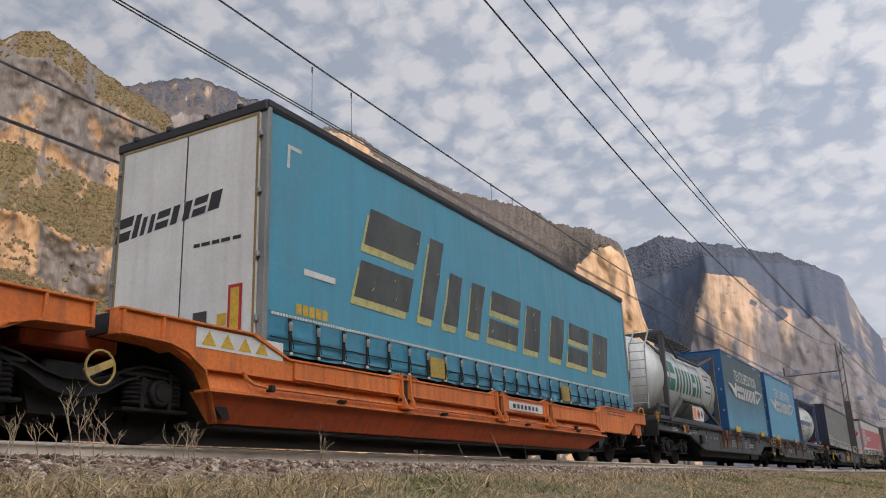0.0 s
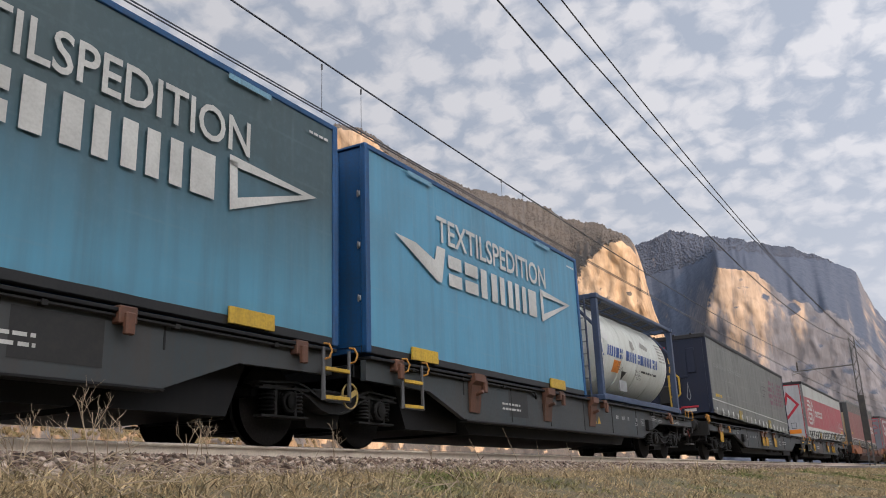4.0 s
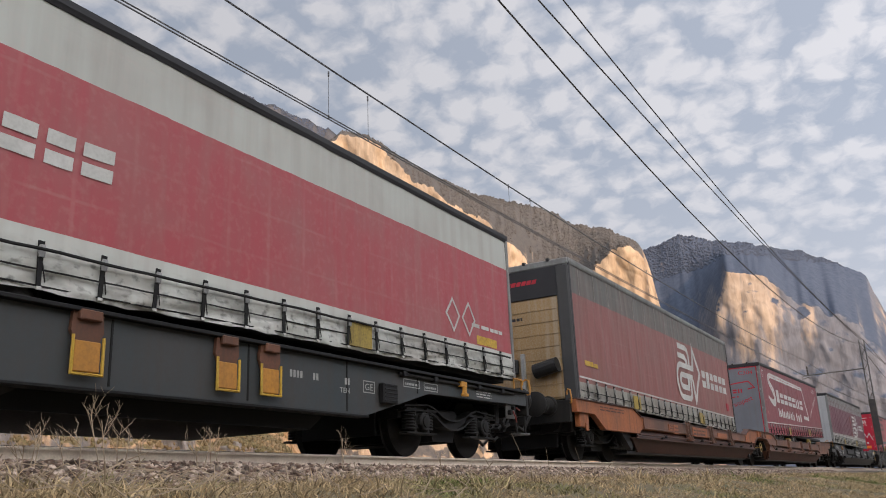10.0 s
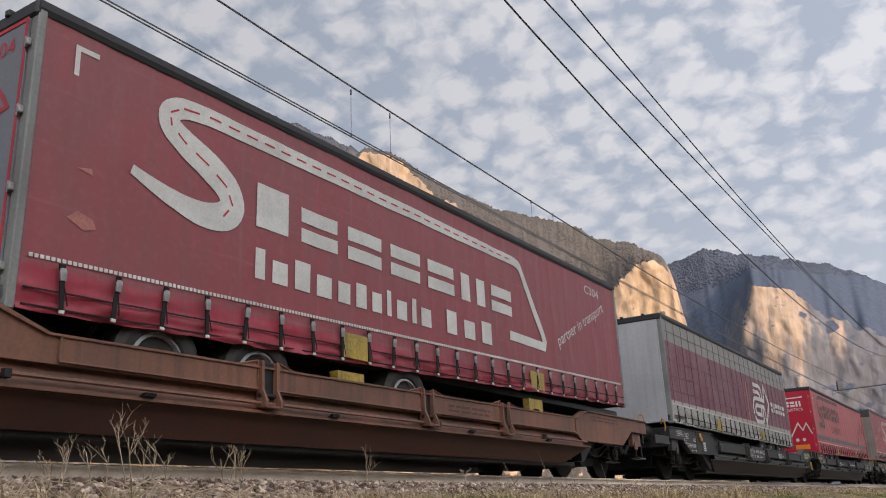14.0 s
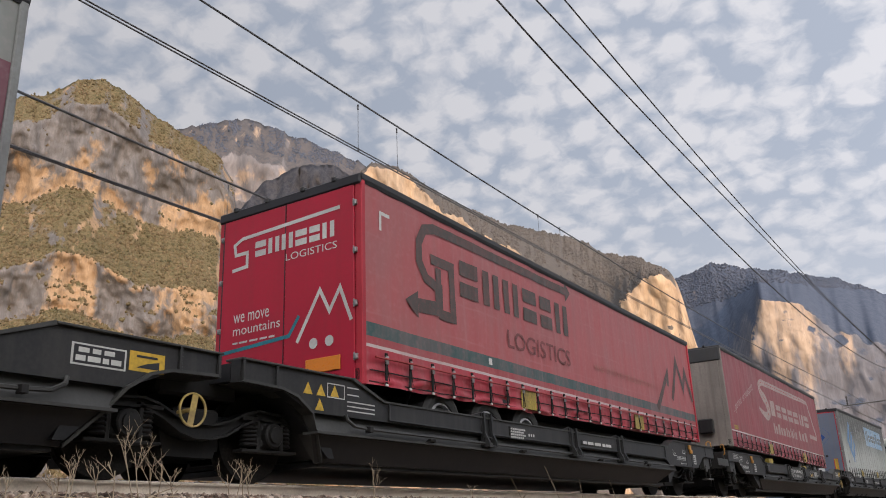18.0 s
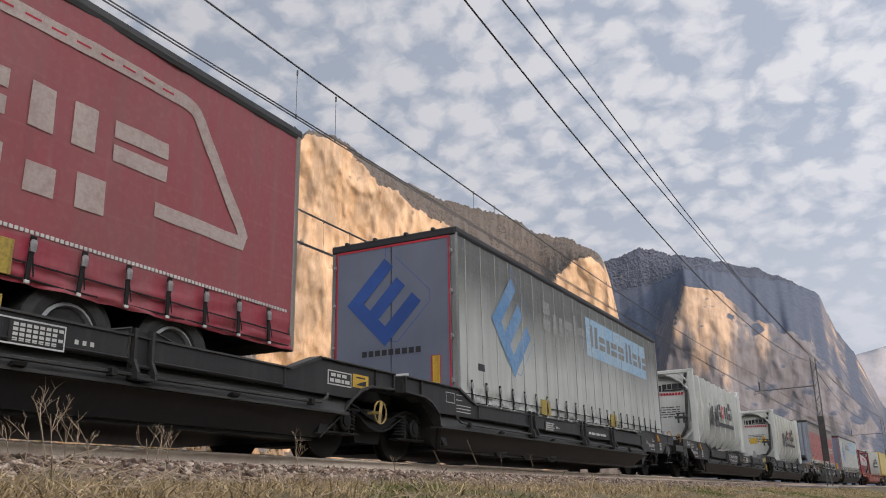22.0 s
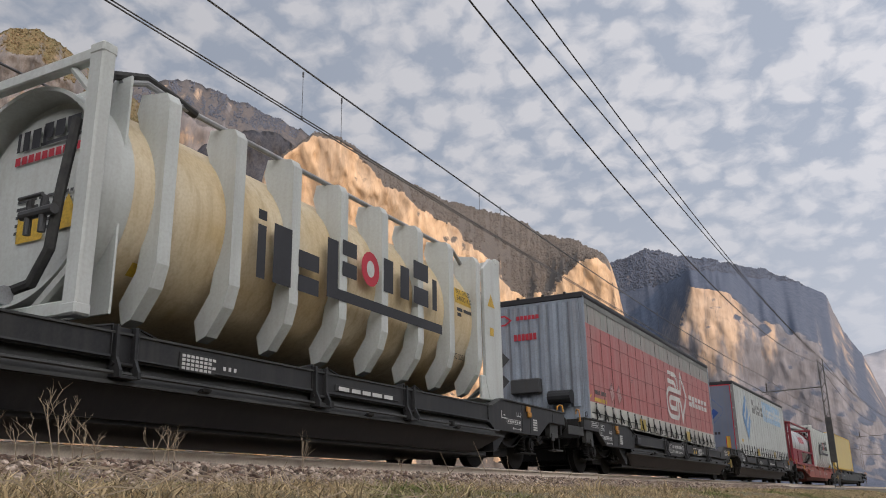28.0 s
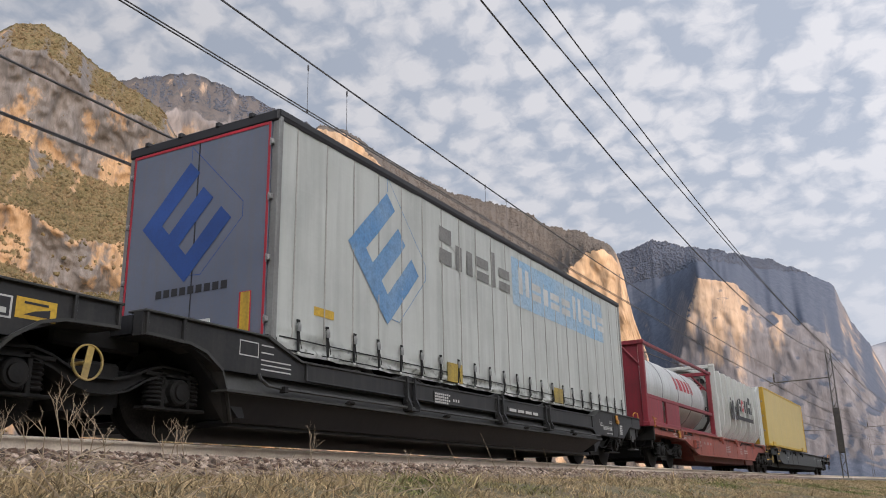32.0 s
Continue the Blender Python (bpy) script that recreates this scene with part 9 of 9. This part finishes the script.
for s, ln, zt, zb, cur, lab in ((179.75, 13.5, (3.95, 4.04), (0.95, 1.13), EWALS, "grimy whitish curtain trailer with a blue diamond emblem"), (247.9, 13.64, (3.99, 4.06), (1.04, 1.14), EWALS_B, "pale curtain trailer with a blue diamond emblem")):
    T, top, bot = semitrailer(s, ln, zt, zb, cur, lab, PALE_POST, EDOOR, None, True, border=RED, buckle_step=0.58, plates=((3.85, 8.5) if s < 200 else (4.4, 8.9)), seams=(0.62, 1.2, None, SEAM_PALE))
    diamond_emblem(T, 1.4 if s < 200 else 1.48, 2.6 if s < 200 else 2.7, 0.98, PRINT_BLUE, 1.281)
    zz = 2.82 if s < 200 else 2.98
    marks(T, blocks(4.0, zz, 0.56, [0.42, 0.62, 0.48, 0.14, 0.46], 0.15, 0, [1.1, 0.75, 0.75, 1.15, 0.75], "hvhlh"), GREY_PRINT if s > 200 else LETTER_DIM, 1.281, name="word_mark", label="grey word mark")
    marks(T, [rect(6.85, 12.2, zz - 0.16, zz + 0.78)], LIGHT_BLUE, 1.277, name="blue_panel", label="light blue printed panel")
    marks(T, blocks(7.15, zz + 0.1, 0.48, [0.52, 0.46, 0.26, 0.5, 0.5], 0.14, 0, [1.1, 0.72, 0.72, 0.72, 0.72], "vhlhh") + blocks(10.15, zz + 0.1, 0.48, [0.52, 0.46, 0.26, 0.46], 0.14, 0, [1.1, 0.72, 0.72, 0.72], "vhlh"), GREY_PRINT if s < 200 else LETTER, 1.281, name="word_mark")
    diamond_emblem(T, -0.92, 2.8, 0.8, BLUE, 0.026, FRONT)
    marks(T, blocks(-0.59, 1.84, 0.1, [0.1] * 9, 0.035), INK, 0.026, FRONT, "address_bars")
    part("marker_board", Mesh().box(0.79, 0.97, -0.035, -0.02, 1.1, 1.76, 0.004), RED, T)
    part("marker_face", Mesh().box(0.82, 0.96, -0.04, -0.03, 1.15, 1.75, 0.003), YELLOW, T)
    part("plate", Mesh().box(0.1, 0.35, -0.035, -0.02, 1.15, 1.5, 0.004), WHITE, T)
    marks(T, [rect(0.78, 1.04, 1.57, 1.69)] if s < 200 else [rect(0.78, 1.2, 1.57, 1.68)], INK if s < 200 else YELLOW, 1.277, name="sticker")

# third black pair with two silo containers
pocket_section(211.75, -1, BLACK, BLACK_LOW, "black pocket wagon half under a white ribbed silo container", has_middle=False)
pocket_section(211.75, 1, BLACK, BLACK_LOW, "black pocket wagon half under a cream ribbed silo container")


def silo(s, ln, body_mat, rib_mat, label, ribs=8):
    t = thing("silo_container", label, "silo", "silo containers on the train")
    MOVERS.append((t, s))
    z0, z1 = 1.08, 3.75
    zc, r = 2.46, 1.17
    n = 60
    prof = [(0.47, 0.3), (0.48, 0.9), (0.52, 1.1), (0.6, r), (ln - 0.3, r), (ln - 0.22, 1.1), (ln - 0.18, 0.9), (ln - 0.17, 0.3)]
    body = part("vessel", Mesh().lathe(prof, n, "y", (0, 0, zc)), body_mat, t, smooth=True)
    for k in range(ribs):
        y = 0.95 + k * (ln - 1.9) / (ribs - 1)
        for sx in (1, -1):
            o = [(sx * 0.85, z1 - 0.10), (sx * 1.22, z1 - 0.16), (sx * 1.27, z1 - 0.26), (sx * 1.27, z0 + 0.66), (sx * 1.20, z0 + 0.42), (sx * 0.98, z0 + 0.12), (sx * 0.85, z0 + 0.07), (sx * 0.8, z0 + 0.3), (sx * 1.0, z0 + 0.6), (sx * 1.12, zc), (sx * 0.8, z1 - 0.3)]
            part("rib", Mesh().prism(o, y - 0.085, y + 0.085, "y"), rib_mat, t)
    for y in (0.0, ln - 0.16):
        for sx in (1, -1):
            part("post", Mesh().box(sx * 1.17 - 0.1, sx * 1.17 + 0.1, y, y + 0.16, z0, z1, 0.02), rib_mat, t)
            g0, g1 = (0.16, 0.86) if y == 0 else (ln - 0.86, ln - 0.16)
            if y > 0:
                part("gusset", Mesh().box(sx * 1.225 - 0.035, sx * 1.225 + 0.035, g0, g1, z0 + 0.02, z0 + 0.44, 0.015), rib_mat, t)
            for z in (z0 - 0.01, z1 - 0.11):
                part("corner_casting", Mesh().box(sx * 1.175 - 0.1, sx * 1.175 + 0.1, y - 0.01, y + 0.17, z, z + 0.12, 0.02), rib_mat, t)
            part("corner_stay", Mesh().tube((sx * 1.1, y + 0.08, z1 - 0.5), (sx * 0.75, y + 0.08, z1 - 0.12), 0.04, 6), rib_mat, t)
            part("corner_stay", Mesh().tube((sx * 1.1, y + 0.08, z0 + 0.5), (sx * 0.6, y + 0.08, z0 + 0.1), 0.05, 6), rib_mat, t)
        part("end_beam", Mesh().box(-1.1, 1.1, y + 0.02, y + 0.14, z1 - 0.14, z1 - 0.01, 0.015), rib_mat, t)
        part("end_beam", Mesh().box(-1.1, 1.1, y + 0.02, y + 0.14, z0, z0 + 0.14, 0.015), rib_mat, t)
    part("end_dish", Mesh().lathe([(0.34, 0.3), (0.36, 0.75), (0.41, 1.0), (0.47, 1.10)], 40, "y", (0, 0, 2.4)), rib_mat, t, smooth=True)
    part("end_wall", Mesh().box(-1.1, 1.1, 0.50, 0.53, z0 + 0.1, z1 - 0.1, 0.005), rib_mat, t)
    part("end_collar", Mesh().lathe([(0.17, 1.165), (0.62, 1.17), (0.62, 1.12), (0.17, 1.12)], n, "y", (0, 0, zc), ring=True), rib_mat, t, smooth=True)
    for sx in (1, -1):
        part("end_panel", Mesh().prism([(ln - 0.72, z0 + 0.34), (ln - 0.58, z0 + 0.04), (ln - 0.14, z0 + 0.04), (ln - 0.14, z1 - 0.12), (ln - 0.42, z1 - 0.05), (ln - 0.72, z1 - 0.30)], min(sx * 1.21, sx * 1.268), max(sx * 1.21, sx * 1.268)), rib_mat, t, "flat white end panel")
    lad = part("ladder", Mesh().tube((-1.05, -0.02, z0 + 0.1), (-1.05, -0.02, z1 - 0.1), 0.025).tube((-0.7, -0.02, z0 + 0.1), (-0.7, -0.02, z1 - 0.1), 0.025), rib_mat, t)
    for i in range(9):
        part("rung", Mesh().tube((-1.05, -0.02, z0 + 0.25 + 0.27 * i), (-0.7, -0.02, z0 + 0.25 + 0.27 * i), 0.018), ALU, lad)
    part("top_pipe", Mesh().path([(0.95, 0.5, z1 - 0.15), (0.97, 0.8, z1 - 0.02), (1.0, 1.5, z1 - 0.1), (1.0, ln - 1.4, z1 - 0.1), (0.95, ln - 0.9, z1 - 0.3)], 0.035, 8), ALU, t)
    part("hose", Mesh().path([(0.9, 0.25, z1 - 0.45), (0.93, 0.4, z1 - 0.1), (0.96, 0.8, z1 + 0.04), (0.98, 1.2, z1 - 0.03), (1.0, 1.5, z1 - 0.1)], 0.05, 8), RUBBER, t, "black hose")
    part("front_hose", Mesh().path([(0.98, 0.02, 3.0), (0.95, -0.05, 2.2), (0.9, -0.05, 1.7), (0.7, -0.05, 1.4), (0.3, -0.05, 1.35)], 0.05, 8), RUBBER, t, "black hose")
    valve = Mesh().tube((0.55, -0.12, 2.05), (1.0, -0.12, 2.05), 0.05).tube((0.65, -0.12, 1.85), (0.65, -0.12, 2.2), 0.035).tube((0.85, -0.12, 1.85), (0.85, -0.12, 2.2), 0.035).tube((0.6, -0.2, 2.18), (0.92, -0.2, 2.18), 0.02)
    part("valve", valve, FRAME_GREY, t)
    part("outlet", Mesh().tube((-0.3, -0.15, 1.3), (0.5, -0.15, 1.3), 0.09, 12).tube((0.1, -0.15, 1.2), (0.1, -0.15, 1.6), 0.06).lathe([(-0.25, 0.12), (-0.2, 0.15), (-0.1, 0.15), (-0.05, 0.12)], 14, "y", (0.1, 0, 1.3)), ALU, t)
    # name bars over the ribs
    marks(t, blocks(2.32, 1.92, 0.58, [0.15, 0.34, 0.42], 0.14, 0, [1.1, 1.25, 0.9], "llh"), INK, 1.277, name="word_mark", label="black word mark over the ribs")
    marks(t, [rect(2.32, 2.47, 2.62, 2.74)], INK, 1.277, name="word_mark")
    marks(t, [rect(3.68, 3.92, 1.97, 2.76), rect(3.92, 6.8, 1.97, 2.12)], INK, 1.277, name="word_mark_bar")
    marks(t, blocks(4.02, 2.32, 0.5, [0.34], 0.1, 0, None, "h"), INK, 1.277, name="word_mark")
    marks(t, [[(4.7 + 0.23 * math.cos(a * math.pi / 8), 2.56 + 0.25 * math.sin(a * math.pi / 8)) for a in range(16)]], RED, 1.277, name="red_disc")
    marks(t, [[(4.7 + 0.1 * math.cos(a * math.pi / 8), 2.56 + 0.12 * math.sin(a * math.pi / 8)) for a in range(16)]], rib_mat, 1.28, name="disc_hole")
    marks(t, blocks(5.05, 2.32, 0.52, [0.72, 0.46, 0.15], 0.13, 0, [0.95, 1.3, 0.95], "vhl"), INK, 1.277, name="word_mark")
    marks(t, blocks(-0.33, 3.03, 0.22, [0.05, 0.1, 0.13, 0.06], 0.04) + blocks(0.08, 3.1, 0.18, [0.14, 0.14, 0.2, 0.14, 0.05], 0.035) + [rect(0.05, 0.75, 3.03, 3.07)], INK, -0.325, FRONT, "word_mark")
    marks(t, blocks(-0.33, 2.88, 0.09, [0.08] * 11, 0.025), RED, -0.325, FRONT, "address_bars")
    text_bars(t, -0.2, 2.1, -0.325, 0.85, 0.42, 5, FRAME_GREY, FRONT, seed=9)
    return t


silo(197.95, 9.0, SILO_WHITE, SILO_WHITE, "white ribbed silo container with black lettering bars")
t = silo(216.2, 9.15, CREAM, SILO_WHITE, "cream silo container with white ribs and rust-coloured stains")
marks(t, [[(0.36, 2.06), (0.8, 2.06), (0.58, 2.42)], rect(-0.15, 0.25, 2.0, 2.3)], YELLOW, -0.322, FRONT, "warning_triangle")
def on_silo(polys, material, name, out=0.006):
    return on_vessel(t, 2.46, 1.17, polys, material, name, out)


on_silo([rect(7.52, 8.16, 2.66, 2.96)], YELLOW, "yellow_label")
for i, wd in enumerate(("MAX. GROSS", "34000 KG")):
    text(t, wd, 7.56, 2.84 - 0.13 * i, 1.165 - 0.03 * (1 - i), 0.085, 0.55, INK)
on_silo(blocks(7.55, 2.52, 0.06, [0.2, 0.3], 0.04) + blocks(7.55, 2.43, 0.06, [0.15], 0.04), INK, "small_print")
text(t, "IC 308", 7.7, 1.74, 1.02, 0.1, 0.34, INK)
on_silo([rect(0.85, 1.3, 1.66, 1.78)], YELLOW, "yellow_label")
marks(t, [[(8.55, 2.78), (8.85, 2.78), (8.7, 3.02)], rect(8.62, 8.78, 2.25, 2.4)], YELLOW, 1.278, name="warning_triangle")

# fourth black pair
pocket_section(245.8, -1, BLACK, BLACK_LOW, "black pocket wagon half under a pink-red trailer", has_middle=False)
pocket_section(245.8, 1, BLACK, BLACK_LOW, "black pocket wagon half under a pale trailer")
GREY_DARK = paint("soiled_grey_cloth", (0.12, 0.12, 0.11), (0.20, 0.20, 0.18), streak=0.5, dirt=(0.08, 0.076, 0.07))
PINK = curtain_mat("pink_red_tarpaulin", [(1.55, (0.44, 0.45, 0.41)), (3.39, (0.36, 0.105, 0.10)), (5, (0.24, 0.245, 0.225))], grime=(0.28, 0.19, 0.17), top_grime=0.35, streak=0.35, soiled=1.50, grid=0.0)
CORR = paint("grey_blue_corrugated", (0.26, 0.30, 0.36), (0.2, 0.22, 0.26), dirt=(0.12, 0.1, 0.09), streak=0.5)
T, top, bot = semitrailer(229.93, 13.75, (4.10, 4.08), (1.14, 1.08), PINK, "pink-red curtain trailer with grey roof band and corrugated headboard", CORR, CORR, None, False, doors=False, seams=(0.75, 1.58, 3.38, SEAM_PINK), buckle_step=0.62, plates=(4.3, 9.45), tails=True)
for z in (1.95, 2.5, 3.05):
    part("seam", Mesh().box(1.268, 1.273, 0.2, 13.5, z, z + 0.024, 0.001), SEAM_PINK, T)
arrow_emblem(T, 7.13, 1.72, 2.72, 1.50, LETTER, 1.281)
marks(T, blocks(10.13, 2.3, 0.36, [0.40, 0.28, 0.34, 0.38, 0.34, 0.38], 0.12, 0.03, None, "hlhhhh"), LETTER, 1.281, name="word_mark", label="white word mark")
for i in range(9):
    part("corrugation", Mesh().prism([(-1.12 + 0.25 * i, -0.012), (-1.06 + 0.25 * i, -0.06), (-0.96 + 0.25 * i, -0.06), (-0.90 + 0.25 * i, -0.012)], 1.45, 3.9, "z"), CORR, T)
marks(T, [diamond(-0.82, 2.66, 0.2), diamond(-0.84, 2.14, 0.2)], FRAME_GREY, 0.065, FRONT, "placard_frame")
part("connector_box", Mesh().box(-0.57, 0.18, -0.2, -0.02, 1.8, 2.15, 0.03), FRAME_GREY, T)
part("air_tank", Mesh().tube((0.4, -0.2, 1.66), (0.95, -0.2, 1.66), 0.16, 14), BLACK_LOW, T)
marks(T, stroke([(-1.0, 3.5), (-0.9, 3.72), (-0.7, 3.72), (-0.55, 3.6), (-0.7, 3.5), (-1.0, 3.5)], 0.04) + blocks(-0.4, 3.58, 0.1, [0.08] * 6, 0.02), RED, 0.066, FRONT, "emblem")
marks(T, blocks(-0.48, 3.08, 0.16, [0.08] * 6, 0.02), RED, 0.066, FRONT, "number_bars")
PLACARD_PINK = paint("pale_pink_plate", (0.44, 0.29, 0.27), (0.36, 0.20, 0.19))
for k in range(27):
    y = 0.3 + 0.5 * k
    part("band_seam", Mesh().box(1.268, 1.273, y - 0.008, y + 0.008, 3.40, top(y) - 0.14, 0.001), SEAM_PALE if k % 3 else FRAME_GREY, T)
part("band_strip", Mesh().face_set([(x, y, z) for y, dz in ((0.1, top(0.1)), (13.6, top(13.6))) for x, z in ((1.272, dz - 0.26), (1.277, dz - 0.26), (1.277, dz - 0.12), (1.272, dz - 0.12))], [(0, 1, 2, 3), (7, 6, 5, 4)] + [(i, i + 4, (i + 1) % 4 + 4, (i + 1) % 4) for i in range(4)]), GREY_DARK, T, "dark soiled strip under the roof rail")
for u in (1.80, 2.38):
    # slanted placard holders with a patterned upper edge
    o = [(u - 0.21, 1.95), (u + 0.03, 2.14), (u + 0.21, 1.86), (u - 0.03, 1.67)]
    marks(T, [o], PLACARD_PINK, 1.279, name="placard", label="pale pink empty placard")
    marks(T, stroke(o[1:] + o[:1], 0.03), SEAM_PINK, 1.283, name="placard_frame")
    marks(T, stroke(o[:2], 0.06), SEAM_DIM, 1.284, name="placard_edge")
    marks(T, [[(a + (b - a) * f_, c + (d_ - c) * f_ - 0.014), (a + (b - a) * (f_ + 0.07), c + (d_ - c) * (f_ + 0.07) - 0.014), (a + (b - a) * (f_ + 0.07), c + (d_ - c) * (f_ + 0.07) + 0.014), (a + (b - a) * f_, c + (d_ - c) * f_ + 0.014)] for (a, c), (b, d_) in (o[:2],) for f_ in (0.08, 0.26, 0.44, 0.62, 0.80)], LETTER_PINK, 1.288, name="edge_print")
for a, b in ((0.42, 0.92), (0.98, 1.18), (1.24, 1.33)):
    marks(T, [rect(a, b, 1.59, 1.68)], YELLOW, 1.281, name="yellow_strip", label="yellow sticker strip")
marks(T, blocks(0.45, 1.76, 0.10, [0.08, 0.08, 0.08, 0.07], 0.025) + blocks(0.93, 1.76, 0.10, [0.06] * 5, 0.02), INK_FADED, 1.281, name="number_bars")
marks(T, stroke([(0.06, 1.64), (0.12, 1.66), (0.22, 1.73)], 0.04), YELLOW, 1.281, name="yellow_tick")
marks(T, stroke([(3.55, 2.36), (3.70, 2.36), (3.70, 2.42), (3.55, 2.42), (3.55, 2.36)], 0.012), INK_FADED, 1.281, name="sign_frame")
marks(T, stroke([(5.95, 2.02), (6.25, 2.02), (6.25, 1.72)], 0.03), SEAM_DIM, 1.281, name="scuff")

# red wagon with a tank and a silo, then the last wagon
flat_section(280.9, -1, "red-brown container wagon under a tank and a silo container", True, 17.0, RED_WAGON, RED_WAGON)
FRAME_RED = paint("dark_red_frame_paint", (0.26, 0.03, 0.045), (0.2, 0.03, 0.04))
T, zc, r = tank_container(263.4, 8.4, 1.05, 3.4, TANK_GREY, FRAME_RED, "long grey steel tank in a dark red frame", 1.06, 0.4, 0.0, False, False)
on_vessel(T, zc, r, blocks(4.0, 2.4, 0.4, [0.3, 0.4, 0.3, 0.3, 0.3], 0.15), RED, "word_mark")
for y0, y1 in ((0.25, 1.7), (2.1, 3.6)):
    part("side_panel", Mesh().box(1.14, 1.19, y0, y1, 1.18, 1.86, 0.006), FRAME_RED, T, "dark red lower side panel")
part("support_rail", Mesh().box(1.10, 1.20, 0.1, 8.3, 1.84, 1.94, 0.008), FRAME_RED, T)
part("end_box", Mesh().box(-1.05, 1.05, 0.08, 0.14, 1.1, 3.3, 0.006), FRAME_RED, T)
silo(272.25, 9.1, SILO_WHITE, SILO_WHITE, "white ribbed silo container on the red wagon")
flat_section(282.2, 1, "dark flat wagon at the train's end under a yellow swap body", True, 22.5)
YSWAP = curtain_mat("yellow_tarpaulin", [(5, (0.56, 0.44, 0.17))], grime=(0.42, 0.34, 0.18), top_grime=0.3)
swap_body(282.2, 12.2, 1.2, 3.85, YSWAP, YELLOW, "yellow swap body at the end of the train")


# ---- motion of the train ----
def motions():
    times = [1.0 * i for i in range(33)]
    for ob, s in MOVERS:
        walk(ob, [(t, on_track(s - rolled(t))) for t in times])
    steps = [0.1 * i for i in range(321)]
    for w, y, r in WHEELS:
        walk(w, [(t, pose(0, y, r, math.degrees(rolled(t) / r), 0, 0)) for t in steps])


motions()
